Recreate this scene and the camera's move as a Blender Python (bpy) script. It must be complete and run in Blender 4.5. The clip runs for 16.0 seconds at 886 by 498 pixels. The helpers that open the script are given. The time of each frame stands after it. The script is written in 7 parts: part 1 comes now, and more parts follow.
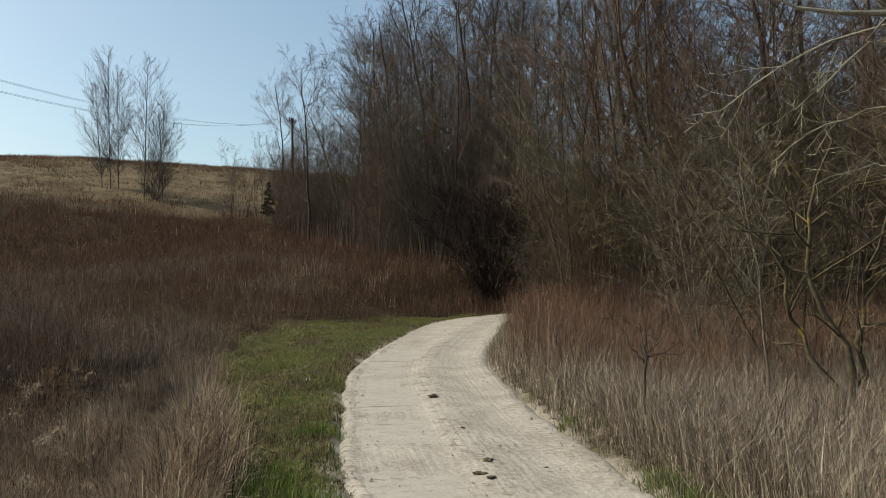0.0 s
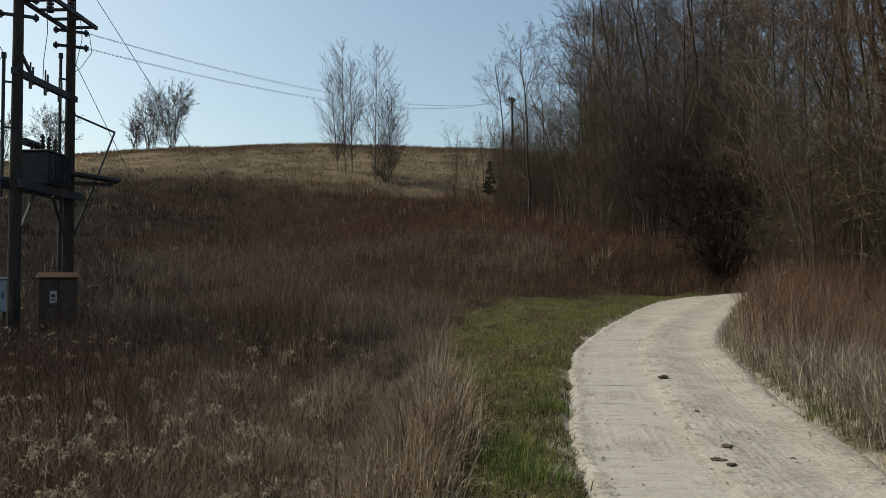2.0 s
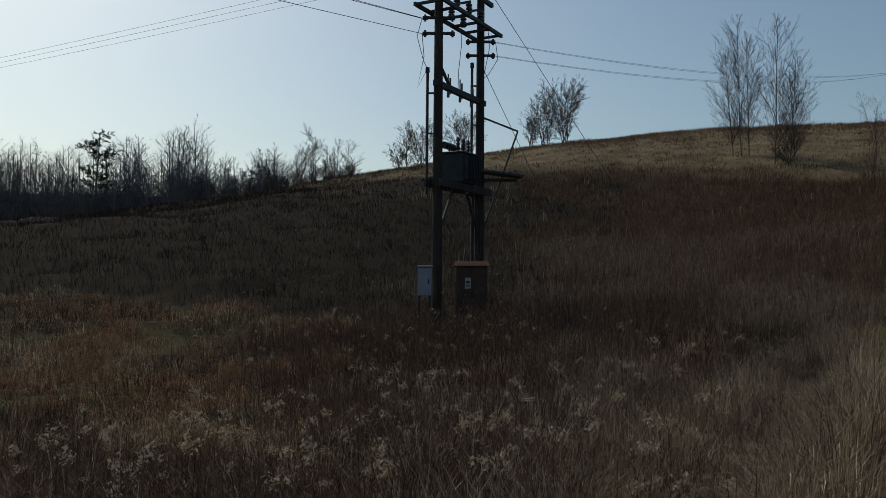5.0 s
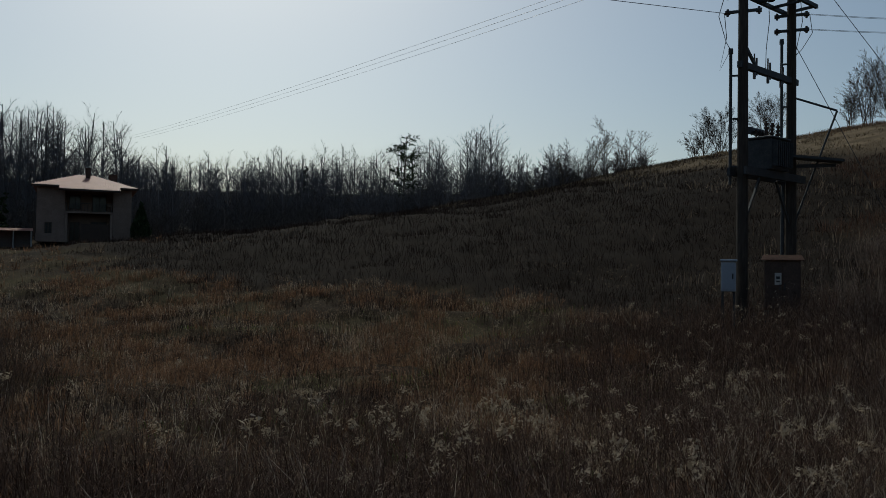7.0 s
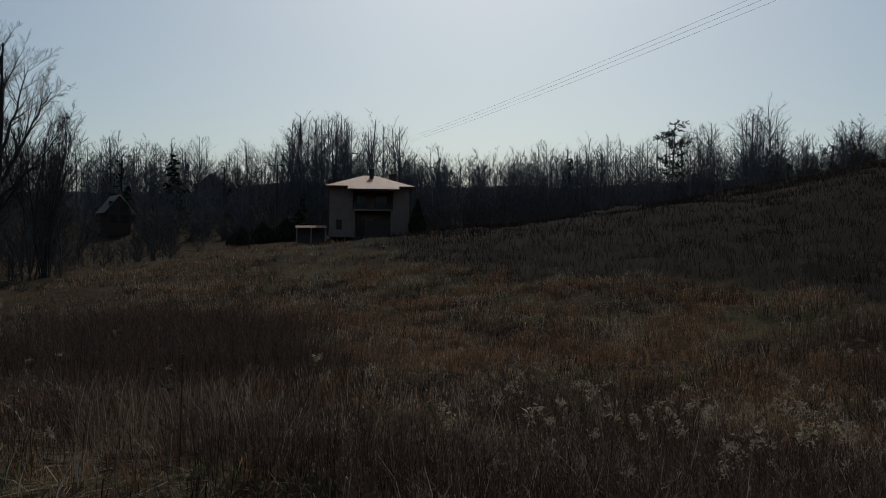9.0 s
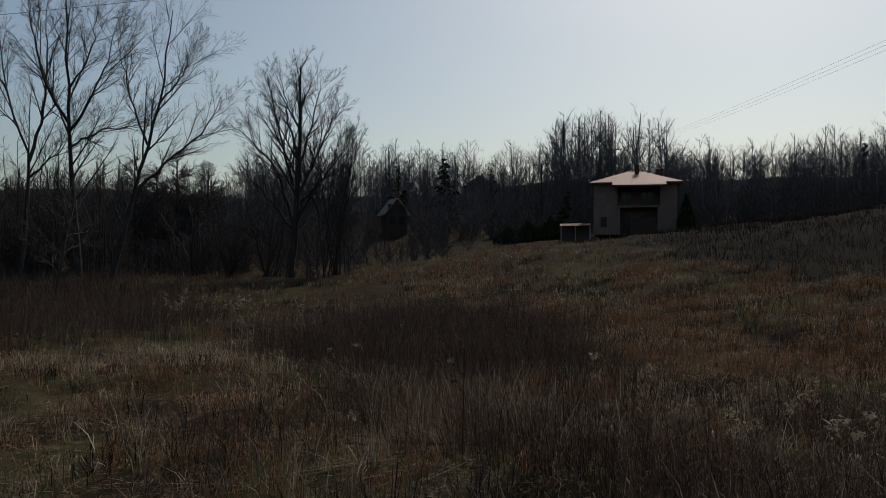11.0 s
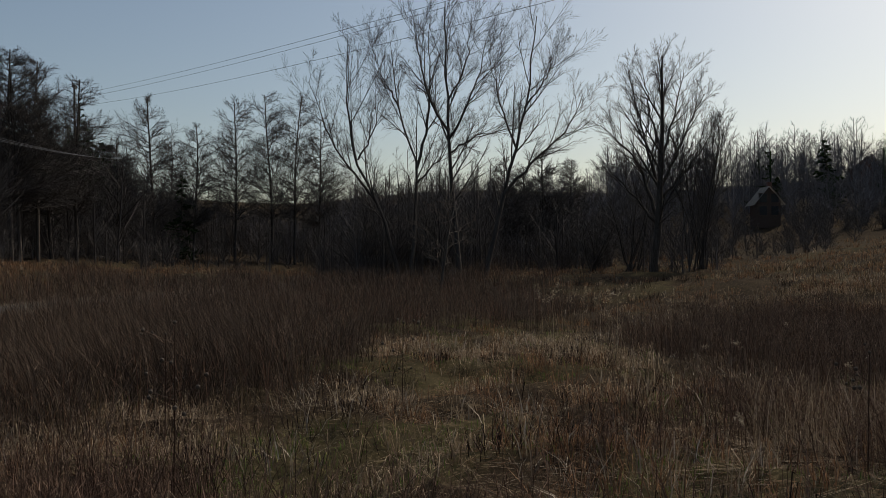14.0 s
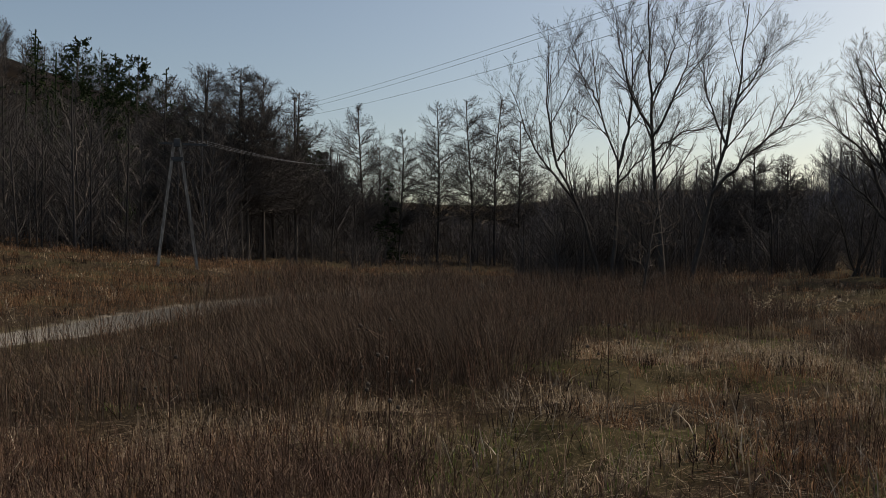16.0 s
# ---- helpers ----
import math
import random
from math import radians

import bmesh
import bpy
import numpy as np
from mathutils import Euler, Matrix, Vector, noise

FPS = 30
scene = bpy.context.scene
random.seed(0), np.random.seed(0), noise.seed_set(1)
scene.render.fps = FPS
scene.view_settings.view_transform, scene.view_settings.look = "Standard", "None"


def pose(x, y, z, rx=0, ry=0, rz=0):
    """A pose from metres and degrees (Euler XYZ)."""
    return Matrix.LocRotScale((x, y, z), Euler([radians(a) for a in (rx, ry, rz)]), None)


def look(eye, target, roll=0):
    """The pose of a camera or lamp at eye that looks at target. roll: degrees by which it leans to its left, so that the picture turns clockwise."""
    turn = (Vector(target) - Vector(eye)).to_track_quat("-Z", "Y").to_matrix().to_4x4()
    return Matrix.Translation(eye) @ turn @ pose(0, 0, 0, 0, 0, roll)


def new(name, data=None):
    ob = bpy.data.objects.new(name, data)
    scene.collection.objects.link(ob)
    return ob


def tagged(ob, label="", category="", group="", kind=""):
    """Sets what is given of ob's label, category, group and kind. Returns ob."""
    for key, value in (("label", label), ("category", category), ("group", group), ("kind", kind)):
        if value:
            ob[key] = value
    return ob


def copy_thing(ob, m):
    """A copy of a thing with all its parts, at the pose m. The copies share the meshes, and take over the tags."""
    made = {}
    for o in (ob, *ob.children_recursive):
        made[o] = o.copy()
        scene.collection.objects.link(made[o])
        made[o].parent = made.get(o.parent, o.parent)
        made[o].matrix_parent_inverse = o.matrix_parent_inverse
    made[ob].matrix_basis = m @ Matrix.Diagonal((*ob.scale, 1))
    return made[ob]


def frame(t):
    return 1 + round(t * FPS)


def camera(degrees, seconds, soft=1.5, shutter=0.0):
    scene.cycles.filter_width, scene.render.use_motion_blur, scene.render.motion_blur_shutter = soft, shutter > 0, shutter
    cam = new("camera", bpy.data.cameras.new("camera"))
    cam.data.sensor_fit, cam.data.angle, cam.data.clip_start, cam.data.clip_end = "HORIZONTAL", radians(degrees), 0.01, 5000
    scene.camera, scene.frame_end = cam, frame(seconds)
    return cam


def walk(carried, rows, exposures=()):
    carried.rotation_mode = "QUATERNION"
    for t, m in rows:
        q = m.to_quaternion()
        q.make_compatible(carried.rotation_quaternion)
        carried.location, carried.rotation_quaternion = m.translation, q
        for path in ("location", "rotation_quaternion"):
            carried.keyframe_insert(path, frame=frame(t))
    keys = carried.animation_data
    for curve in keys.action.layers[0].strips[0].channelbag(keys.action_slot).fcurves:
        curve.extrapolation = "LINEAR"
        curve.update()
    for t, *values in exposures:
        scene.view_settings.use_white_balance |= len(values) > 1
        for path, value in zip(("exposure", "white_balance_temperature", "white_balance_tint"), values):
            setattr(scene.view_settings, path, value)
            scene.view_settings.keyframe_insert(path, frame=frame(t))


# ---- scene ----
cam = camera(58.3, 16.0, soft=0.8)

# seconds, yaw, pitch, roll of the hand-held turn
TURN = [
    (0.0, 0.36, 4.18, 1.10),
    (0.5, 3.40, 3.82, 1.02),
    (1.0, 6.95, 3.29, 0.82),
    (1.5, 11.22, 2.82, 0.55),
    (2.0, 16.06, 2.77, 0.48),
    (2.5, 20.68, 3.09, 0.36),
    (3.0, 25.64, 3.29, 0.38),
    (5.5, 48.91, 1.77, -0.67),
    (6.0, 54.78, 1.72, -0.78),
    (6.5, 59.66, 1.76, -0.74),
    (7.0, 64.30, 1.38, -0.80),
    (7.5, 68.85, 0.94, -0.94),
    (8.0, 73.48, 0.78, -0.94),
    (8.5, 78.46, 0.68, -0.70),
    (11.0, 102.10, 0.33, -0.15),
    (11.5, 107.39, 0.38, 0.05),
    (12.0, 112.14, 0.49, 0.36),
    (12.5, 116.39, 0.40, 0.54),
    (13.0, 120.28, 0.24, 0.62),
    (13.5, 124.06, 0.18, 0.56),
    (14.0, 127.68, -0.00, 0.52),
    (14.5, 130.90, 0.02, 0.47),
    (15.0, 134.02, 0.22, 0.40),
    (15.5, 137.58, 0.28, 0.31),
    (16.0, 141.90, 0.19, 0.23),
]
EYE = 1.7
REACH = 0.3     # the arm swings the camera round the body


def stand(yaw):
    a = radians(yaw)
    return REACH * -math.sin(a), REACH * (math.cos(a) - 1.0), EYE


walk(cam, [(t, pose(*stand(yaw), 90 + pitch, roll, yaw)) for t, yaw, pitch, roll in TURN],
     exposures=[(0.0, 0.42, 6800, -1), (1.5, 0.3, 6750, -1), (2.5, 0.05, 6600, -2), (3.2, -0.13, 6450, -2), (5.5, -0.7, 6150, -1), (8.5, -0.99, 6050, 1), (11.0, -0.83, 6350, 4), (13.0, -0.6, 6700, 6), (16.0, -0.08, 7200, 8)])

# ---- light ----
SUN_AZ, SUN_EL = 80.0, 43.0
world = bpy.data.worlds.new("sky")
scene.world = world
world.use_nodes = True
wn = world.node_tree.nodes
sky = wn.new("ShaderNodeTexSky")
sky.sky_type = 'NISHITA'
sky.sun_disc = False
sky.sun_elevation = radians(SUN_EL)
sky.sun_rotation = radians(-SUN_AZ)
sky.air_density, sky.dust_density, sky.ozone_density = 1.0, 1.95, 0.35
wn["Background"].inputs["Strength"].default_value = 0.12
world.node_tree.links.new(sky.outputs[0], wn["Background"].inputs["Color"])
sun = new("sun", bpy.data.lights.new("sun", "SUN"))
sun.data.energy, sun.data.angle, sun.data.color = 3.0, radians(0.6), (1.0, 0.93, 0.82)
sun.matrix_world = look((-math.sin(radians(SUN_AZ)) * math.cos(radians(SUN_EL)) * 50,
                         math.cos(radians(SUN_AZ)) * math.cos(radians(SUN_EL)) * 50, math.sin(radians(SUN_EL)) * 50), (0, 0, 0))


# ---- materials ----
def material(name, ramp, scale=4.0, rough=0.85, bump=0.0, island=0.0, spec=0.2, stretch=(1, 1, 1), metal=0.0, fine=6.0, through_light=0.0):
    """Noise at two scales through a colour ramp; island: how much each loose piece differs."""
    m = bpy.data.materials.new(name)
    m.use_nodes = True
    n, l = m.node_tree.nodes, m.node_tree.links
    b = n["Principled BSDF"]
    b.inputs["Roughness"].default_value = rough
    b.inputs["Specular IOR Level"].default_value = spec
    b.inputs["Metallic"].default_value = metal
    co = n.new("ShaderNodeTexCoord")
    mp = n.new("ShaderNodeMapping")
    mp.inputs["Scale"].default_value = stretch
    l.new(co.outputs["Object"], mp.inputs["Vector"])
    big, small = n.new("ShaderNodeTexNoise"), n.new("ShaderNodeTexNoise")
    big.inputs["Scale"].default_value, small.inputs["Scale"].default_value = scale, scale * fine
    big.inputs["Detail"].default_value, small.inputs["Detail"].default_value = 3, 4
    for k in (big, small):
        l.new(mp.outputs[0], k.inputs["Vector"])
    mix = n.new("ShaderNodeMath")
    mix.operation = 'MULTIPLY_ADD'
    l.new(small.outputs["Fac"], mix.inputs[0])
    mix.inputs[1].default_value = 0.5
    half = n.new("ShaderNodeMath")
    half.operation = 'MULTIPLY'
    l.new(big.outputs["Fac"], half.inputs[0])
    half.inputs[1].default_value = 0.5
    l.new(half.outputs[0], mix.inputs[2])
    fac = mix.outputs[0]
    if island:
        geo = n.new("ShaderNodeNewGeometry")
        blend = n.new("ShaderNodeMix")
        blend.inputs["Factor"].default_value = island
        l.new(fac, blend.inputs["A"])
        l.new(geo.outputs["Random Per Island"], blend.inputs["B"])
        fac = blend.outputs[0]
    cr = n.new("ShaderNodeValToRGB")
    e = cr.color_ramp.elements
    span = 0.3 if not island else 0.3 - 0.28 * island
    stops = [(span + (1 - 2 * span) * i / max(1, len(ramp) - 1), c) for i, c in enumerate(ramp)]
    e[0].position, e[0].color = stops[0][0], (*stops[0][1], 1)
    e[1].position, e[1].color = stops[-1][0], (*stops[-1][1], 1)
    for p, c in stops[1:-1]:
        k = e.new(p)
        k.color = (*c, 1)
    l.new(fac, cr.inputs[0])
    l.new(cr.outputs[0], b.inputs["Base Color"])
    if bump:
        bp = n.new("ShaderNodeBump")
        bp.inputs["Strength"].default_value = bump
        bp.inputs["Distance"].default_value = 0.03
        l.new(mix.outputs[0], bp.inputs["Height"])
        l.new(bp.outputs[0], b.inputs["Normal"])
    if through_light:
        tr = n.new("ShaderNodeBsdfTranslucent")
        ms = n.new("ShaderNodeMixShader")
        ms.inputs[0].default_value = through_light
        l.new(cr.outputs[0], tr.inputs[0])
        l.new(b.outputs[0], ms.inputs[1])
        l.new(tr.outputs[0], ms.inputs[2])
        l.new(ms.outputs[0], n["Material Output"].inputs[0])
    return m


STRAW = material("straw", [(0.07, 0.048, 0.031), (0.22, 0.158, 0.104), (0.39, 0.293, 0.2), (0.58, 0.465, 0.345)], 0.6, island=0.7, through_light=0.18, spec=0.04)
RUST = material("rust_stems", [(0.045, 0.025, 0.016), (0.12, 0.066, 0.039), (0.225, 0.128, 0.074), (0.39, 0.245, 0.15)], 0.3, island=0.6, through_light=0.3, spec=0.04)
BRICKY = material("brick_red_stems", [(0.055, 0.033, 0.024), (0.14, 0.079, 0.052), (0.24, 0.145, 0.10), (0.40, 0.28, 0.205)], 0.3, island=0.7, through_light=0.12, spec=0.04)
RED = material("red_stems", [(0.043, 0.026, 0.02), (0.098, 0.056, 0.04), (0.168, 0.096, 0.066), (0.285, 0.185, 0.13)], 0.3, island=0.6, through_light=0.14, spec=0.04)
# brown dead stems, darkened further by colour for unlit sides and shade between
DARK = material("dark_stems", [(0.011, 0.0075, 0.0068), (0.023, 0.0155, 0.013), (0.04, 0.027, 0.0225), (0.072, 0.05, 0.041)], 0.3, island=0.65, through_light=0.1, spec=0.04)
MARSH = material("marsh_stems", [(0.022, 0.016, 0.0125), (0.058, 0.042, 0.032), (0.11, 0.08, 0.06), (0.24, 0.18, 0.138)], 0.3, island=0.65, through_light=0.14, spec=0.04)
REED = material("reed_stems", [(0.045, 0.033, 0.026), (0.13, 0.095, 0.074), (0.235, 0.178, 0.14), (0.42, 0.335, 0.265)], 0.3, island=0.65, through_light=0.14, spec=0.04)
# darker copy of the straw; the meadow's backlit dimness is in its colour
DIM_STRAW = material("dimmed_straw", [(0.035, 0.025, 0.016), (0.10, 0.07, 0.042), (0.20, 0.145, 0.088), (0.38, 0.295, 0.19)], 0.7, island=0.7, through_light=0.25, rough=0.55, spec=0.2)
# twig grey raised so that sunlight on the twigs is in the colour
TWIG_LIT = material("sunlit_twigs", [(0.10, 0.085, 0.068), (0.20, 0.172, 0.14), (0.34, 0.30, 0.245)], 1.0, island=0.6, spec=0.04)
PALE_LIMB = material("pale_lichen_limb", [(0.14, 0.115, 0.075), (0.36, 0.32, 0.24), (0.50, 0.43, 0.26)], 6.0, bump=0.4)
BROWN = material("brown_stems", [(0.0245, 0.015, 0.0125), (0.0632, 0.039, 0.0283), (0.1224, 0.077, 0.0555), (0.255, 0.178, 0.1336)], 0.3, island=0.65, through_light=0.1, spec=0.04)
BLEACHED = material("bleached_stems", [(0.30, 0.235, 0.165), (0.48, 0.395, 0.29), (0.66, 0.56, 0.43)], 0.7, island=0.7, through_light=0.2, rough=0.6, spec=0.15)
FLUFF = material("seed_fluff", [(0.24, 0.185, 0.125), (0.38, 0.305, 0.215), (0.52, 0.435, 0.325)], 3, island=0.6, through_light=0.3, spec=0.04)
GREEN = material("green_grass", [(0.05, 0.09, 0.018), (0.09, 0.145, 0.03), (0.155, 0.19, 0.055), (0.33, 0.275, 0.13)], 0.7, island=0.85, through_light=0.25, spec=0.04)
OLIVE = material("pale_slope_grass", [(0.085, 0.06, 0.036), (0.16, 0.116, 0.07), (0.245, 0.183, 0.113), (0.36, 0.285, 0.185)], 0.1, island=0.6, through_light=0.12, spec=0.04)
VERGE = material("verge_blades", [(0.085, 0.115, 0.03), (0.15, 0.19, 0.05), (0.225, 0.225, 0.085), (0.40, 0.335, 0.17)], 0.5, island=0.85, through_light=0.25, spec=0.04)
THATCH = material("glossy_straw", [(0.06, 0.043, 0.03), (0.19, 0.145, 0.104), (0.37, 0.295, 0.218), (0.58, 0.49, 0.375)], 0.7, island=0.8, through_light=0.15, rough=0.5, spec=0.3)
BARK = material("bark", [(0.035, 0.028, 0.022), (0.075, 0.06, 0.048), (0.13, 0.11, 0.09)], 3, bump=0.6, stretch=(1, 1, 0.25))
# bark darkened by colour so the valley trunks read as unlit silhouettes
BARK_DARK = material("darkened_bark", [(0.0275, 0.0225, 0.0194), (0.0537, 0.045, 0.0387), (0.0975, 0.0838, 0.0713)], 3, bump=0.6, stretch=(1, 1, 0.25))
TWIG = material("twigs", [(0.0562, 0.0438, 0.035), (0.1063, 0.0825, 0.065), (0.1875, 0.15, 0.1225)], 1.0, island=0.6, spec=0.04)
# distance haze is painted into these twigs, paler and bluer than TWIG
HAZY_TWIG = material("hazy_twigs", [(0.0841, 0.0783, 0.0812), (0.1276, 0.1203, 0.1261), (0.1812, 0.1711, 0.1769)], 0.05, island=0.6, spec=0.04)
BUSH_TWIG = material("brushwood", [(0.048, 0.0413, 0.0375), (0.0825, 0.072, 0.0668), (0.129, 0.114, 0.105)], 0.1, island=0.6, spec=0.04)
TWIG_WARM = material("warm_twigs", [(0.0936, 0.06, 0.0456), (0.174, 0.114, 0.0852), (0.276, 0.1956, 0.1512)], 1.0, island=0.6, spec=0.04)
TWIG_OLIVE = material("lichen_twigs", [(0.06, 0.046, 0.027), (0.12, 0.095, 0.056), (0.21, 0.172, 0.10)], 1.0, island=0.6, spec=0.04)
TWIG_GREY = material("grey_twigs", [(0.09, 0.07, 0.054), (0.17, 0.135, 0.106), (0.29, 0.24, 0.19)], 1.0, island=0.6, spec=0.04)
BIRCH = material("birch_bark", [(0.04, 0.035, 0.03), (0.15, 0.135, 0.118), (0.30, 0.28, 0.25)], 2.5, stretch=(1, 1, 3), bump=0.2)
LICHEN = material("lichen_bark", [(0.035, 0.028, 0.022), (0.07, 0.055, 0.038), (0.12, 0.092, 0.05), (0.33, 0.205, 0.03)], 2.2, bump=0.5)
NEEDLE = material("needles", [(0.014, 0.022, 0.010), (0.03, 0.045, 0.018), (0.055, 0.07, 0.03)], 0.8, island=0.6, spec=0.04)
WOOD_POLE = material("creosoted_pole", [(0.025, 0.02, 0.016), (0.05, 0.04, 0.032), (0.09, 0.075, 0.06)], 4, stretch=(1, 1, 0.15), bump=0.3)
GREY_WOOD = material("weathered_grey", [(0.08, 0.07, 0.06), (0.19, 0.168, 0.145), (0.40, 0.37, 0.33)], 3, stretch=(1, 1, 0.2), bump=0.3)
STEEL = material("painted_steel", [(0.02, 0.022, 0.024), (0.04, 0.043, 0.046), (0.08, 0.075, 0.07)], 5, rough=0.55, bump=0.1, spec=0.4)
PORCELAIN = material("brown_porcelain", [(0.035, 0.018, 0.012), (0.05, 0.026, 0.018)], 5, rough=0.2, spec=0.5)
WIRE = material("wire", [(0.05, 0.05, 0.055), (0.10, 0.10, 0.11)], 2, rough=0.5)
GREY_BOX = material("grey_cabinet", [(0.30, 0.33, 0.37), (0.38, 0.41, 0.45)], 3, rough=0.5, spec=0.4)
CABINET = material("brown_cabinet", [(0.06, 0.037, 0.027), (0.09, 0.056, 0.04), (0.13, 0.082, 0.06)], 4, rough=0.6, bump=0.1, spec=0.3)
RUSTY = material("rusty_sheet", [(0.045, 0.02, 0.014), (0.085, 0.036, 0.024), (0.135, 0.062, 0.041)], 4, rough=0.7, bump=0.15)
SIGN = material("weathered_sign", [(0.45, 0.43, 0.38), (0.6, 0.58, 0.52)], 8)
PLASTER = material("brown_plaster", [(0.19, 0.13, 0.1), (0.25, 0.172, 0.134), (0.31, 0.222, 0.176)], 1.2, bump=0.1)
CONCRETE = material("concrete", [(0.20, 0.19, 0.175), (0.28, 0.265, 0.245), (0.36, 0.345, 0.32)], 2, bump=0.15)
ROOF = material("roof_sheet", [(0.40, 0.205, 0.16), (0.49, 0.265, 0.21)], 1.5, rough=0.6, spec=0.12)
ROOF_DARK = material("dark_roof", [(0.06, 0.05, 0.045), (0.11, 0.09, 0.08)], 2, rough=0.6)
TRIM = material("brown_trim", [(0.05, 0.03, 0.022), (0.08, 0.05, 0.036)], 3, rough=0.5)
BRICK = material("chimney_brick", [(0.10, 0.05, 0.04), (0.16, 0.08, 0.06)], 5, bump=0.2)
WHITE = material("white_paint", [(0.68, 0.68, 0.68), (0.78, 0.78, 0.77)], 3, rough=0.4, spec=0.4)
GLASS = material("dark_window", [(0.01, 0.012, 0.015), (0.02, 0.024, 0.03)], 3, rough=0.15, spec=0.3)
RUBBER = material("rubber", [(0.012, 0.012, 0.012), (0.02, 0.02, 0.02)], 5)
DUNG = material("mud_clods", [(0.035, 0.027, 0.018), (0.085, 0.067, 0.043), (0.14, 0.115, 0.075)], 14, bump=0.5, island=0.5)
LITTER = material("leaf_litter", [(0.10, 0.075, 0.05), (0.22, 0.165, 0.11), (0.34, 0.27, 0.19)], 5, island=0.7, spec=0.04)


# ---- mesh tools ----
def mesh_object(name, verts, quads=None, tris=None, mat=None, smooth=False, parent=None):
    me = bpy.data.meshes.new(name)
    verts = np.asarray(verts, dtype=np.float32).reshape(-1, 3)
    q = np.zeros((0, 4), int) if quads is None else np.asarray(quads, int).reshape(-1, 4)
    t = np.zeros((0, 3), int) if tris is None else np.asarray(tris, int).reshape(-1, 3)
    me.vertices.add(len(verts))
    me.vertices.foreach_set("co", verts.ravel())
    loops = np.concatenate([q.ravel(), t.ravel()])
    me.loops.add(len(loops))
    me.loops.foreach_set("vertex_index", loops.astype(np.int32))
    starts = np.concatenate([np.arange(len(q)) * 4, len(q) * 4 + np.arange(len(t)) * 3])
    me.polygons.add(len(starts))
    me.polygons.foreach_set("loop_start", starts.astype(np.int32))
    if smooth:
        me.polygons.foreach_set("use_smooth", np.ones(len(starts), dtype=bool))
    me.update(calc_edges=True)
    if mat:
        me.materials.append(mat)
    ob = new(name, me)
    ob.parent = parent
    return ob


def part(name, bm, mat, parent, label=""):
    me = bpy.data.meshes.new(name)
    bm.normal_update()
    bm.to_mesh(me)
    bm.free()
    me.materials.append(mat)
    ob = new(name, me)
    ob.parent = parent
    if label:
        tagged(ob, label)
    return ob


def empty(name, m, label, category, group=""):
    ob = new(name)
    ob.empty_display_size = 0.3
    ob.matrix_world = m
    return tagged(ob, label, category, group)


def box(bm, x0, x1, y0, y1, z0, z1, bevel=0.0):
    v = [bm.verts.new((x, y, z)) for x in (x0, x1) for y in (y0, y1) for z in (z0, z1)]
    fs = [bm.faces.new([v[i] for i in f]) for f in ((0, 1, 3, 2), (4, 6, 7, 5), (0, 4, 5, 1), (2, 3, 7, 6), (0, 2, 6, 4), (1, 5, 7, 3))]
    if bevel:
        es = list({e for f in fs for e in f.edges})
        bmesh.ops.bevel(bm, geom=es, offset=bevel, segments=1, affect='EDGES')
    return bm


def rod(bm, a, b, r0, r1=None, sides=8):
    a, b = Vector(a), Vector(b)
    r1 = r0 if r1 is None else r1
    d = (b - a).normalized()
    u = d.orthogonal().normalized()
    w = d.cross(u)
    rings = []
    for p, r in ((a, r0), (b, r1)):
        rings.append([bm.verts.new(p + r * (math.cos(k * math.tau / sides) * u + math.sin(k * math.tau / sides) * w)) for k in range(sides)])
    for k in range(sides):
        bm.faces.new((rings[0][k], rings[0][(k + 1) % sides], rings[1][(k + 1) % sides], rings[1][k]))
    bm.faces.new(rings[0][::-1])
    bm.faces.new(rings[1])
    return bm


def beam(bm, a, b, w, h):
    """A rectangular bar from a to b."""
    a, b = Vector(a), Vector(b)
    d = (b - a).normalized()
    side = d.cross(Vector((0, 0, 1)))
    side = side.normalized() if side.length > 1e-4 else Vector((1, 0, 0))
    up = side.cross(d)
    ring = [[bm.verts.new(p + s * side * w / 2 + t * up * h / 2) for s, t in ((-1, -1), (1, -1), (1, 1), (-1, 1))] for p in (a, b)]
    for k in range(4):
        bm.faces.new((ring[0][k], ring[0][(k + 1) % 4], ring[1][(k + 1) % 4], ring[1][k]))
    bm.faces.new(ring[0][::-1])
    bm.faces.new(ring[1])
    return bm


def polar(az, d):
    a = radians(az)
    return -d * math.sin(a), d * math.cos(a)


def smooth(x, a, b):
    t = np.clip((x - a) / (b - a), 0, 1)
    return t * t * (3 - 2 * t)


def grain(x, y, scale, seed=0):
    """Smooth value noise in 0..1."""
    x, y = np.asarray(x) / scale + seed * 17.3, np.asarray(y) / scale - seed * 9.1
    i, j = np.floor(x).astype(np.int64), np.floor(y).astype(np.int64)
    f, g = x - i, y - j
    f, g = f * f * (3 - 2 * f), g * g * (3 - 2 * g)

    def h(a, b):
        n = (a * 374761393 + b * 668265263 + seed * 974711) & 0x7fffffff
        n = ((n ^ (n >> 13)) * 1274126177) & 0x7fffffff
        return ((n ^ (n >> 16)) & 0xffff) / 65535.0
    return (h(i, j) * (1 - f) + h(i + 1, j) * f) * (1 - g) + (h(i, j + 1) * (1 - f) + h(i + 1, j + 1) * f) * g


def bearing(x, y):
    return np.degrees(np.arctan2(-x, y)) % 360


def within(v, a, b, soft):
    return smooth(v, a - soft, a + soft) * (1 - smooth(v, b - soft, b + soft))


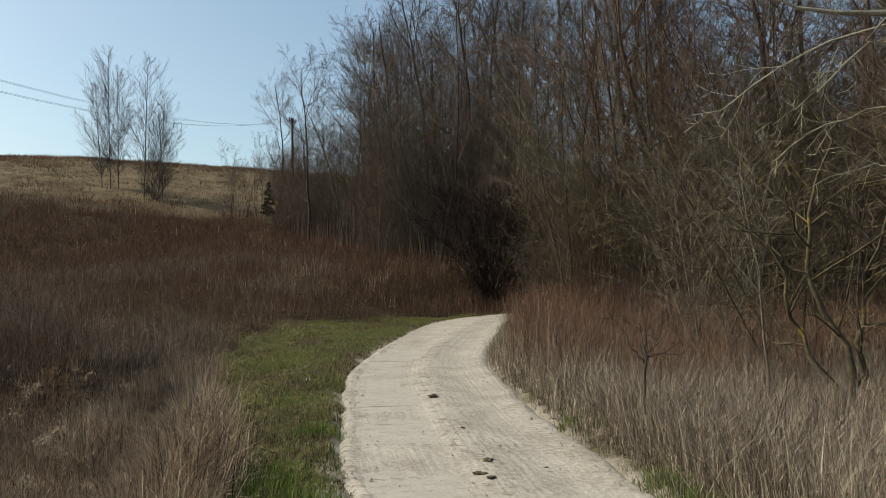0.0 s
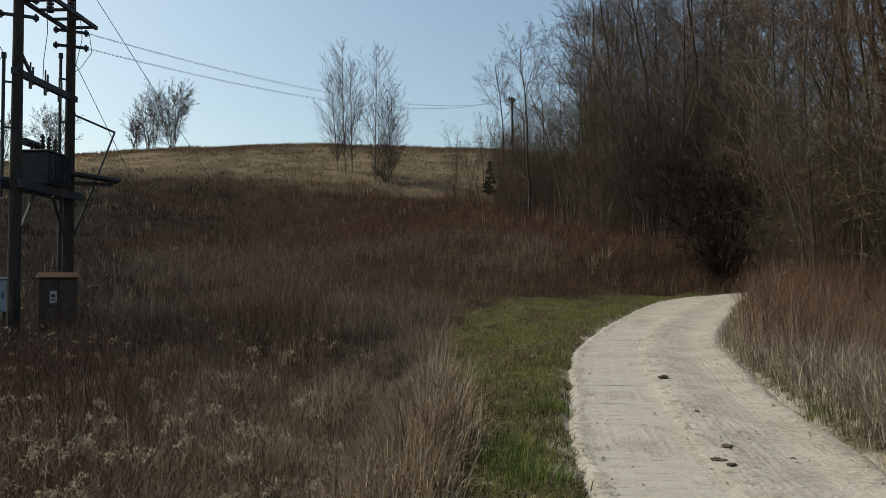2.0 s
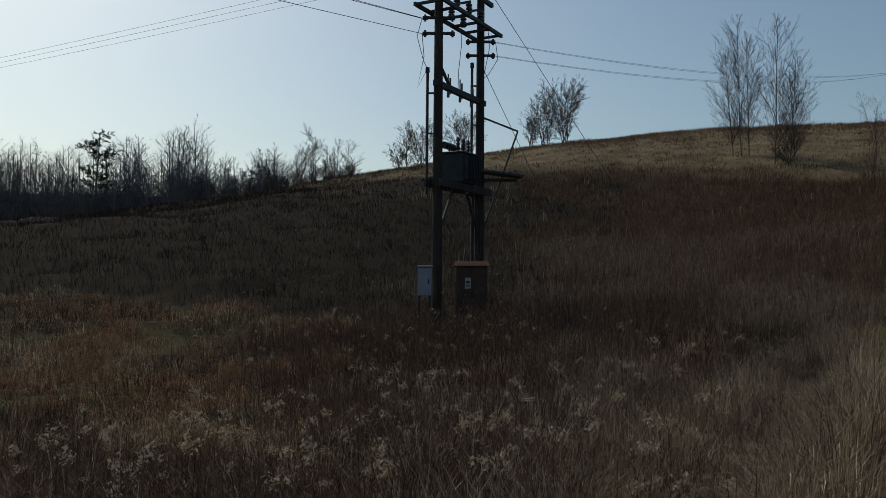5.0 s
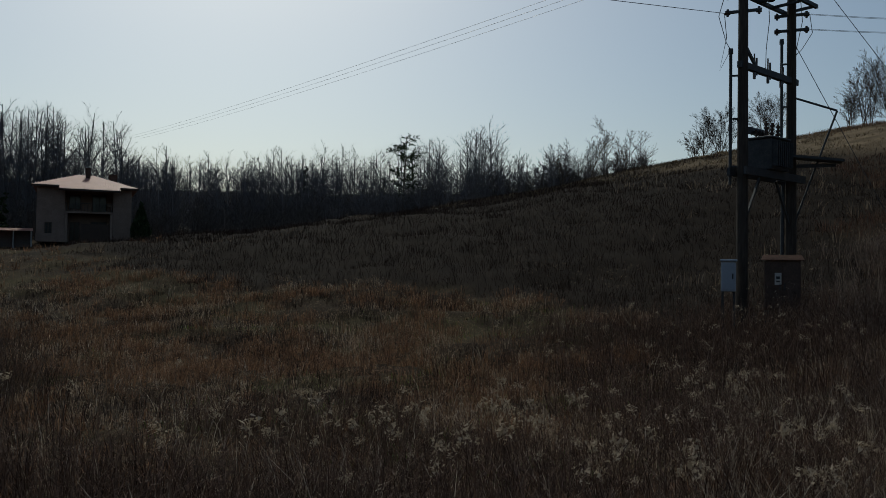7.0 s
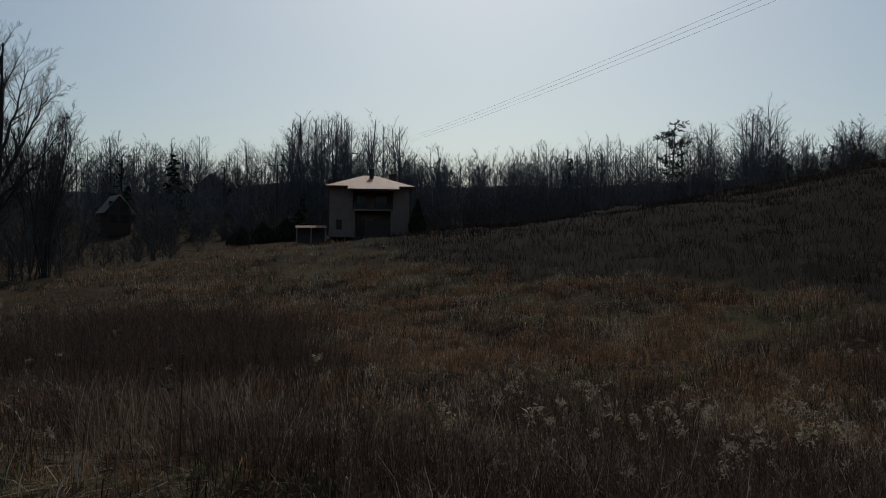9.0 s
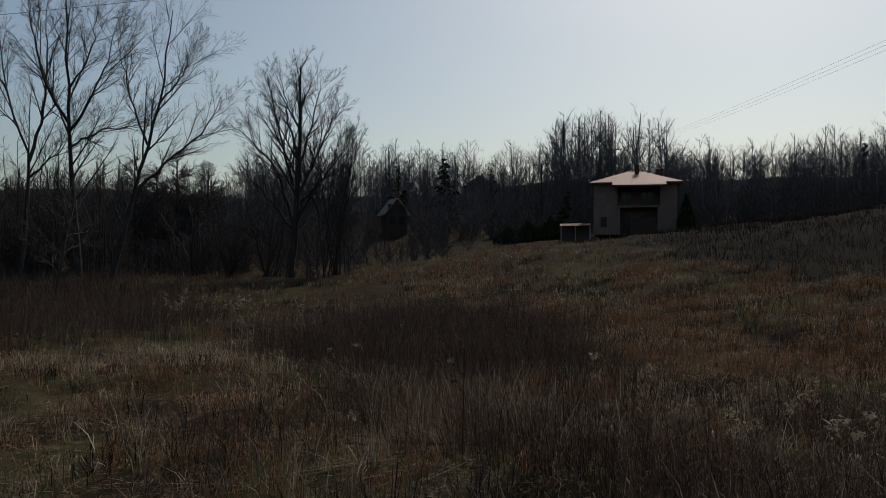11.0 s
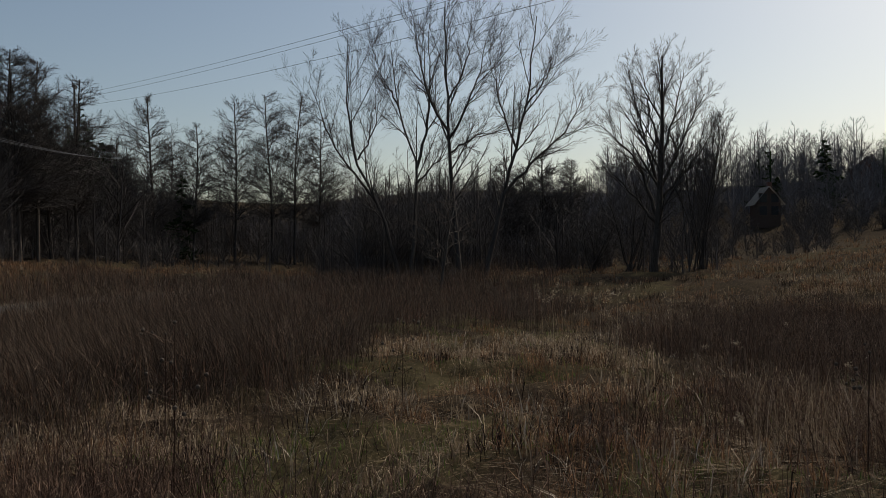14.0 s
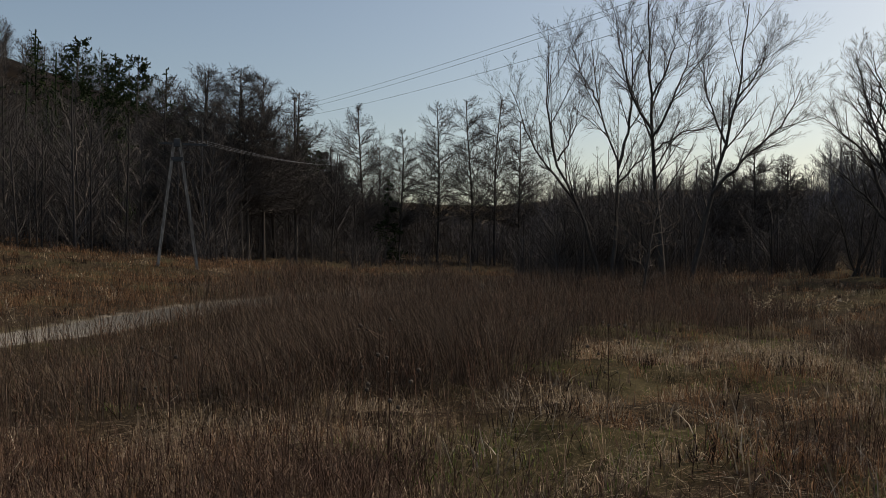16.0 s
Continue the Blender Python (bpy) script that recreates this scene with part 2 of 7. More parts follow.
# ---- the lie of the land ----
RISES = [  # distance, spread, heights of the swells in a ring round the bend
    (11, 9, (-0.96, -0.72, -1.01, 0.74, -2.39)),
    (26, 16, (-4.94, 2.25, -3.30, -0.94, -3.05, 0.17, -3.28)),
    (55, 32, (-5.00, -9.85, -0.56, -1.01, -0.50, -2.99, 0.44)),
    (110, 60, (21.69, 6.08, 5.36, 8.25, -22.65, 13.81, -32.54, 17.92, -29.11)),
    (210, 120, (-36.69, 22.80, 2.84, 20.38, -10.66, 57.53)),
]


def natural(x, y):
    z = np.zeros_like(x)
    for d, s, heights in RISES:
        n = len(heights)
        for k, h in enumerate(heights):
            cx, cy = polar(-60 + (k + 0.5) * 280 / n, d)
            z = z + h * np.exp(-((x - cx) ** 2 + (y - cy) ** 2) / (2 * s * s))
    r = np.hypot(x, y)
    az = bearing(x, y)
    z = z * (1 - 0.48 * smooth(r, 125, 200) * within(az, 56, 146, 7))
    ridge = smooth(r, 158, 225) * (1 - smooth(r, 300, 420))
    z = z + ridge * (13.0 * within(az, 57, 97, 5) + 7.5 * within(az, 97, 134, 5)) * (0.8 + 0.4 * grain(x, y, 45, 12))
    z = z + 7.0 * smooth(r, 92, 148) * (1 - smooth(r, 260, 380)) * within(az, 150, 215, 4)
    return z + 48 * smooth(r, 330, 700) * (0.75 + 0.5 * grain(x, y, 160, 9))


# centre line of the lane, from behind the bend to the wood
LANE = [(-75, -56), (-55, -45), (-37, -36.5), (-22, -30.5), (-13, -26.5), (-7.8, -23.2), (-4.9, -21.1), (-2, -19.2), (1.0, -16.5), (2.8, -12.5), (3.2, -8), (2.4, -3),
        (1.4, 1), (0.36, 5.7), (-0.18, 9.4), (-0.42, 13.2), (0.05, 17.8), (0.6, 21.4), (1.6, 24.2), (3.5, 26.6), (6.8, 28.6), (11.8, 30.3), (18.5, 31.8)]
HALF = 1.17


def catmull(points, step):
    p = np.array(points, float)
    p = np.vstack([2 * p[0] - p[1], p, 2 * p[-1] - p[-2]])
    out = []
    for i in range(1, len(p) - 2):
        n = max(2, int(np.linalg.norm(p[i + 1] - p[i]) / step))
        t = (np.arange(n) / n)[:, None]
        a, b, c, d = p[i - 1], p[i], p[i + 1], p[i + 2]
        out.append(0.5 * (2 * b + (c - a) * t + (2 * a - 5 * b + 4 * c - d) * t ** 2 + (3 * b - a - 3 * c + d) * t ** 3))
    return np.vstack(out + [p[-2][None]])


CENTRE = catmull(LANE, 0.4)
TANGENT = np.gradient(CENTRE, axis=0)
TANGENT /= np.linalg.norm(TANGENT, axis=1)[:, None]
CENTRE_Z = natural(CENTRE[:, 0], CENTRE[:, 1])
near_part = (CENTRE[:, 1] > -18) & (CENTRE[:, 1] < 24) & (CENTRE[:, 0] > -6)
lane_z = np.where(near_part, np.where(CENTRE[:, 1] > 0, 0.06 * CENTRE[:, 1], 0.0), CENTRE_Z)
k = np.ones(25) / 25
lane_z = np.where((CENTRE[:, 1] > 20.5) & (CENTRE[:, 0] > 0), 1.22 + 0.035 * (CENTRE[:, 1] - 20.5), lane_z)
CENTRE_Z = np.convolve(np.pad(lane_z, 12, mode='edge'), k, mode='valid')


def lane(x, y):
    """Distance from the lane's centre (negative to its left, going to the wood), and the lane's height there."""
    x, y = np.asarray(x, float).ravel(), np.asarray(y, float).ravel()
    dist, z = np.empty_like(x), np.empty_like(x)
    for s in range(0, len(x), 20000):
        e = slice(s, s + 20000)
        dx, dy = x[e][:, None] - CENTRE[None, :, 0], y[e][:, None] - CENTRE[None, :, 1]
        d2 = dx * dx + dy * dy
        i = d2.argmin(1)
        r = np.arange(len(i))
        side = TANGENT[i, 1] * dx[r, i] - TANGENT[i, 0] * dy[r, i]
        dist[e] = np.sqrt(d2[r, i]) * np.where(side < 0, -1, 1)
        z[e] = CENTRE_Z[i]
    return dist, z


def land(x, y, with_lane=False):
    shape = np.shape(x)
    x, y = np.asarray(x, float).ravel(), np.asarray(y, float).ravel()
    d, lz = lane(x, y)
    z = natural(x, y)
    r = np.hypot(x, y)
    hump = np.abs(grain(x, y, 0.9, 1) - 0.5) * 2
    z = z + (0.5 - hump) * 0.2 + (grain(x, y, 2.1, 5) - 0.5) * 0.22 + (grain(x, y, 0.4, 2) - 0.5) * 0.09 + (grain(x, y, 6, 3) - 0.5) * 0.5 * smooth(r, 10, 60)
    # the verge falls to a ditch on the left side
    a = np.abs(d)
    wide = np.where(d < 0, 1.5 + 1.6 * smooth(y, 6, 20), 0.9)
    t = smooth(a, HALF + 0.3, HALF + wide + 1.4)
    ditch = np.where((d < 0) & (y > -2) & (y < 12), 0.4 * np.exp(-((a - HALF - wide - 0.5) / 0.45) ** 2), 0)
    bed = lz - 0.07 + 0.115 * smooth(a, HALF - 0.24, HALF + 0.03) + (grain(x, y, 0.3, 4) - 0.5) * 0.035 * smooth(a, HALF - 0.1, HALF + 0.2)
    z = bed * (1 - t) + z * t - ditch
    return (z.reshape(shape), d.reshape(shape)) if with_lane else z.reshape(shape)


def ground_z(x, y):
    return float(land(np.array([x]), np.array([y]))[0])


def build_ground():
    rings = np.concatenate([[0.0, 0.2, 0.4, 0.6, 0.8, 1.0, 1.2, 1.35], np.geomspace(1.5, 60, 175), np.geomspace(63, 3500, 45)])
    n = 400
    a = np.arange(n) * math.tau / n
    R, A = np.meshgrid(rings[1:], a, indexing="ij")
    x, y = -R * np.sin(A), R * np.cos(A)
    z, d = land(x, y, True)
    v = np.concatenate([[[0, 0, ground_z(0, 0)]], np.stack([x, y, z], -1).reshape(-1, 3)])
    m = len(rings) - 1
    i = np.arange(m - 1)[:, None] * n + np.arange(n)[None, :] + 1
    j = np.arange(m - 1)[:, None] * n + (np.arange(n)[None, :] + 1) % n + 1
    quads = np.stack([i, i + n, j + n, j], -1).reshape(-1, 4)
    tris = np.stack([np.zeros(n, int), np.arange(n) + 1, (np.arange(n) + 1) % n + 1], -1)
    mat = ground_material()
    ob = mesh_object("ground", v, quads, tris, mat, smooth=True)
    at = ob.data.attributes.new("verge", 'FLOAT', 'POINT')
    g = np.concatenate([[0.2], verge_weight(x.ravel(), y.ravel(), d.ravel())])
    at.data.foreach_set("value", g.astype(np.float32))
    at = ob.data.attributes.new("sandy", 'FLOAT', 'POINT')
    sandy = (1 - smooth(np.abs(d.ravel()) + 0.35 * (grain(x.ravel(), y.ravel(), 0.35, 62) - 0.5), HALF - 0.1, HALF + 0.1))
    at.data.foreach_set("value", np.concatenate([[0.0], sandy]).astype(np.float32))
    at = ob.data.attributes.new("moss", 'FLOAT', 'POINT')
    at.data.foreach_set("value", np.concatenate([[0.0], meadow_green(x.ravel(), y.ravel())]).astype(np.float32))
    # here the ground colour itself carries the shade under trees and stems
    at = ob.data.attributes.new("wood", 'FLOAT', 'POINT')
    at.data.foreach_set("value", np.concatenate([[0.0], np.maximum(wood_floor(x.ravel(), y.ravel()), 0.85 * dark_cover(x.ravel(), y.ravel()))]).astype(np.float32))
    at = ob.data.attributes.new("pasture", 'FLOAT', 'POINT')
    at.data.foreach_set("value", np.concatenate([[0.0], pasture_weight(x.ravel(), y.ravel())]).astype(np.float32))
    tagged(ob, "hilly meadow ground of dead grass, moss and bare soil", "ground", kind="structure")
    return ob


def verge_weight(x, y, d):
    """1 on the mown strips beside the lane."""
    a = np.abs(d)
    wide = np.where(d < 0, 0.85 + 2.6 * smooth(y, 6, 19), 0.22)
    wide = wide + (grain(x, y, 1.1, 7) - 0.5) * 0.6
    return (1 - smooth(a, HALF + wide - 0.2, HALF + wide + 0.25)) * (1 - smooth(y - 1.07 * x + 1.2 * (grain(x, y, 1.3, 17) - 0.5), 24.2, 24.9)) * (y > -6)


def pasture_weight(x, y):
    """1 on the short olive grass of the upper slope, and on low green patches of the meadow."""
    r, az = np.hypot(x, y), np.degrees(np.arctan2(-x, y))
    r = r * (1 + 0.12 * (grain(x, y, 7, 8) - 0.5))
    far = 7 * smooth(az, 26, 38)
    up = smooth(r, 56 + far, 68 + far) * smooth(az, 6, 14) * (1 - smooth(az, 52, 70)) * (1 - smooth(r, 130, 170))
    return np.clip(up + 0.4 * (r > 300), 0, 1)


def meadow_green(x, y):
    """Mossy green and pale straw of the low meadow."""
    r, az = np.hypot(x, y), bearing(x, y)
    flat = smooth(az, 45, 65) * (1 - smooth(az, 175, 190)) * (1 - smooth(r, 60, 90))
    return 0.28 * flat * (1 - dark_cover(x, y)) * smooth(grain(x, y, 1.2, 36) * 0.6 + grain(x, y, 5, 38) * 0.4, 0.5, 0.66)


def warp(x, y):
    """Distance and bearing with ragged borders."""
    r = np.hypot(x, y) * (1 + 0.35 * (grain(x, y, 3.5, 51) - 0.5) + 0.15 * (grain(x, y, 0.8, 52) - 0.5))
    az = bearing(x, y) + 9 * (grain(x, y, 4.0, 53) - 0.5) + 4 * (grain(x, y, 1.0, 54) - 0.5)
    return r, (az + 90) % 360 - 90


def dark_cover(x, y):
    """Where dark dead stems cover the spur and the hillside; the soil is darkened for their shade."""
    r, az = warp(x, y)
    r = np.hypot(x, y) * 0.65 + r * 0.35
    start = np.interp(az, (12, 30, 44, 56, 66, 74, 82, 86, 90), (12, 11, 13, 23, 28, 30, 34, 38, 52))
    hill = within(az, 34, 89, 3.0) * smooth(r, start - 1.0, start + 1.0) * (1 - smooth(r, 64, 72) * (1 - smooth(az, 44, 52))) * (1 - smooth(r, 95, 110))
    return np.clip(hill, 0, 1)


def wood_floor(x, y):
    """1 where trees shade the ground; the soil colour is lowered there for that shade."""
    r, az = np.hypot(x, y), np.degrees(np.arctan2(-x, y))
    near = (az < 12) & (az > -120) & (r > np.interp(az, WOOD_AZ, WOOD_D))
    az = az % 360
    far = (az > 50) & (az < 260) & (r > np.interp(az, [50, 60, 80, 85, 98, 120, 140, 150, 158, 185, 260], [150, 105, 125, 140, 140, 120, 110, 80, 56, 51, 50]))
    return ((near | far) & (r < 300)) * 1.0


# edge of the wood by the lane: bearings and distances
WOOD_AZ = (-120, -42, -29, -19, -11, -5.5, -4.2, -1, 5.6, 10.3, 13, 16)
WOOD_D = (14, 14, 17, 19, 21, 24, 33, 33, 38, 46, 62, 85)


def ground_material():
    m = material("meadow_soil", [(0.011, 0.008, 0.0055), (0.021, 0.0145, 0.0098), (0.036, 0.025, 0.0155), (0.07, 0.05, 0.031)], 0.9, rough=0.95, bump=1.0, fine=14, spec=0.02)
    n, l = m.node_tree.nodes, m.node_tree.links
    b = n["Principled BSDF"]
    soil = b.inputs["Base Color"].links[0].from_socket
    tex = n.new("ShaderNodeTexNoise")
    tex.inputs["Scale"].default_value, tex.inputs["Detail"].default_value, tex.inputs["Roughness"].default_value = 6.0, 10, 0.75
    cr = n.new("ShaderNodeValToRGB")
    cr.color_ramp.elements[0].position, cr.color_ramp.elements[0].color = 0.35, (0.042, 0.048, 0.017, 1)
    cr.color_ramp.elements[1].position, cr.color_ramp.elements[1].color = 0.68, (0.14, 0.115, 0.055, 1)
    co = n.new("ShaderNodeTexCoord")
    l.new(co.outputs["Object"], tex.inputs["Vector"])
    l.new(tex.outputs["Fac"], cr.inputs[0])
    fleck = n.new("ShaderNodeTexNoise")
    fleck.inputs["Scale"].default_value, fleck.inputs["Detail"].default_value, fleck.inputs["Roughness"].default_value, fleck.inputs["Distortion"].default_value = 9.0, 9, 0.72, 1.2
    l.new(co.outputs["Object"], fleck.inputs["Vector"])
    fr = n.new("ShaderNodeMapRange")
    fr.inputs["From Min"].default_value, fr.inputs["From Max"].default_value = 0.53, 0.70
    l.new(fleck.outputs["Fac"], fr.inputs["Value"])
    fm = n.new("ShaderNodeMix")
    fm.data_type = 'RGBA'
    l.new(fr.outputs[0], fm.inputs[0])
    l.new(soil, fm.inputs[6])
    fm.inputs[7].default_value = (0.21, 0.155, 0.095, 1)
    last = fm.outputs[2]
    leaves = n.new("ShaderNodeTexNoise")        # leaf mould, its colour lowered for the shade of trees and dense stems
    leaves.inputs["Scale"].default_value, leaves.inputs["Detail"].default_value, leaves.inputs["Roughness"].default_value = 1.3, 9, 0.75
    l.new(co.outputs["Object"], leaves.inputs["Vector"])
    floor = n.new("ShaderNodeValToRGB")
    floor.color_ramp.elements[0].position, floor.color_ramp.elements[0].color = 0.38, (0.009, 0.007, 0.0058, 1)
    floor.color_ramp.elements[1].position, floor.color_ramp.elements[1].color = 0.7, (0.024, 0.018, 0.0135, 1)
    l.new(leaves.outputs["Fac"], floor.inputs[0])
    for name in ("pasture", "moss", "verge", "wood", "sandy"):
        at = n.new("ShaderNodeAttribute")
        at.attribute_name = name
        mx = n.new("ShaderNodeMix")
        mx.data_type = 'RGBA'
        l.new(at.outputs["Fac"], mx.inputs[0])
        l.new(last, mx.inputs[6])
        if name in ("verge", "moss"):
            l.new(cr.outputs[0], mx.inputs[7])
        elif name == "sandy":
            mx.inputs[7].default_value = (0.34, 0.30, 0.25, 1)
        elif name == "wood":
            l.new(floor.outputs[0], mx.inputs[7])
        else:
            t2 = n.new("ShaderNodeTexNoise")
            t2.inputs["Scale"].default_value, t2.inputs["Detail"].default_value, t2.inputs["Roughness"].default_value = 0.35, 9, 0.7
            c2 = n.new("ShaderNodeValToRGB")
            c2.color_ramp.elements[0].position, c2.color_ramp.elements[0].color = 0.35, (0.085, 0.063, 0.039, 1)
            c2.color_ramp.elements[1].position, c2.color_ramp.elements[1].color = 0.65, (0.20, 0.15, 0.095, 1)
            l.new(co.outputs["Object"], t2.inputs["Vector"])
            l.new(t2.outputs["Fac"], c2.inputs[0])
            l.new(c2.outputs[0], mx.inputs[7])
        last = mx.outputs[2]
    l.new(last, b.inputs["Base Color"])
    return m


build_ground()


# ---- the lane ----
def sand_material():
    """Dusty sand with wheel tracks, tyre treads and a littered middle; `across` and `along` are metres on the lane."""
    m = material("dusty_sand", [(0.245, 0.212, 0.179), (0.345, 0.305, 0.263), (0.41, 0.367, 0.32), (0.47, 0.425, 0.376)], 2.2, rough=0.95, fine=22, spec=0.05)
    n, l = m.node_tree.nodes, m.node_tree.links
    b = n["Principled BSDF"]
    base = b.inputs["Base Color"].links[0].from_socket

    def math_node(op, a, c=None):
        k = n.new("ShaderNodeMath")
        k.operation = op
        for i, v in enumerate((a, c)):
            if v is None:
                continue
            if isinstance(v, (int, float)):
                k.inputs[i].default_value = v
            else:
                l.new(v, k.inputs[i])
        return k.outputs[0]
    u, t = n.new("ShaderNodeAttribute"), n.new("ShaderNodeAttribute")
    u.attribute_name, t.attribute_name = "across", "along"
    co = n.new("ShaderNodeTexCoord")
    wob = n.new("ShaderNodeTexNoise")
    wob.inputs["Scale"].default_value = 0.9
    l.new(co.outputs["Object"], wob.inputs["Vector"])
    us = math_node('ADD', u.outputs["Fac"], math_node('MULTIPLY', math_node('SUBTRACT', wob.outputs["Fac"], 0.5), 0.05))
    # long drag lines
    comb = n.new("ShaderNodeCombineXYZ")
    l.new(math_node('MULTIPLY', us, 20.0), comb.inputs[0])
    l.new(math_node('MULTIPLY', t.outputs["Fac"], 0.16), comb.inputs[1])
    drag = n.new("ShaderNodeTexNoise")
    drag.inputs["Scale"].default_value, drag.inputs["Detail"].default_value = 1.0, 4
    l.new(comb.outputs[0], drag.inputs["Vector"])
    # tread bars near the edges and in the tracks
    saw = math_node('SINE', math_node('ADD', math_node('MULTIPLY', t.outputs["Fac"], 70.0), math_node('MULTIPLY', us, 40.0)))
    away = math_node('ABSOLUTE', math_node('SUBTRACT', math_node('ABSOLUTE', us), 0.92))
    mask = n.new("ShaderNodeMapRange")
    mask.inputs["From Min"].default_value, mask.inputs["From Max"].default_value = 0.12, 0.06
    l.new(away, mask.inputs["Value"])
    patch = n.new("ShaderNodeMapRange")
    patch.inputs["From Min"].default_value, patch.inputs["From Max"].default_value = 0.45, 0.6
    l.new(wob.outputs["Fac"], patch.inputs["Value"])
    tread = math_node('MULTIPLY', math_node('MULTIPLY', saw, mask.outputs[0]), patch.outputs[0])
    grit = n.new("ShaderNodeTexNoise")
    grit.inputs["Scale"].default_value, grit.inputs["Detail"].default_value = 16.0, 9
    l.new(co.outputs["Object"], grit.inputs["Vector"])
    height = math_node('ADD', math_node('ADD', math_node('MULTIPLY', drag.outputs["Fac"], 0.7), math_node('MULTIPLY', tread, 0.2)), math_node('MULTIPLY', grit.outputs["Fac"], 1.3))
    bp = n.new("ShaderNodeBump")
    bp.inputs["Strength"].default_value, bp.inputs["Distance"].default_value = 0.7, 0.02
    l.new(height, bp.inputs["Height"])
    l.new(bp.outputs[0], b.inputs["Normal"])
    # earth and litter along the middle and the rims
    mid = n.new("ShaderNodeMapRange")
    mid.inputs["From Min"].default_value, mid.inputs["From Max"].default_value = 0.26, 0.08
    l.new(math_node('ABSOLUTE', math_node('SUBTRACT', us, 0.05)), mid.inputs["Value"])
    dirt = n.new("ShaderNodeMapRange")
    dirt.inputs["From Min"].default_value, dirt.inputs["From Max"].default_value = 0.50, 0.66
    crumbs = n.new("ShaderNodeTexNoise")
    crumbs.inputs["Scale"].default_value, crumbs.inputs["Detail"].default_value, crumbs.inputs["Roughness"].default_value = 8.0, 9, 0.68
    rim = n.new("ShaderNodeMapRange")
    rim.inputs["From Min"].default_value, rim.inputs["From Max"].default_value = 0.78, 1.05
    l.new(math_node('ABSOLUTE', us), rim.inputs["Value"])
    l.new(co.outputs["Object"], crumbs.inputs["Vector"])
    l.new(crumbs.outputs["Fac"], dirt.inputs["Value"])
    f = math_node('MULTIPLY', dirt.outputs[0], math_node('ADD', math_node('MULTIPLY', math_node('ADD', mid.outputs[0], rim.outputs[0]), 0.5), 0.26))
    mx = n.new("ShaderNodeMix")
    mx.data_type = 'RGBA'
    l.new(f, mx.inputs[0])
    l.new(base, mx.inputs[6])
    mx.inputs[7].default_value = (0.16, 0.13, 0.095, 1)
    worn = n.new("ShaderNodeMapRange")          # old asphalt under thin dust beyond the bend
    worn.inputs["From Min"].default_value, worn.inputs["From Max"].default_value = 84.0, 74.0
    l.new(t.outputs["Fac"], worn.inputs["Value"])
    mx2 = n.new("ShaderNodeMix")
    mx2.data_type = 'RGBA'
    l.new(math_node('MULTIPLY', worn.outputs[0], 0.92), mx2.inputs[0])
    l.new(mx.outputs[2], mx2.inputs[6])
    mx2.inputs[7].default_value = (0.06, 0.056, 0.05, 1)
    l.new(mx2.outputs[2], b.inputs["Base Color"])
    return m


def build_lane():
    across = np.linspace(-1, 1, 33)
    nrm = np.stack([TANGENT[:, 1], -TANGENT[:, 0]], -1)
    s = np.arange(len(CENTRE)) * 0.4
    fine = np.repeat(np.arange(len(CENTRE) - 1), 3)
    fr = np.tile([0, 1 / 3, 2 / 3], len(CENTRE) - 1)
    c = CENTRE[fine] * (1 - fr)[:, None] + CENTRE[fine + 1] * fr[:, None]
    cz = CENTRE_Z[fine] * (1 - fr) + CENTRE_Z[fine + 1] * fr
    nn = nrm[fine] * (1 - fr)[:, None] + nrm[fine + 1] * fr[:, None]
    x0, y0 = c[:, 0], c[:, 1]
    half = HALF + 0.08 * (grain(x0, y0, 1.2, 11) - 0.5) + 0.07 * (grain(x0, y0, 0.45, 12) - 0.5)
    X = x0[:, None] + nn[:, :1] * across[None] * half[:, None]
    Y = y0[:, None] + nn[:, 1:] * across[None] * half[:, None]
    u = across[None] * HALF
    ruts = -0.03 * np.exp(-((u - 0.6) / 0.25) ** 2) - 0.018 * (smooth(u, -1.02, -0.92) - smooth(u, -0.2, -0.1)) + 0.010 * np.exp(-((u - 0.08) / 0.14) ** 2)
    rough = (grain(X, Y, 0.5, 13) - 0.5) * 0.016 + (grain(X, Y, 0.13, 15) - 0.5) * 0.006 + (grain(X, Y, 0.16, 14) - 0.5) * 0.035 * smooth(np.abs(across)[None], 0.8, 0.93)
    edge = -0.085 * smooth(np.abs(across)[None], 0.84, 1.0) + 0.012 * np.exp(-((np.abs(u) - 1.02) / 0.07) ** 2)
    Z = cz[:, None] + 0.035 + ruts + rough + edge
    v = np.stack([X, Y, Z], -1).reshape(-1, 3)
    m, n = X.shape
    i = np.arange(m - 1)[:, None] * n + np.arange(n - 1)[None]
    quads = np.stack([i, i + 1, i + n + 1, i + n], -1).reshape(-1, 4)
    ob = mesh_object("road", v, quads, None, sand_material(), smooth=True)
    at = ob.data.attributes.new("across", 'FLOAT', 'POINT')
    at.data.foreach_set("value", np.broadcast_to(u, X.shape).ravel().astype(np.float32))
    at = ob.data.attributes.new("along", 'FLOAT', 'POINT')
    at.data.foreach_set("value", np.broadcast_to((np.arange(m) * 0.4 / 3)[:, None], X.shape).ravel().astype(np.float32))
    return tagged(ob, "narrow winding lane of concrete slabs under pale dusty sand", "road", kind="structure")


road = build_lane()


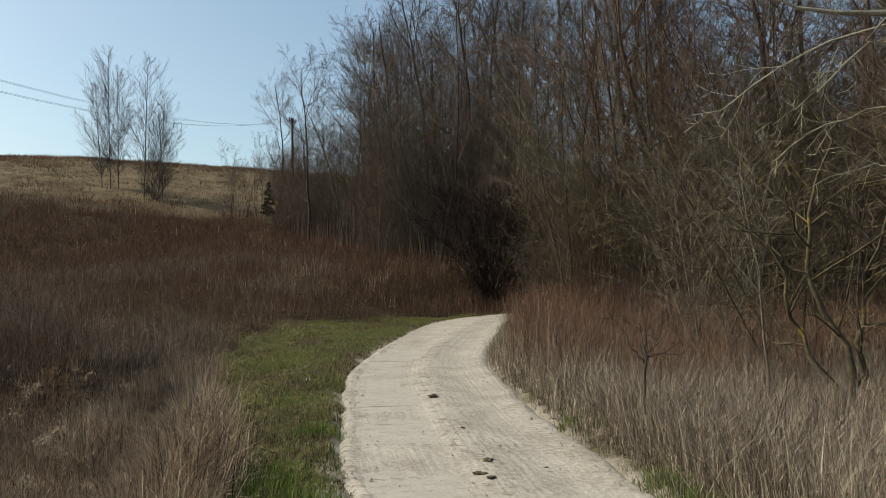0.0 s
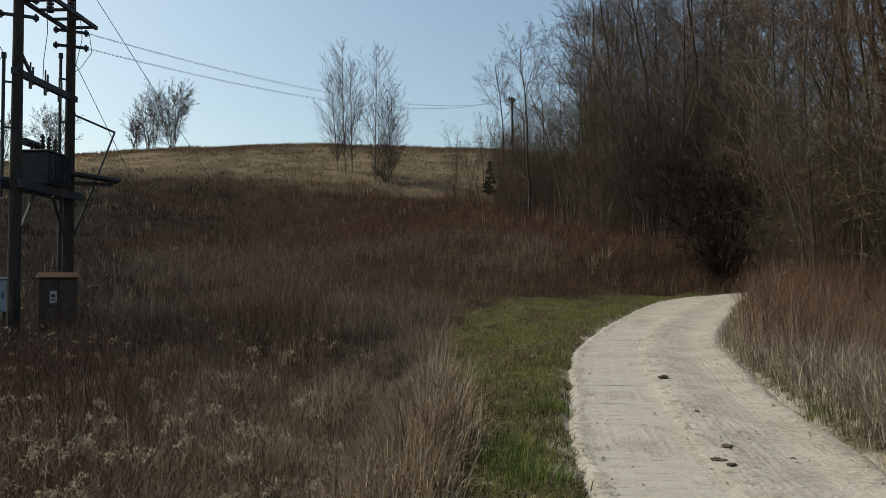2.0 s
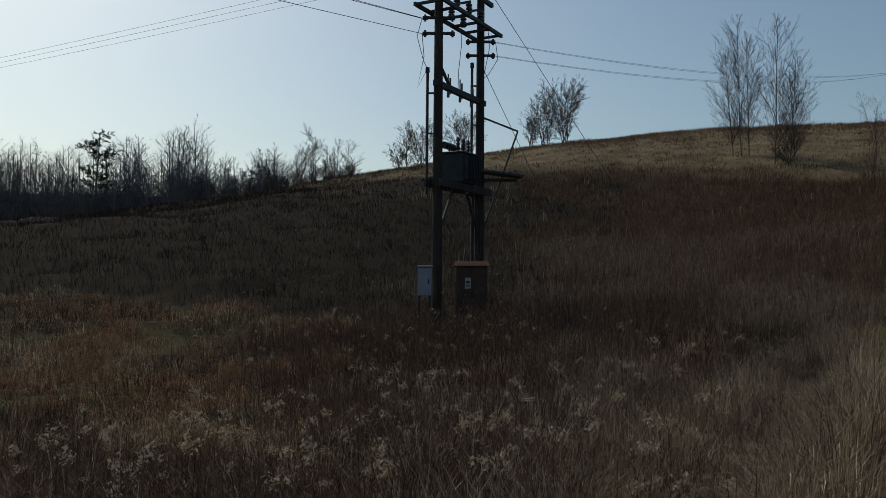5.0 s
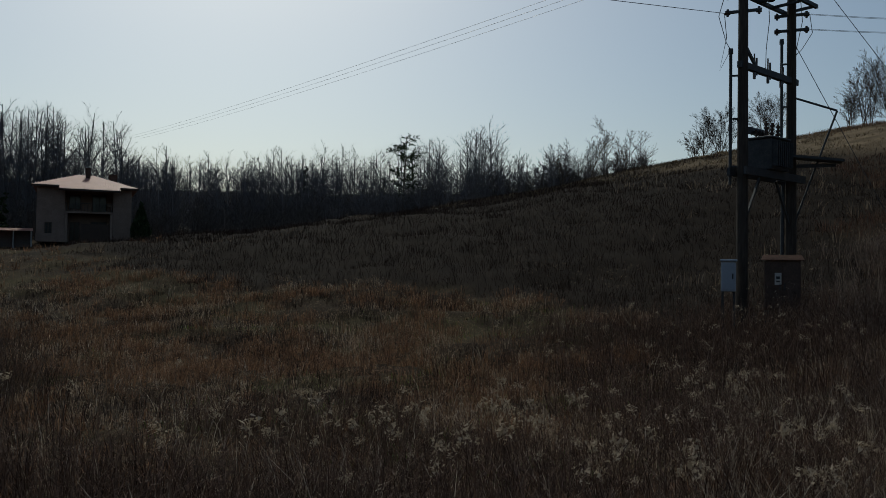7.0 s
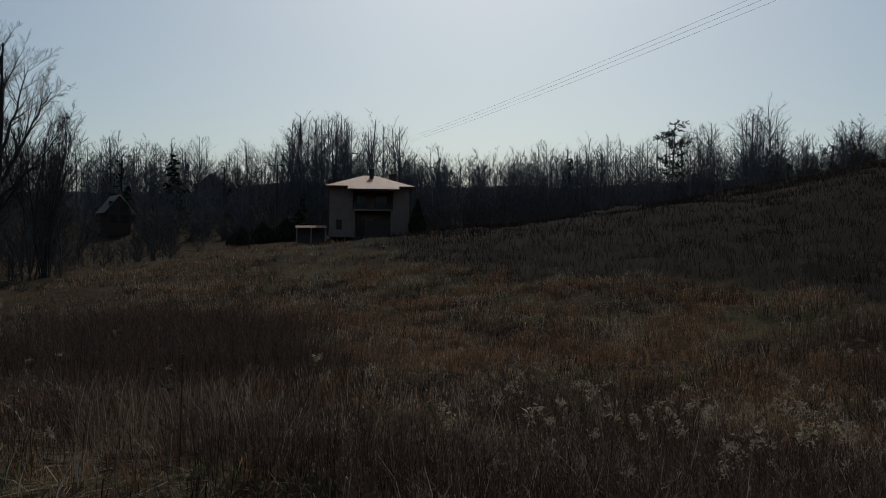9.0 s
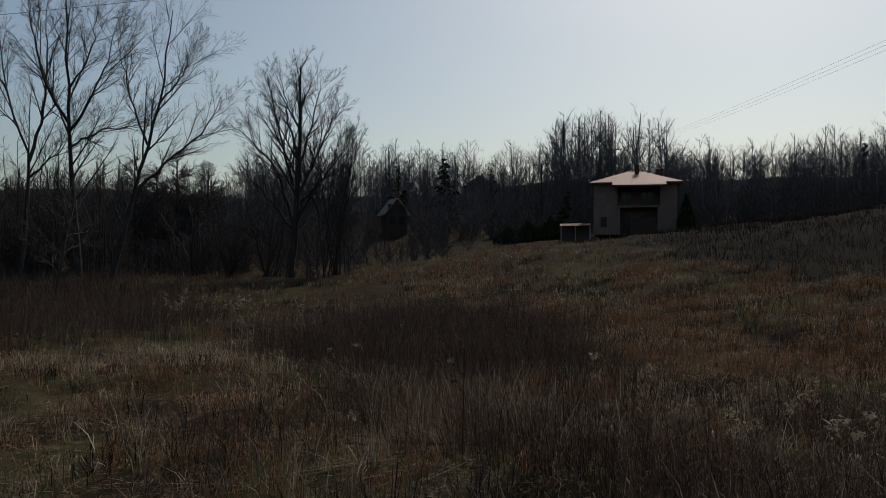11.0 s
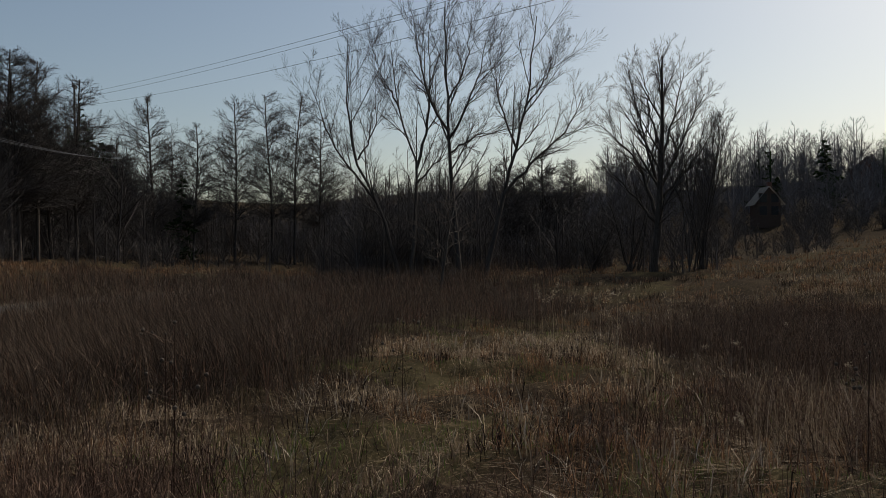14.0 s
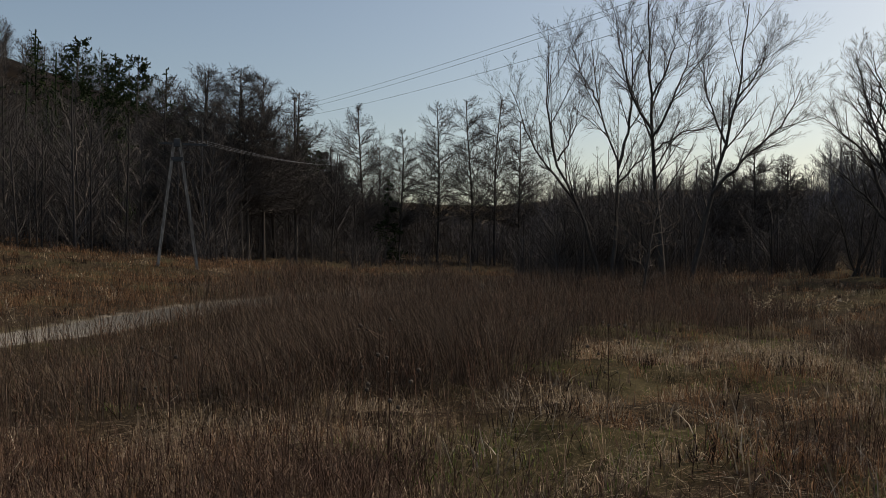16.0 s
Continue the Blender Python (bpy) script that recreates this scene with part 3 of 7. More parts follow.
# ---- trees ----
def grow(rng, height, radius, levels, segs=9, lean=(0, 0), wobble=0.06, stems=1, spread=0.0, cone=False):
    """Branches level by level; each level is (polylines n x k x 3, radii n x k)."""
    d = np.stack([lean[0] + spread * rng.normal(size=stems), lean[1] + spread * rng.normal(size=stems), np.ones(stems)], -1)
    d /= np.linalg.norm(d, axis=1)[:, None]
    length = height * (1 - 0.25 * rng.random(stems) * (stems > 1))
    base = np.stack([rng.normal(size=stems) * (0.06 + 0.03 * height) * (stems > 3), rng.normal(size=stems) * (0.06 + 0.03 * height) * (stems > 3), np.full(stems, -0.25)], -1)
    first = run(rng, base, d, length, np.full(stems, radius), segs, wobble, 0.06, 0.25)
    return branch(rng, first, levels, radius, cone)


def branch(rng, first, levels, radius, cone=False):
    """Ever finer branches along a set of stems."""
    out = [first]
    for n, start, ratio, angle, k, up, taper, jit in levels:
        pl, pr = out[-1]
        N, K = pr.shape
        par = np.repeat(np.arange(N), n)
        t = start + (1 - start) * ((np.tile(np.arange(n), N) + rng.random(N * n)) / n)
        if len(out) == 1 and cone == "egg":
            t = start + (1 - start) * ((t - start) / (1 - start)) ** 1.6
        t = np.clip(t, 0, 0.985)
        f = t * (K - 1)
        i = np.minimum(f.astype(int), K - 2)
        w = (f - i)[:, None]
        p = pl[par, i] * (1 - w) + pl[par, i + 1] * w
        r = pr[par, i] * (1 - w[:, 0]) + pr[par, i + 1] * w[:, 0]
        pd = pl[par, i + 1] - pl[par, i]
        pd /= np.linalg.norm(pd, axis=1)[:, None] + 1e-9
        rnd = rng.normal(size=(N * n, 3))
        side = np.cross(pd, rnd)
        side /= np.linalg.norm(side, axis=1)[:, None] + 1e-9
        a = np.radians(angle * (0.75 + 0.5 * rng.random(N * n)))[:, None]
        d = pd * np.cos(a) + side * np.sin(a)
        plen = np.linalg.norm(np.diff(pl, axis=1), axis=2).sum(1)
        plen = (plen + (0.5 * (plen.max() - plen) if len(out) == 1 else 0))[par]
        if len(out) > 1:
            shape = 1.0 - 0.4 * t
        elif cone == "egg":
            f = (t - start) / (1 - start)
            shape = 0.12 + 1.05 * (1 - f) ** 0.62 * (0.5 + 0.5 * np.minimum(1, f * 4))
        elif cone:
            shape = 1.08 - 0.9 * t
        else:
            shape = 0.3 + 0.8 * np.sin(math.pi * (0.12 + 0.8 * (t - start) / (1 - start)))
        ln = plen * ratio * shape * (0.6 + 0.6 * rng.random(N * n))
        out.append(run(rng, p, d, ln, np.minimum(r * 0.62, 0.3 * radius), k, jit, up, taper))
    return out


def run(rng, p, d, length, r, k, jit, up, taper):
    pts, rad = [p], [r]
    step = (length / k)[:, None]
    for i in range(k):
        d = d + jit * rng.normal(size=d.shape)
        d[:, 2] += up
        d = d / np.linalg.norm(d, axis=1)[:, None]
        p = p + d * step
        pts.append(p)
        rad.append(r * (1 - (1 - taper) * (i + 1) / k))
    return np.stack(pts, 1), np.stack(rad, 1)


def tubes(levels, sides):
    """Vertices, quads and triangles of tubes (3 or more sides), flat strips (2) or single slivers (1)."""
    V, Q, T, base = [], [], [], 0
    for (pl, pr), s in zip(levels, sides):
        N, K, _ = pl.shape
        d = pl[:, -1] - pl[:, 0]
        d = d / (np.linalg.norm(d, axis=1)[:, None] + 1e-9)
        ref = np.where(np.abs(d[:, 2:]) > 0.9, np.array([[1.0, 0.2, 0]]), np.array([[0, 0, 1.0]]))
        u = np.cross(d, ref)
        u /= np.linalg.norm(u, axis=1)[:, None] + 1e-9
        w = np.cross(d, u)
        if s == 1:
            ang = (np.arange(N) * 2.399)[:, None]
            e = (u * np.cos(ang) + w * np.sin(ang)) * pr[:, :1]
            v = np.stack([pl[:, 0] - e, pl[:, 0] + e, pl[:, -1]], 1)
            V.append(v.reshape(-1, 3))
            T.append(np.arange(N * 3).reshape(-1, 3) + base)
            base += N * 3
            continue
        if s == 2:
            ang = (np.arange(N) * 2.399)[:, None]
            e = u * np.cos(ang) + w * np.sin(ang)
            v = np.stack([pl - e[:, None] * pr[..., None], pl + e[:, None] * pr[..., None]], 2)
            i = (np.arange(N)[:, None] * K + np.arange(K - 1)[None]) * 2
            q = np.stack([i, i + 1, i + 3, i + 2], -1)
        else:
            a = np.arange(s) * math.tau / s
            ring = u[:, None, None] * np.cos(a)[None, None, :, None] + w[:, None, None] * np.sin(a)[None, None, :, None]
            v = pl[:, :, None] + ring * pr[:, :, None, None]
            i = ((np.arange(N)[:, None] * K + np.arange(K - 1)[None]) * s)[..., None]
            c, c1 = np.arange(s), (np.arange(s) + 1) % s
            q = np.stack([i + c, i + c1, i + s + c1, i + s + c], -1)
        V.append(v.reshape(-1, 3))
        Q.append(q.reshape(-1, 4) + base)
        base += V[-1].shape[0]
    return np.vstack(V), (np.vstack(Q) if Q else None), (np.vstack(T) if T else None)


def limbs_of(rng, limbs, segs, wobble):
    """Stems bent through a few points each: (right, up) in metres, with a random sway away from the viewer."""
    P, R = [], []
    for r0, pts in limbs:
        q = catmull([(a, b) for a, b in pts], 0.25)
        f = np.linspace(0, len(q) - 1, segs + 1)
        i = np.minimum(f.astype(int), len(q) - 2)
        w = (f - i)[:, None]
        q = q[i] * (1 - w) + q[i + 1] * w
        rise = (q[:, 1] - q[0, 1]) / max(0.1, q[-1, 1] - q[0, 1])
        depth = rise * rng.normal() * 0.13 * (q[-1, 1] - q[0, 1])
        x = np.stack([q[:, 0], depth, q[:, 1]], -1)
        x[1:-1] += rng.normal(size=(segs - 1, 3)) * wobble
        P.append(x)
        R.append(r0 * (1 - 0.86 * np.linspace(0, 1, segs + 1) ** 0.8))
    return np.stack(P), np.stack(R)


def guided_tree(name, label, seed, az, d, limbs, levels, group="", twig=None, twig_min=0.0042, segs=12, wobble=0.06, category="tree", cone=False, bark=None, turn=None):
    """A tree whose main limbs follow given bends; finer branches grow at random."""
    rng = np.random.default_rng(seed)
    lv = branch(rng, limbs_of(rng, limbs, segs, wobble), levels, limbs[0][0], cone)
    lv = [(p, np.maximum(r, twig_min)) for p, r in lv]
    x, y = polar(az, d)
    root = empty(name, pose(x, y, ground_z(x, y) - 0.1, 0, 0, az if turn is None else turn), label, category, group)
    v, q, t = tubes(lv[:2], [8, 4])
    mesh_object("trunk", v, q, t, bark or BARK_DARK, True, root)
    v, q, t = tubes(lv[2:], [3, 2, 1][-(len(lv) - 2):])
    mesh_object("crown", v, q, t, twig or BUSH_TWIG, False, root)
    return root


def make_tree(name, label, category, seed, height, radius, levels, trunk_mat, twig_mat, twig_min=0.006, keep=1, group="", needles=False, **kw):
    """A tree at the origin: trunk (with its first `keep` levels) and crown."""
    rng = np.random.default_rng(seed)
    lv = grow(rng, height, radius, levels, **kw)
    lv = [(p, np.maximum(r, twig_min)) for p, r in lv]
    root = empty(name, Matrix(), label, category, group)
    v, q, t = tubes(lv[:keep], [7] + [4] * (keep - 1))
    mesh_object("trunk", v, q, t, trunk_mat, True, root)
    n = len(lv) - keep
    sides = {1: [2], 2: [3, 2 if needles else 1], 3: [3, 2, 2 if needles else 1], 4: [4, 3, 2, 1]}[n]
    v, q, t = tubes(lv[keep:], sides)
    mesh_object("crown", v, q, t, twig_mat, False, root)
    return root


#      n, start, ratio, angle, segments, lift, taper, jitter
ALDER = [(84, 0.27, 0.275, 64, 4, 0.035, 0.3, 0.05), (13, 0.1, 0.52, 40, 2, 0.03, 0.4, 0.07), (10, 0.1, 0.72, 34, 1, 0.03, 0.3, 0.06)]
BROAD = [(18, 0.2, 0.36, 48, 5, 0.07, 0.25, 0.12), (10, 0.15, 0.44, 42, 3, 0.06, 0.35, 0.12), (8, 0.12, 0.5, 36, 2, 0.04, 0.4, 0.1), (3, 0.1, 0.6, 32, 1, 0.03, 0.3, 0.06)]
ROUND = [(11, 0.08, 0.4, 38, 5, 0.05, 0.25, 0.03), (8, 0.12, 0.45, 34, 3, 0.04, 0.35, 0.03), (7, 0.12, 0.55, 28, 1, 0.03, 0.4, 0.03), (4, 0.15, 0.85, 20, 1, 0.02, 0.3, 0.02)]
SLIM = [(20, 0.15, 0.25, 40, 3, 0.10, 0.3, 0.08), (8, 0.12, 0.5, 36, 2, 0.08, 0.4, 0.08), (8, 0.1, 0.6, 32, 1, 0.03, 0.3, 0.06)]
BIRCHY = [(46, 0.12, 0.38, 35, 4, 0.07, 0.3, 0.03), (9, 0.1, 0.46, 30, 2, 0.03, 0.4, 0.04), (6, 0.1, 0.7, 28, 1, 0.0, 0.3, 0.05)]
SHRUB = [(12, 0.04, 0.42, 48, 4, 0.06, 0.3, 0.1), (7, 0.12, 0.5, 38, 2, 0.05, 0.4, 0.1), (6, 0.1, 0.6, 32, 1, 0.03, 0.3, 0.06)]
THORN = [(10, 0.15, 0.5, 52, 6, 0.04, 0.25, 0.18), (8, 0.15, 0.45, 48, 4, 0.03, 0.35, 0.16), (6, 0.12, 0.5, 42, 2, 0.02, 0.4, 0.14), (3, 0.1, 0.6, 38, 1, 0.0, 0.3, 0.1)]
PINE = [(46, 0.3, 0.2, 72, 3, 0.07, 0.3, 0.06), (8, 0.25, 0.42, 50, 2, 0.06, 0.4, 0.1), (14, 0.2, 0.42, 52, 1, 0.05, 0.4, 0.1)]
SALLOW = [(12, 0.2, 0.25, 34, 5, 0.06, 0.25, 0.04), (8, 0.12, 0.5, 31, 3, 0.05, 0.35, 0.04), (6, 0.12, 0.62, 28, 2, 0.04, 0.4, 0.04), (4, 0.15, 0.9, 22, 1, 0.02, 0.3, 0.04)]
SPRUCE = [(60, 0.05, 0.26, 95, 3, -0.02, 0.3, 0.04), (10, 0.15, 0.35, 55, 1, -0.05, 0.4, 0.1)]


def plant(tree, az, d, scale=1.0, turn=0.0, sink=0.1):
    x, y = polar(az, d)
    m = pose(x, y, ground_z(x, y) - sink, 0, 0, turn) @ Matrix.Scale(scale, 4)
    c = copy_thing(tree, m)
    c.matrix_basis = m
    return c


def discard(tree):
    for o in (*tree.children_recursive, tree):
        bpy.data.objects.remove(o)


def place_tree(name, label, seed, az, d, height, levels, radius, trunk=BARK, twig=TWIG, turn=0.0, category="tree", group="", **kw):
    t = make_tree(name, label, category, seed, height, radius, levels, trunk, twig, group=group, **kw)
    x, y = polar(az, d)
    t.matrix_world = pose(x, y, ground_z(x, y) - 0.1, 0, 0, turn)
    return t


def toward(az, lean):
    """A lean to the left of the line of sight at that bearing."""
    a = radians(az + 90)
    return -lean * math.sin(a), lean * math.cos(a)


def valley_trees():
    g = "bare trees by the wet meadow"
    guided_tree("willow_tree", "tall bare willow with upswept limbs in reeds", 1, 126.9, 50,
                [(0.2, [(0.1, -0.3), (-0.2, 4), (-0.5, 9.2), (-0.6, 13.5), (-0.65, 17.7)]), (0.1, [(-0.5, 8.9), (0.5, 10.6), (1.5, 13.2), (2.0, 15.4)]), (0.1, [(-0.5, 9.3), (-1.7, 11.4), (-2.3, 14.0), (-2.6, 16.2)]),
                 (0.08, [(-0.4, 8.0), (1.3, 9.0), (3.2, 9.5)]), (0.07, [(-0.55, 11.2), (0.6, 13.4), (1.0, 16.6)])], SALLOW, g)
    guided_tree("willow_tree", "bare willow leaning over reeds with a forked trunk", 2, 125.0, 50,
                [(0.18, [(0, -0.3), (0.5, 2.4), (1.2, 5.2), (2.0, 8.0), (2.7, 11), (3.1, 13.6), (3.4, 16.4)]), (0.12, [(1.2, 5.2), (2.9, 7.1), (4.5, 8.6), (5.6, 9.9), (6.2, 11.4)]), (0.08, [(2.0, 8.2), (1.1, 11), (0.6, 13.2), (0.4, 14.6)]),
                 (0.07, [(2.6, 10.6), (3.9, 12.4), (4.5, 14.6)])], SALLOW, g)
    guided_tree("willow_tree", "bare willow leaning aside with long upswept limbs", 4, 131.35, 51,
                [(0.15, [(0.3, -0.3), (-0.2, 2.2), (-0.9, 4.3), (-2.0, 6.6), (-2.7, 9.2), (-2.85, 12), (-2.8, 15.2)]), (0.1, [(-1.2, 5.0), (-3.0, 7.4), (-4.0, 9.0), (-5.4, 12.6)]), (0.07, [(-2.3, 7.6), (-1.2, 9.6), (-0.9, 12.0)])], SALLOW, g)
    guided_tree("willow_tree", "bare willow with a trunk forking into two upright limbs", 3, 130.0, 51,
                [(0.15, [(-0.1, -0.3), (0.05, 3), (0.15, 5.4), (0.25, 7.4), (-0.4, 9.4), (-0.95, 11.4), (-1.45, 15.8)]), (0.11, [(0.2, 7.1), (0.8, 9.4), (1.05, 12), (1.1, 16.3)]), (0.07, [(0.2, 6.2), (1.8, 7.8), (2.8, 9.6)]), (0.07, [(-0.9, 11.0), (-2.1, 13.2), (-2.6, 15)])], SALLOW, g)
    guided_tree("willow_tree", "broad bare willow with a forked trunk and round crown", 15, 113.16, 50,
                [(0.3, [(-0.1, -0.3), (0.15, 2.8), (0.36, 6), (0.5, 9.5), (0.5, 12.6)]), (0.14, [(0.2, 3.4), (-0.7, 6.2), (-1.6, 7.6), (-3.2, 9.2)]), (0.12, [(0.3, 5.2), (-0.6, 8.2), (-1.4, 11.8)]), (0.13, [(0.3, 5.0), (1.7, 8.2), (3.0, 11.0)]),
                 (0.11, [(0.2, 4.2), (2.1, 6.6), (3.6, 8.9)]), (0.1, [(0.2, 3.0), (-1.4, 5.0), (-2.6, 6.3)]), (0.1, [(0.4, 7.0), (1.3, 9.8), (1.8, 12.6)]), (0.1, [(0.4, 7.4), (-0.3, 10.2), (-0.6, 12.7)])], SALLOW, g)
    for k, (az, u, h) in enumerate([(132.6, -0.4, 8.6), (132.0, 0.3, 7.8), (131.0, -0.2, 9.2), (129.2, 0.3, 9.5), (128.4, -0.4, 8.4), (127.9, 0.5, 10.2), (133.3, -0.6, 7.6), (130.5, 0.2, 10.4), (125.8, 0.3, 8.4), (128.8, 0.7, 7.2)]):
        guided_tree("young_tree", "thin dark young alder crowded between tall willows", 300 + k, az, 53 + (k * 1.7) % 5, [(0.06, [(0, -0.3), (u * 0.4, h * 0.5), (u, h)])],
                    [(26, 0.3, 0.16, 46, 3, 0.06, 0.3, 0.07), (8, 0.12, 0.5, 40, 2, 0.04, 0.4, 0.07), (6, 0.1, 0.5, 36, 1, 0.03, 0.3, 0.06)], "young alders among willows", cone="egg")
    place_tree("shrub", "dense bare willow bush of many upright stems", 6, 110.2, 49, 9.6, [(16, 0.12, 0.26, 26, 4, 0.08, 0.3, 0.05), (8, 0.12, 0.45, 30, 2, 0.06, 0.4, 0.06), (6, 0.1, 0.5, 28, 1, 0.03, 0.3, 0.05)], 0.05, BARK_DARK, BUSH_TWIG, lean=toward(110, -0.06), stems=13, spread=0.13, keep=1, category="shrub", twig_min=0.007)
    place_tree("shrub", "dense bare willow bush beside a broad tree", 8, 114.8, 53, 6.0, SHRUB, 0.07, BARK_DARK, BUSH_TWIG, stems=10, spread=0.3, keep=1, category="shrub")
    place_tree("shrub", "tangled bare bush under tall willows", 9, 117.3, 56, 5.0, SHRUB, 0.06, BARK_DARK, BUSH_TWIG, stems=12, spread=0.35, keep=1, category="shrub")
    place_tree("small_tree", "crooked small tree with pale bent branches", 7, 128.4, 38, 5.2, THORN, 0.08, lean=toward(128, -0.15), twig=TWIG_GREY, keep=2, wobble=0.1)
    alder = "slender bare alder with short level branches"
    for s, (az, d, h) in enumerate([(138.36, 86, 18.6), (139.9, 87, 18.2), (142.46, 85, 16.8), (145.2, 84, 14.0), (147.65, 80, 15.6), (136.6, 88, 16.0), (152.45, 68, 14.4), (154.7, 63, 14.8),
                                    (155.7, 62, 14.4), (156.2, 61, 14.9), (153.9, 66, 12.4), (158.1, 64, 14.6), (159.2, 65, 14.6), (160.9, 66, 13.6), (149.9, 76, 11), (146.6, 92, 12.6),
                                    (123.4, 70, 10), (120.6, 72, 10.5), (118.6, 74, 9.6), (121.9, 74, 9.2)]):
        place_tree("alder_tree", alder, 20 + s, az, d, h, ALDER, 0.16, BARK_DARK, BUSH_TWIG, wobble=0.025, group="alders along the stream", twig_min=0.0075, cone="egg")


valley_trees()


def hill_trees():
    birch = "slender birch with pale trunk and drooping bare twigs"
    for s, (az, d, h, st) in enumerate([(23.6, 73, 9.0, 1), (23.1, 73, 12.0, 1), (22.6, 72.5, 10.4, 1), (21.0, 67.5, 11.5, 1), (20.1, 67.5, 8.6, 1), (19.8, 67.8, 7.4, 1)]):
        place_tree("birch_tree", birch, 40 + s, az, d, h, BIRCHY, 0.055, BIRCH, TWIG, stems=st, spread=0.04, wobble=0.015, cone="egg", group="birches on the slope", twig_min=0.006)
    place_tree("shrub", "bare bush at the foot of birches", 47, 20.3, 67.2, 2.2, SHRUB, 0.02, stems=6, spread=0.3, category="shrub")
    for s, (az, d, h, st) in enumerate([(35.0, 108, 8.0, 9), (36.4, 109, 7.2, 7), (37.4, 109, 4.6, 4), (42.4, 108, 6.6, 7), (45.3, 108, 6.4, 7), (46.4, 108, 5.2, 4), (52.8, 104, 7.2, 1), (54.2, 104, 6.4, 2), (51.4, 105, 4.0, 2),
                                        (47.0, 108, 3.0, 3), (56.0, 100, 4.0, 2)]):
        place_tree("hill_tree", "small round bare tree on the hill crest", 50 + s, az, d, h, ROUND, 0.05, stems=st, spread=0.3, wobble=0.03, group="trees on the hill crest", twig_min=0.007)
    place_tree("pine_tree", "dark green pine with an uneven crown", 60, 67.4, 120, 12.5, PINE, 0.2, twig=NEEDLE, needles=True, twig_min=0.03, segs=8, wobble=0.012, category="pine")
    place_tree("pine_tree", "small dark pine between bare alders", 61, 146.2, 84, 9.0, SPRUCE, 0.12, cone=True, twig=NEEDLE, needles=True, twig_min=0.06, category="pine")
    place_tree("spruce_tree", "young dark green spruce at the wood edge", 62, 12.6, 62, 3.0, SPRUCE, 0.06, cone=True, twig=NEEDLE, needles=True, twig_min=0.05, category="spruce")
    place_tree("spruce_tree", "dark spruce beside a house", 63, 93.8, 104, 6.0, SPRUCE, 0.12, cone=True, twig=NEEDLE, needles=True, twig_min=0.10, category="spruce")
    place_tree("spruce_tree", "dark spruce among bare far trees", 64, 101.8, 128, 10.5, SPRUCE, 0.16, cone=True, twig=NEEDLE, needles=True, twig_min=0.12, category="spruce")
    place_tree("spruce_tree", "dark spruce in a distant wood", 65, 74.5, 140, 11, SPRUCE, 0.16, cone=True, twig=NEEDLE, needles=True, twig_min=0.12, category="spruce")
    for s, (az, d, h) in enumerate([(166.8, 118, 13), (164.6, 120, 11), (163.2, 116, 13), (165, 84, 12), (151.0, 92, 11)]):
        place_tree("pine_tree", "dark pine rising from a wooded hillside", 66 + s, az, d, h, PINE, 0.18, twig=NEEDLE, needles=True, twig_min=0.045, category="pine", group="pines of the hillside")


hill_trees()


# ---- the wood by the lane ----
def wood():
    kinds = {}
    for s in range(3):
        kinds["tall", s] = make_tree("forest_tree", "tall bare woodland tree with dark trunk", "tree", 80 + s, 20, 0.16, BROAD, BARK, (TWIG_WARM, TWIG_GREY, TWIG)[s], keep=1, wobble=0.07, twig_min=0.0075, group="trees of the wood")
        kinds["slim", s] = make_tree("young_tree", "thin bare young tree in a dense wood", "tree", 90 + s, 13, 0.06, SLIM, BARK, TWIG_GREY if s else TWIG_WARM, wobble=0.08, twig_min=0.006, stems=2, spread=0.07, group="young trees of the wood")
        kinds["shrub", s] = make_tree("shrub", "dense bare thicket shrub of many thin stems", "shrub", 100 + s, 8.0, 0.024, SHRUB, TWIG, (TWIG_WARM, TWIG, TWIG_OLIVE)[s], wobble=0.08, twig_min=0.0042, stems=10, spread=0.17, group="shrubs of the wood")
    rng = random.Random(5)
    for kind, count, depth, lo, hi in (("tall", 62, 24, 3, 0.9), ("slim", 96, 24, 1.0, 1.1), ("shrub", 80, 14, 0.2, 1.2)):
        for i in range(count):
            az = -38 + 50 * (i + rng.random()) / count if kind != "tall" or i % 2 else -9 + 16 * (i + rng.random()) / count
            d = float(np.interp(az, WOOD_AZ, WOOD_D)) + lo + depth * rng.random() ** 1.4
            x, y = polar(az, d)
            if abs(float(lane(x, y)[0][0])) < 2.0 or (kind == "tall" and -8 < az < -2 and d < 34):
                continue
            low = float(np.interp(az, (-20, -11, -6, 5, 12), (0.85, 0.85, 1.0, 0.86, 0.62)))
            if kind == "shrub":
                low = float(np.interp(az, (-14, -6, 5, 12), (0.74, 0.9, 0.85, 0.7)))
            plant(kinds[kind, i % 3], az, d, rng.uniform(0.55 if kind == "tall" else 0.7, hi) * low, rng.uniform(0, 360))
    for i in range(18):     # saplings thinning out up the slope
        plant(kinds["slim", i % 3], 10.5 + 5.0 * rng.random(), 58 + 22 * rng.random(), rng.uniform(0.3, 0.5), rng.uniform(0, 360))
    for t in kinds.values():
        discard(t)


wood()


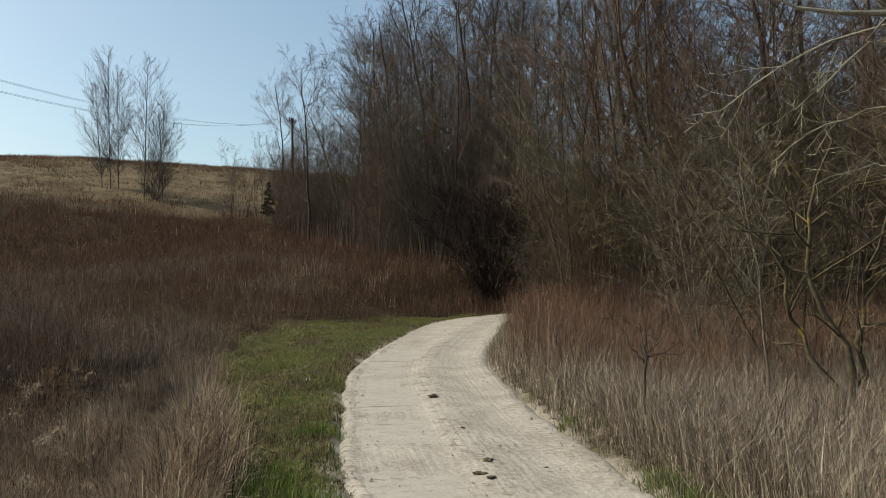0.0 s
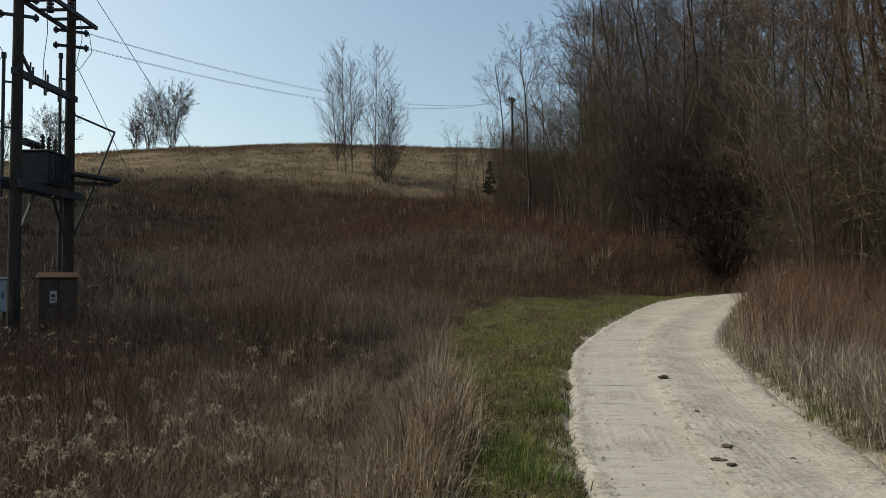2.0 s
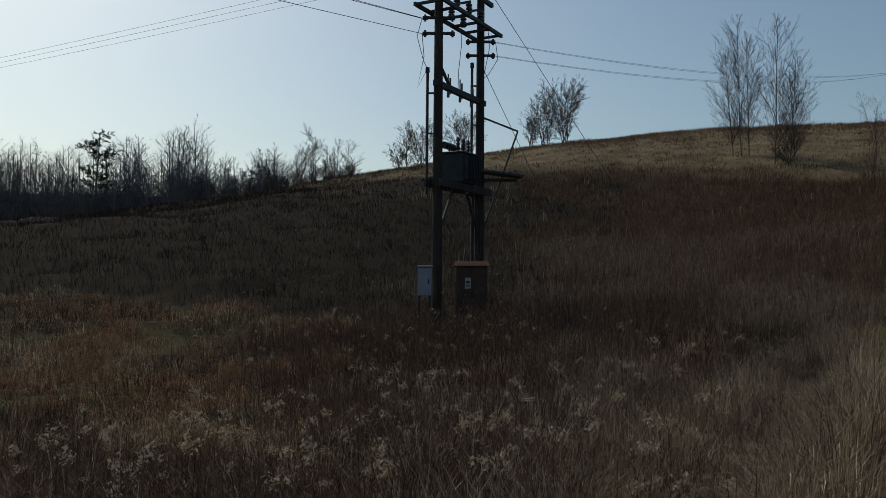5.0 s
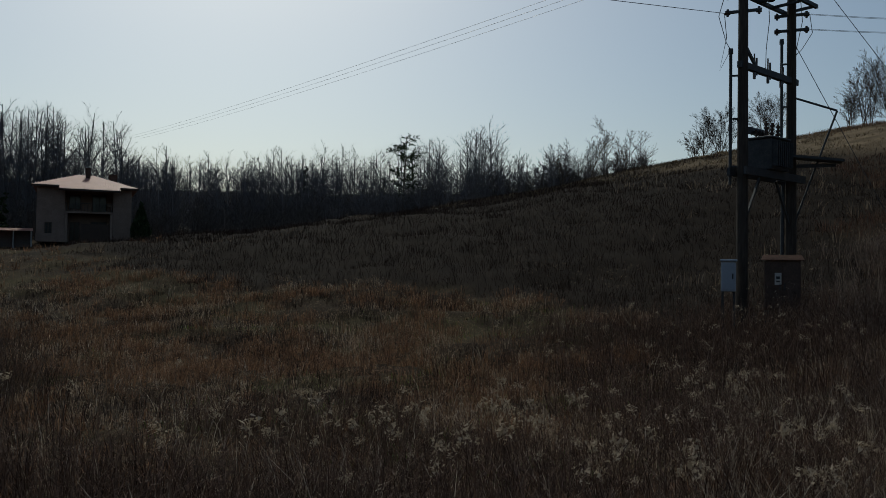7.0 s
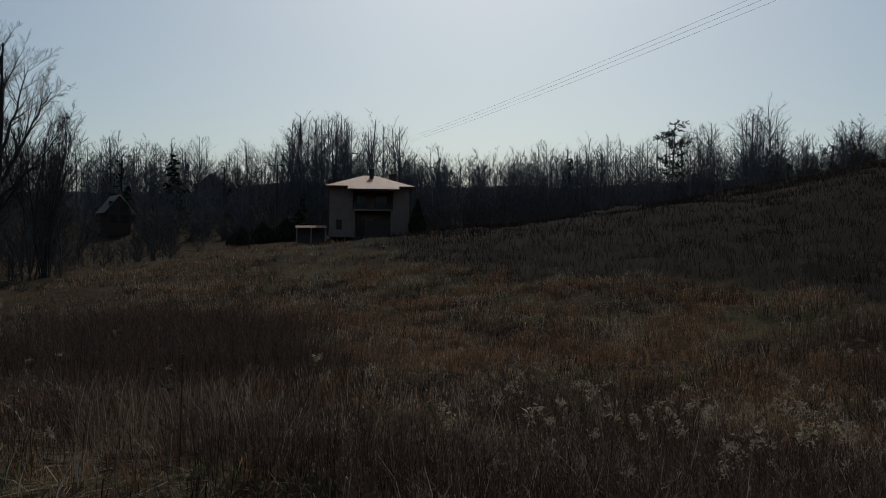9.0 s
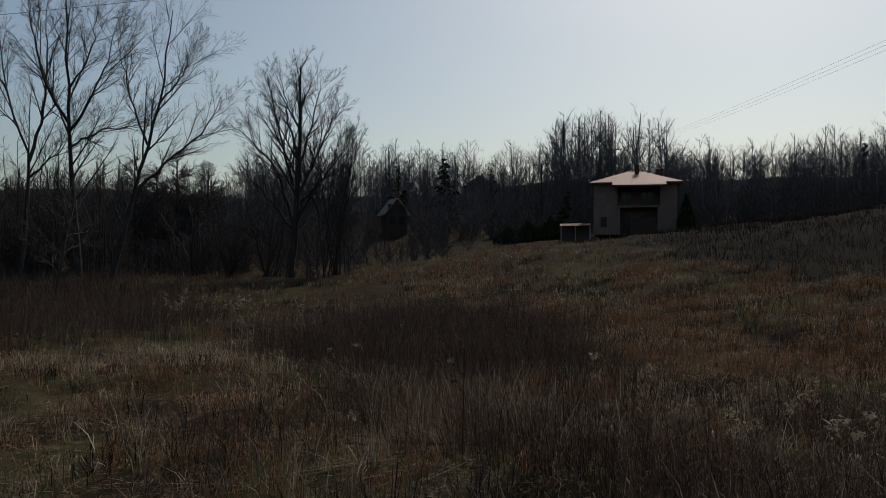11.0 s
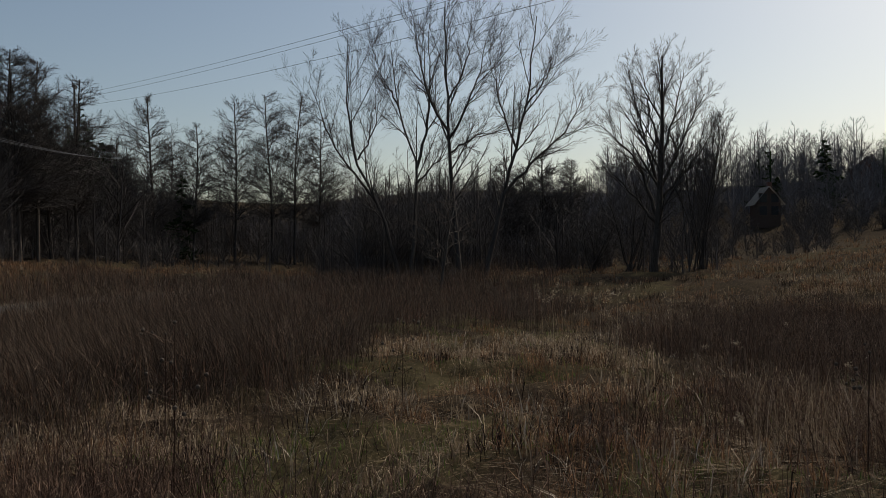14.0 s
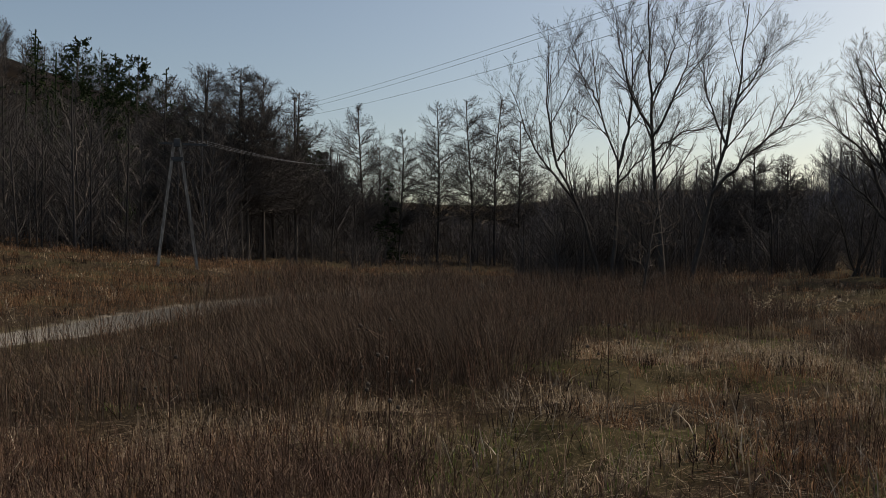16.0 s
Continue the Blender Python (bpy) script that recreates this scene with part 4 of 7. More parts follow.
# ---- far woods ----
def far_wood(name, label, spots, heights, seed, mat, levels, radius=0.16, twig_min=0.018):
    V, Q, T, base = [], [], [], 0
    forms = []
    for s in range(7):
        forms.append(grow(np.random.default_rng(seed + s), 1.0, radius / 16, levels, segs=6, wobble=0.02, cone=True if twig_min > 0.1 else "egg"))
    rng = random.Random(seed)
    xs, ys = np.array([p[0] for p in spots]), np.array([p[1] for p in spots])
    zs = land(xs, ys)
    for i, (x, y, z, h) in enumerate(zip(xs, ys, zs, heights)):
        a = rng.uniform(0, math.tau)
        wide = rng.uniform(0.8, 1.3)
        rot = np.array([[wide * math.cos(a), -wide * math.sin(a), 0], [wide * math.sin(a), wide * math.cos(a), 0], [0, 0, 1]])
        lv = [((p * h) @ rot.T + np.array([x, y, z]), np.maximum(r * h, twig_min * min(1.15, math.hypot(x, y) / 130) * (1, 0.8, 0.75, 1.12 if levels is FAR else 0.8)[k])) for k, (p, r) in enumerate(forms[i % 7])]
        v, q, t = tubes(lv, [3] + ([2] * (len(lv) - 1) if twig_min > 0.1 else [2] + [1] * (len(lv) - 2)))
        V.append(v)
        Q.append(q + base)
        if t is not None:
            T.append(t + base)
        base += len(v)
    ob = mesh_object(name, np.vstack(V), np.vstack(Q), np.vstack(T) if T else None, mat)
    return tagged(ob, label, "woodland", kind="stuff")


FAR = [(20, 0.25, 0.3, 40, 2, 0.10, 0.4, 0.05), (8, 0.1, 0.5, 34, 1, 0.08, 0.3, 0.05), (3, 0.1, 0.75, 28, 1, 0.04, 0.3, 0.05)]
FAR_PINE = [(30, 0.12, 0.24, 80, 2, 0.02, 0.3, 0.06), (6, 0.3, 0.5, 50, 1, 0.0, 0.4, 0.1)]
FAR_BUSH = [(10, 0.05, 0.7, 36, 1, 0.08, 0.4, 0.1), (7, 0.1, 0.55, 38, 1, 0.08, 0.4, 0.1), (3, 0.1, 0.65, 34, 1, 0.05, 0.4, 0.1)]


def scatter(rng, n, az0, az1, d0, d1, h0, h1):
    s, h = [], []
    for i in range(n):
        az, d = rng.uniform(az0, az1), d0 + (d1 - d0) * rng.random() ** 1.3
        s.append(polar(az, d))
        h.append(rng.uniform(h0, h1))
    return s, h


def far_woods():
    rng = random.Random(11)

    def belt_set(belts):
        S, H = [], []
        for b in belts:
            for p, h in zip(*scatter(rng, *b)):
                if not (104.9 < bearing(*p) < 106.7 and 88 < math.hypot(*p) < 111):      # the view to the cottage stays open
                    S.append(p)
                    H.append(h)
        return S, H
    # count, bearings, distances, heights
    S, H = belt_set([(260, 60, 86, 122, 185, 11, 17), (50, 53, 60, 112, 150, 4, 8), (9, 49.5, 57, 108, 116, 6, 9), (40, 86, 95, 128, 150, 19, 24), (80, 83, 98, 125, 175, 12, 18), (150, 97, 116, 125, 170, 10, 17), (140, 112, 137, 100, 150, 9, 14), (60, 113, 137, 80, 105, 6, 10), (140, 57, 135, 200, 245, 9, 13), (50, 97, 112, 108, 130, 5, 9), (26, 137, 148, 92, 120, 5, 8),
                     (70, 136, 152, 110, 160, 4, 8), (60, 56, 74, 100, 122, 4, 8)])
    hs, hh = belt_set([(150, 148, 184, 66, 105, 8, 14), (330, 149, 186, 100, 160, 6, 10), (80, 157, 184, 52, 74, 9, 14), (60, 124.5, 134.5, 58, 84, 8, 12), (80, 112, 137, 84, 112, 7.5, 12), (30, 143, 150, 84, 100, 6, 9)])
    far_wood("hillside_trees", "dark bare woodland on a steep hillside", hs, hh, 500, BUSH_TWIG, FAR, twig_min=0.02)
    far_wood("far_trees", "distant bare woodland on the slopes", S, H, 200, HAZY_TWIG, FAR)
    S, H = belt_set([(44, 152, 182, 80, 135, 9, 15), (10, 95, 112, 125, 160, 7, 12), (8, 56, 86, 140, 180, 8, 12)])
    far_wood("far_conifers", "dark conifers scattered through distant woodland", S, H, 300, NEEDLE, FAR_PINE, twig_min=0.12)
    S, H = belt_set([(260, 60, 98, 112, 150, 3.0, 6.5), (120, 50, 60, 104, 145, 1.5, 3.5), (60, 134, 148, 92, 125, 3, 6), (120, 70, 98, 104, 125, 2, 4), (170, 97, 140, 88, 125, 2.0, 5), (110, 138, 180, 66, 90, 2.0, 4.5), (40, 112, 126, 56, 68, 2, 3.4), (130, 116, 137, 58, 78, 3, 6.5), (110, 136, 152, 94, 128, 3.5, 7.5), (50, 126, 134, 52, 58, 3, 6), (60, 102, 112, 56, 84, 1.2, 2.6), (50, 95, 108, 101, 108, 1.6, 3.2), (14, 109, 114, 47, 54, 2.2, 4), (70, 156, 183, 50, 68, 1.5, 4), (30, 148, 157, 60, 74, 1.5, 4), (170, 150, 184, 76, 150, 3, 6), (190, 52, 110, 150, 205, 6, 10), (280, 100, 162, 330, 420, 13, 21), (80, 116, 150, 84, 118, 4, 8), (30, 124.5, 134.5, 54, 64, 4, 7)])
    far_wood("far_bushes", "dark bare undergrowth along the far woods", S, H, 400, BUSH_TWIG, FAR_BUSH, radius=0.3, twig_min=0.03)


far_woods()


# ---- dead grass and stems ----
def blades(name, x, y, h, w, lean, mat, label, rng, bend=0.35, wind=(0.25, -0.2), category="grass", out=None, droop=0.0, drift=0.7, twigs=0, sink=0.04):
    """Thin stems as bent tapering strips, joined; neighbours lean the same way."""
    n = len(x)
    z = land(x, y) - sink
    a = rng.random(n) * math.tau
    ux, uy = np.cos(a), np.sin(a)
    b = rng.random(n) * math.tau if out is None else out + 0.8 * rng.normal(size=n)
    amount = lean * (0.25 + 1.5 * rng.random(n) ** 1.6)
    wx = wind[0] + drift * 2 * (grain(x, y, 2.6, 71) - 0.5) + drift * (grain(x, y, 0.7, 72) - 0.5)
    wy = wind[1] + drift * 2 * (grain(x, y, 2.6, 73) - 0.5) + drift * (grain(x, y, 0.7, 74) - 0.5)
    lx = amount * (np.cos(b) + wx) * h
    ly = amount * (np.sin(b) + wy) * h
    top = np.sqrt(np.maximum(h * h - (lx * lx + ly * ly) * 0.8, (0.14 * h) ** 2))
    v = np.empty((n, 5, 3))
    for i, (f, g, ww) in enumerate(((0, 0, 1.0), (0, 0, -1.0), (0.58 + 0.25 * droop, bend, 0.8), (0.58 + 0.25 * droop, bend, -0.8), (1 - 0.45 * droop, 1, 0))):
        v[:, i, 0] = x + lx * g + ux * w * ww
        v[:, i, 1] = y + ly * g + uy * w * ww
        v[:, i, 2] = z + top * f
    i = np.arange(n) * 5
    tri = np.stack([i + 2, i + 3, i + 4], -1)
    allv = v.reshape(-1, 3)
    if twigs:
        k = np.repeat(np.arange(n), twigs)
        f = (0.3 + 0.65 * rng.random(len(k)))[:, None]
        b0, b1, b2 = (v[k, 0] + v[k, 1]) / 2, (v[k, 2] + v[k, 3]) / 2, v[k, 4]
        p = np.where(f < 0.58, b0 + (b1 - b0) * f / 0.58, b1 + (b2 - b1) * (f - 0.58) / 0.42)
        ln = h[k] * (0.08 + 0.2 * rng.random(len(k)))
        e = rng.random(len(k)) * math.tau
        tip = p + np.stack([np.cos(e) * ln * 0.75, np.sin(e) * ln * 0.75, ln * (0.1 + 0.7 * rng.random(len(k)))], -1)
        side = np.stack([-np.sin(e), np.cos(e), np.zeros(len(k))], -1) * (w[k] if np.ndim(w) else w)[:, None] * 0.8
        side[:, 2] += 0.5 * np.abs(side[:, 0])
        tv = np.stack([p - side, p + side, tip], 1).reshape(-1, 3)
        tri = np.vstack([tri, len(allv) + np.arange(len(tv)).reshape(-1, 3)])
        allv = np.vstack([allv, tv])
    ob = mesh_object(name, allv, np.stack([i, i + 1, i + 3, i + 2], -1), tri, mat)
    return tagged(ob, label, category, kind="stuff"), v[:, 4]


def plumes(name, tips, size, mat, label, rng, count=14, droop=0.5, fat=0.1):
    """Fluffy seed heads: small tufts along a drooping tip."""
    n = len(tips)
    k = count
    t = np.tile(np.arange(k) / k, (n, 1))
    a = rng.random((n, 1)) * math.tau
    s = (size * (0.5 + 0.9 * rng.random(n)))[:, None]
    cx = tips[:, :1] + np.cos(a) * t * s * droop
    cy = tips[:, 1:2] + np.sin(a) * t * s * droop
    cz = tips[:, 2:] + s * (t - 0.35 - droop * t * t)
    c = np.stack([cx, cy, cz], -1)
    r = (s * fat * (0.35 + np.sin(math.pi * (0.15 + 0.8 * t))))[..., None]
    c = c + rng.normal(size=c.shape) * r * 0.9
    v = c[:, :, None] + rng.normal(size=(n, k, 3, 3)) * r[..., None] * (0.55 if count < 30 else 0.42)
    return tagged(mesh_object(name, v, None, np.arange(n * k * 3).reshape(-1, 3), mat), label, "seed heads", kind="stuff")


def spots(rng, n, az0, az1, d0, d1, power=1.0):
    """Random places in a sector; power above 1 crowds them near."""
    az = np.radians(az0 + (az1 - az0) * rng.random(n))
    d = d0 + (d1 - d0) * rng.random(n) ** power
    return -d * np.sin(az), d * np.cos(az)


def off_lane(x, y, gap=0.3):
    d, _ = lane(x, y)
    return (np.abs(d) > HALF + gap) & (verge_weight(x, y, d) < 0.4)


def reeds(x, y):
    """Where the tall dense stems stand in the wet meadow."""
    r, az = warp(x, y)
    one = within(az, 96, 113.5, 4.0) * within(r, 12.5, 24, 1.6)
    two = within(az, 119.5, 137, 1.5) * within(r, 19.5, 44, 1.5)
    three = within(az, 138, 190, 1.5) * within(r, 11, 46 - 27 * smooth(az, 153, 158), 0.8)
    return np.clip(one + two + three, 0, 1)


def meadow():
    rng = np.random.default_rng(7)

    def clumps(scale, seed, cut, soft=0.15):
        return lambda x, y: smooth(grain(x, y, scale, seed), cut - soft, cut + soft)

    def sow(name, n, az0, az1, d0, d1, h0, h1, w, lean, mat, label, patch=None, power=1.4, bend=0.35, tuft=6, size=0.1, droop=0.0, twigs=0, wind=(0.25, -0.2)):
        n, w = int(n * 0.8), w * 1.3
        m = n // tuft
        x, y = spots(rng, m, az0, az1, d0, d1, power)
        keep = off_lane(x, y)
        if patch:
            keep &= patch(x, y) > rng.random(m)
        x, y = x[keep], y[keep]
        hh = h0 + (h1 - h0) * (0.45 * rng.random(len(x)) + 0.35 * grain(x, y, 2.5, 21) + 0.2 * grain(x, y, 0.7, 22))
        far = np.maximum(1, np.hypot(x, y) / 18)
        x, y, hh, far = (np.repeat(v, tuft) for v in (x, y, hh, far))
        ox, oy = rng.normal(size=len(x)) * size * np.sqrt(far), rng.normal(size=len(x)) * size * np.sqrt(far)
        h = hh * (0.6 + 0.5 * rng.random(len(x)))
        return blades(name, x + ox, y + oy, h, w * (0.6 + 0.8 * rng.random(len(x))) * far, lean, mat, label, rng, bend, wind=wind, out=np.arctan2(oy, ox), droop=droop, twigs=twigs)

    sow("near_grass", 16000, 0, 360, 0.8, 4.6, 0.15, 0.4, 0.003, 1.2, DIM_STRAW, "low matted grass round the standpoint", power=0.7, tuft=20, size=0.12, droop=0.6)
    # right of the lane
    sow("tall_grass", 80000, -42, 4, 4.6, 20, 0.35, 0.9, 0.0019, 0.55, THATCH, "tall pale dead grass beside the lane", power=1.2, tuft=5, size=0.14, droop=0.1, twigs=2)
    sow("grey_stems", 16000, -42, 3, 4.8, 17, 0.5, 1.05, 0.0022, 0.42, REED, "thin grey-brown weed stems beside the lane", clumps(1.1, 97, 0.45, 0.1), power=1.1, tuft=4, size=0.16, twigs=4)
    sow("fallen_stems", 11000, -42, 3, 4.4, 14, 0.5, 1.0, 0.0024, 1.5, THATCH, "broken pale stems lying through the grass", power=1.2, tuft=3, size=0.2)
    sow("rusty_stems", 36000, -42, 3, 10.5, 24, 0.8, 1.4, 0.0023, 0.36, BRICKY, "rust red dry stems before the wood", power=0.9, twigs=3)
    # strip by the ditch
    def ditch_side(x, y):
        d, _ = lane(x, y)
        return within(-d, 1.9, 4.6, 0.35) * within(y, 4.2, 14, 1.5)
    sow("ditch_grass", 110000, 9, 40, 4.6, 16, 0.35, 0.8, 0.0024, 0.85, STRAW, "pale dead grass tufts along the ditch",
        lambda x, y: np.clip(ditch_side(x, y) + 0.7 * smooth(grain(x, y, 1.2, 31), 0.45, 0.6), 0, 1), power=1.1, tuft=14, size=0.12, droop=0.3)
    # near-black tufts put the shade of gaps by the ditch into colour
    sow("ditch_hollows", 26000, 12, 42, 6, 18, 0.2, 0.5, 0.003, 1.2, DARK, "dark weeds for the shaded gaps beside the ditch", clumps(1.4, 110, 0.55, 0.06), power=1.0, tuft=20, size=0.14, droop=0.7)
    sow("ditch_thatch", 60000, 9, 44, 4.4, 13, 0.3, 0.6, 0.0024, 1.3, THATCH, "bleached grass lying along the ditch", lambda x, y: np.clip(ditch_side(x, y) * 0.8, 0, 1), power=1.1, tuft=10, size=0.16, droop=0.6)
    sow("front_straw", 80000, 16, 50, 4.6, 13, 0.25, 0.6, 0.0025, 1.0, THATCH, "pale dry grass under the goldenrod", clumps(1.3, 85, 0.47, 0.1), power=1.2, droop=0.4)
    sow("front_brown", 9000, 16, 48, 4.6, 12, 0.4, 0.85, 0.0023, 0.4, BROWN, "thin brown upright stems by the ditch", clumps(1.0, 98, 0.45, 0.1), power=1.0, tuft=4, size=0.15, twigs=4)

    sow("front_rust", 70000, 26, 66, 4.8, 16, 0.25, 0.55, 0.0027, 1.5, RUST, "rusty drooping grass under the goldenrod", clumps(1.2, 111, 0.5, 0.08), power=1.1, tuft=30, size=0.12, droop=0.85)
    sow("front_tufts", 60000, 26, 66, 4.8, 16, 0.25, 0.5, 0.0027, 1.5, STRAW, "straw tufts between dried goldenrod", clumps(0.9, 112, 0.55, 0.07), power=1.1, tuft=30, size=0.11, droop=0.85)
    sow("front_green", 14000, 34, 66, 5, 14, 0.12, 0.26, 0.0034, 0.7, GREEN, "fresh green grass between dead tufts", clumps(0.9, 113, 0.62, 0.05), power=1.1, tuft=12, droop=0.4)

    for az0, az1, many in ((-42, 3, 7000), (9, 48, 10000), (48, 104, 2500)):
        sow("bleached_stems", many, az0, az1, 4.6, 13, 0.35, 0.85, 0.0026, 0.75, BLEACHED, "bleached broken stems standing out of the dead grass", clumps(0.9, 114, 0.48, 0.1), power=1.2, tuft=3, size=0.12, twigs=1)

    def red(x, y):
        r, az = warp(x, y)
        return within(az, -6, 38, 3) * within(r, 20, 62, 3) * (1 - dark_cover(x, y))

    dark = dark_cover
    sow("mauve_stems", 60000, 6, 44, 8.5, 34, 0.5, 1.0, 0.0026, 0.5, REED, "brown-mauve dead stems below the slope", lambda x, y: within(warp(x, y)[1], 11, 38, 3) * (0.12 + 0.88 * smooth(0.6 * grain(x, y, 2.2, 93) + 0.4 * grain(x, y, 0.8, 94), 0.44, 0.58)), power=1.0, tuft=6, size=0.16, twigs=3)
    sow("slope_stems", 100000, -5, 42, 17, 66, 0.4, 0.85, 0.003, 0.6, RED, "red-brown dead stems covering the slope", red, power=0.9, tuft=7, size=0.18, twigs=2)
    sow("dark_stems", 190000, 8, 90, 9, 95, 0.25, 0.62, 0.0032, 0.9, DARK, "dark brown dead stems on the hillside, deepened for shade", dark, power=1.0, tuft=8, size=0.2, twigs=1)
    sow("slope_straw", 7000, 0, 52, 14, 62, 0.5, 1.0, 0.003, 0.4, STRAW, "pale tufts scattered over the brown slope", clumps(3.2, 56, 0.62, 0.1), power=0.9)
    sow("crest_straw", 12000, 48, 90, 36, 96, 0.18, 0.4, 0.0034, 0.8, STRAW, "pale grass along the crest of the spur",
        lambda x, y: within(np.hypot(x, y) - np.interp(bearing(x, y), (50, 55, 60, 65, 70, 75, 80, 86, 90), (93, 90, 85, 72, 62, 51, 46, 43, 42)), -5, 2, 1.5), power=0.8, tuft=8, size=0.2)
    sow("pasture_grass", 90000, 5, 66, 54, 112, 0.15, 0.4, 0.0036, 0.7, OLIVE, "short olive and straw grass of the upper slope", lambda x, y: np.clip(pasture_weight(x, y) * 1.2, 0, 1), power=0.9)

    sow("brush", 20000, 24, 66, 10.5, 20, 0.55, 1.3, 0.003, 0.4, BROWN, "tall brown brush around the power station", lambda x, y: within(warp(x, y)[1], 31, 56, 5) * (0.25 + 0.75 * smooth(grain(x, y, 2.4, 86), 0.3, 0.6)), power=0.9, twigs=4)

    # low meadow
    def low(x, y):
        return (1 - reeds(x, y)) * (1 - dark(x, y))

    def mix(f, *more):
        def both(x, y):
            v = f(x, y)
            for g in more:
                v = v * g(x, y)
            return v
        return both
    sow("meadow_stems", 6000, 24, 185, 4.5, 13, 0.4, 0.95, 0.0022, 0.4, BROWN, "thin brown dead stems of the meadow", clumps(1.8, 33, 0.55, 0.08), power=1.1, tuft=3, size=0.2, twigs=6)
    sow("front_stems", 38000, 36, 172, 4.4, 11, 0.4, 0.9, 0.0024, 0.42, BROWN, "thin upright brown stems in the near meadow", clumps(1.4, 94, 0.48, 0.1), power=1.0, tuft=5, size=0.15, twigs=5)
    # dark clumps give the shadow gaps between tussocks by colour
    sow("meadow_dark", 120000, 40, 185, 4.5, 45, 0.25, 0.5, 0.0032, 1.4, DARK, "dark grass clumps for the shaded gaps between pale tussocks", mix(low, clumps(1.0, 95, 0.5, 0.08)), power=1.1, tuft=30, size=0.1, droop=0.8)
    sow("meadow_thatch", 52000, 40, 185, 4.5, 32, 0.25, 0.6, 0.0042, 1.6, THATCH, "pale dry grass lying flat over the meadow", mix(low, clumps(1.3, 96, 0.58, 0.07)), power=1.2, tuft=16, size=0.22)
    sow("meadow_rust", 230000, 46, 185, 4.5, 60, 0.25, 0.5, 0.003, 1.7, RUST, "rusty drooping grass tussocks of the meadow", mix(low, clumps(2.2, 35, 0.43, 0.08)), power=1.1, tuft=36, size=0.07, droop=0.95)
    sow("meadow_straw", 115000, 40, 185, 4.5, 60, 0.25, 0.5, 0.003, 1.7, STRAW, "pale drooping straw tussocks of the meadow", mix(low, clumps(1.1, 34, 0.58, 0.06)), power=1.15, tuft=36, size=0.07, droop=0.95)
    sow("tussock_rust", 210000, 46, 106, 11, 36, 0.3, 0.55, 0.0028, 1.5, RUST, "rusty grass tussocks of the middle meadow", mix(low, clumps(1.5, 101, 0.55, 0.05)), power=1.0, tuft=40, size=0.1, droop=0.9)
    sow("tussock_straw", 120000, 46, 106, 11, 36, 0.25, 0.5, 0.0028, 1.6, STRAW, "bleached grass tussocks of the middle meadow", mix(low, clumps(1.1, 102, 0.6, 0.05)), power=1.0, tuft=36, size=0.12, droop=0.9)
    # shaded gaps of the middle meadow, again by stem colour
    sow("tussock_dark", 50000, 46, 106, 11, 36, 0.3, 0.6, 0.0028, 0.9, DARK, "dark dead weeds for the shaded gaps between tussocks", mix(low, clumps(1.3, 103, 0.58, 0.05)), power=1.0, tuft=24, size=0.14, droop=0.3, twigs=1)
    sow("meadow_brown", 40000, 40, 185, 4.5, 60, 0.2, 0.45, 0.003, 1.9, BROWN, "matted brown dead grass of the meadow", low, power=1.1, tuft=30, size=0.12, droop=0.8)
    sow("meadow_green", 70000, 40, 185, 4.4, 26, 0.1, 0.24, 0.0036, 0.6, GREEN, "low fresh green grass between dead stems", lambda x, y: 3 * meadow_green(x, y), power=1.3, tuft=9, droop=0.5)
    sow("pale_tussocks", 30000, 114, 137, 9.0, 18, 0.25, 0.5, 0.0028, 1.6, STRAW, "pale straw tussocks in the middle of the meadow", mix(low, clumps(1.0, 91, 0.55, 0.08)), power=1.0, tuft=30, size=0.08, droop=0.85)
    sow("near_straw", 56000, 144, 186, 4.2, 11, 0.2, 0.45, 0.0028, 1.8, STRAW, "pale dry grass tufts by the near reeds", clumps(0.9, 104, 0.42, 0.12), power=1.1, tuft=18, size=0.13, droop=0.8)
    sow("near_tufts", 26000, 46, 104, 4.2, 11, 0.14, 0.3, 0.0026, 1.9, DIM_STRAW, "pale dry grass tufts of the near meadow", mix(low, clumps(0.8, 105, 0.57, 0.08)), power=1.1, tuft=18, size=0.13, droop=0.85)
    sow("near_thatch", 20000, 60, 178, 4.2, 9.5, 0.18, 0.36, 0.0026, 2.2, DIM_STRAW, "bleached matted grass in the near meadow", mix(low, clumps(0.8, 99, 0.55, 0.08)), power=1.1, tuft=16, size=0.14, droop=0.7)
    sow("swept_stems", 30000, 139, 158, 11.5, 20, 0.9, 1.5, 0.0026, 0.5, MARSH, "wind-swept dead stems leaning one way", lambda x, y: within(warp(x, y)[1], 140, 156, 1.5) * (0.3 + 0.7 * smooth(grain(x, y, 1.5, 100), 0.4, 0.6)), power=1.0, tuft=6, size=0.14, wind=(1.5, -0.95))
    sow("pale_far_grass", 14000, 95, 110, 24, 46, 0.3, 0.6, 0.0032, 1.0, DIM_STRAW, "sunlit pale grass before a far garden", mix(low, clumps(4, 92, 0.45, 0.1)), power=1.0, tuft=20, size=0.14, droop=0.6)
    sow("reed_stems", 110000, 90, 186, 9, 48, 0.7, 1.35, 0.003, 0.62, MARSH, "dense brown reed-like stems of the wet meadow", reeds, power=1.0, tuft=8, size=0.16, twigs=3)
    sow("reed_core", 18000, 90, 118, 11, 27, 0.65, 1.2, 0.0028, 0.5, BROWN, "dark dense stems in a clump of the meadow", reeds, power=1.0, tuft=8, size=0.12, twigs=3)
    sow("reed_rust", 26000, 113, 186, 10, 60, 0.7, 1.3, 0.003, 0.6, RED, "reddish stems among the reeds", reeds, power=1.0, twigs=2)
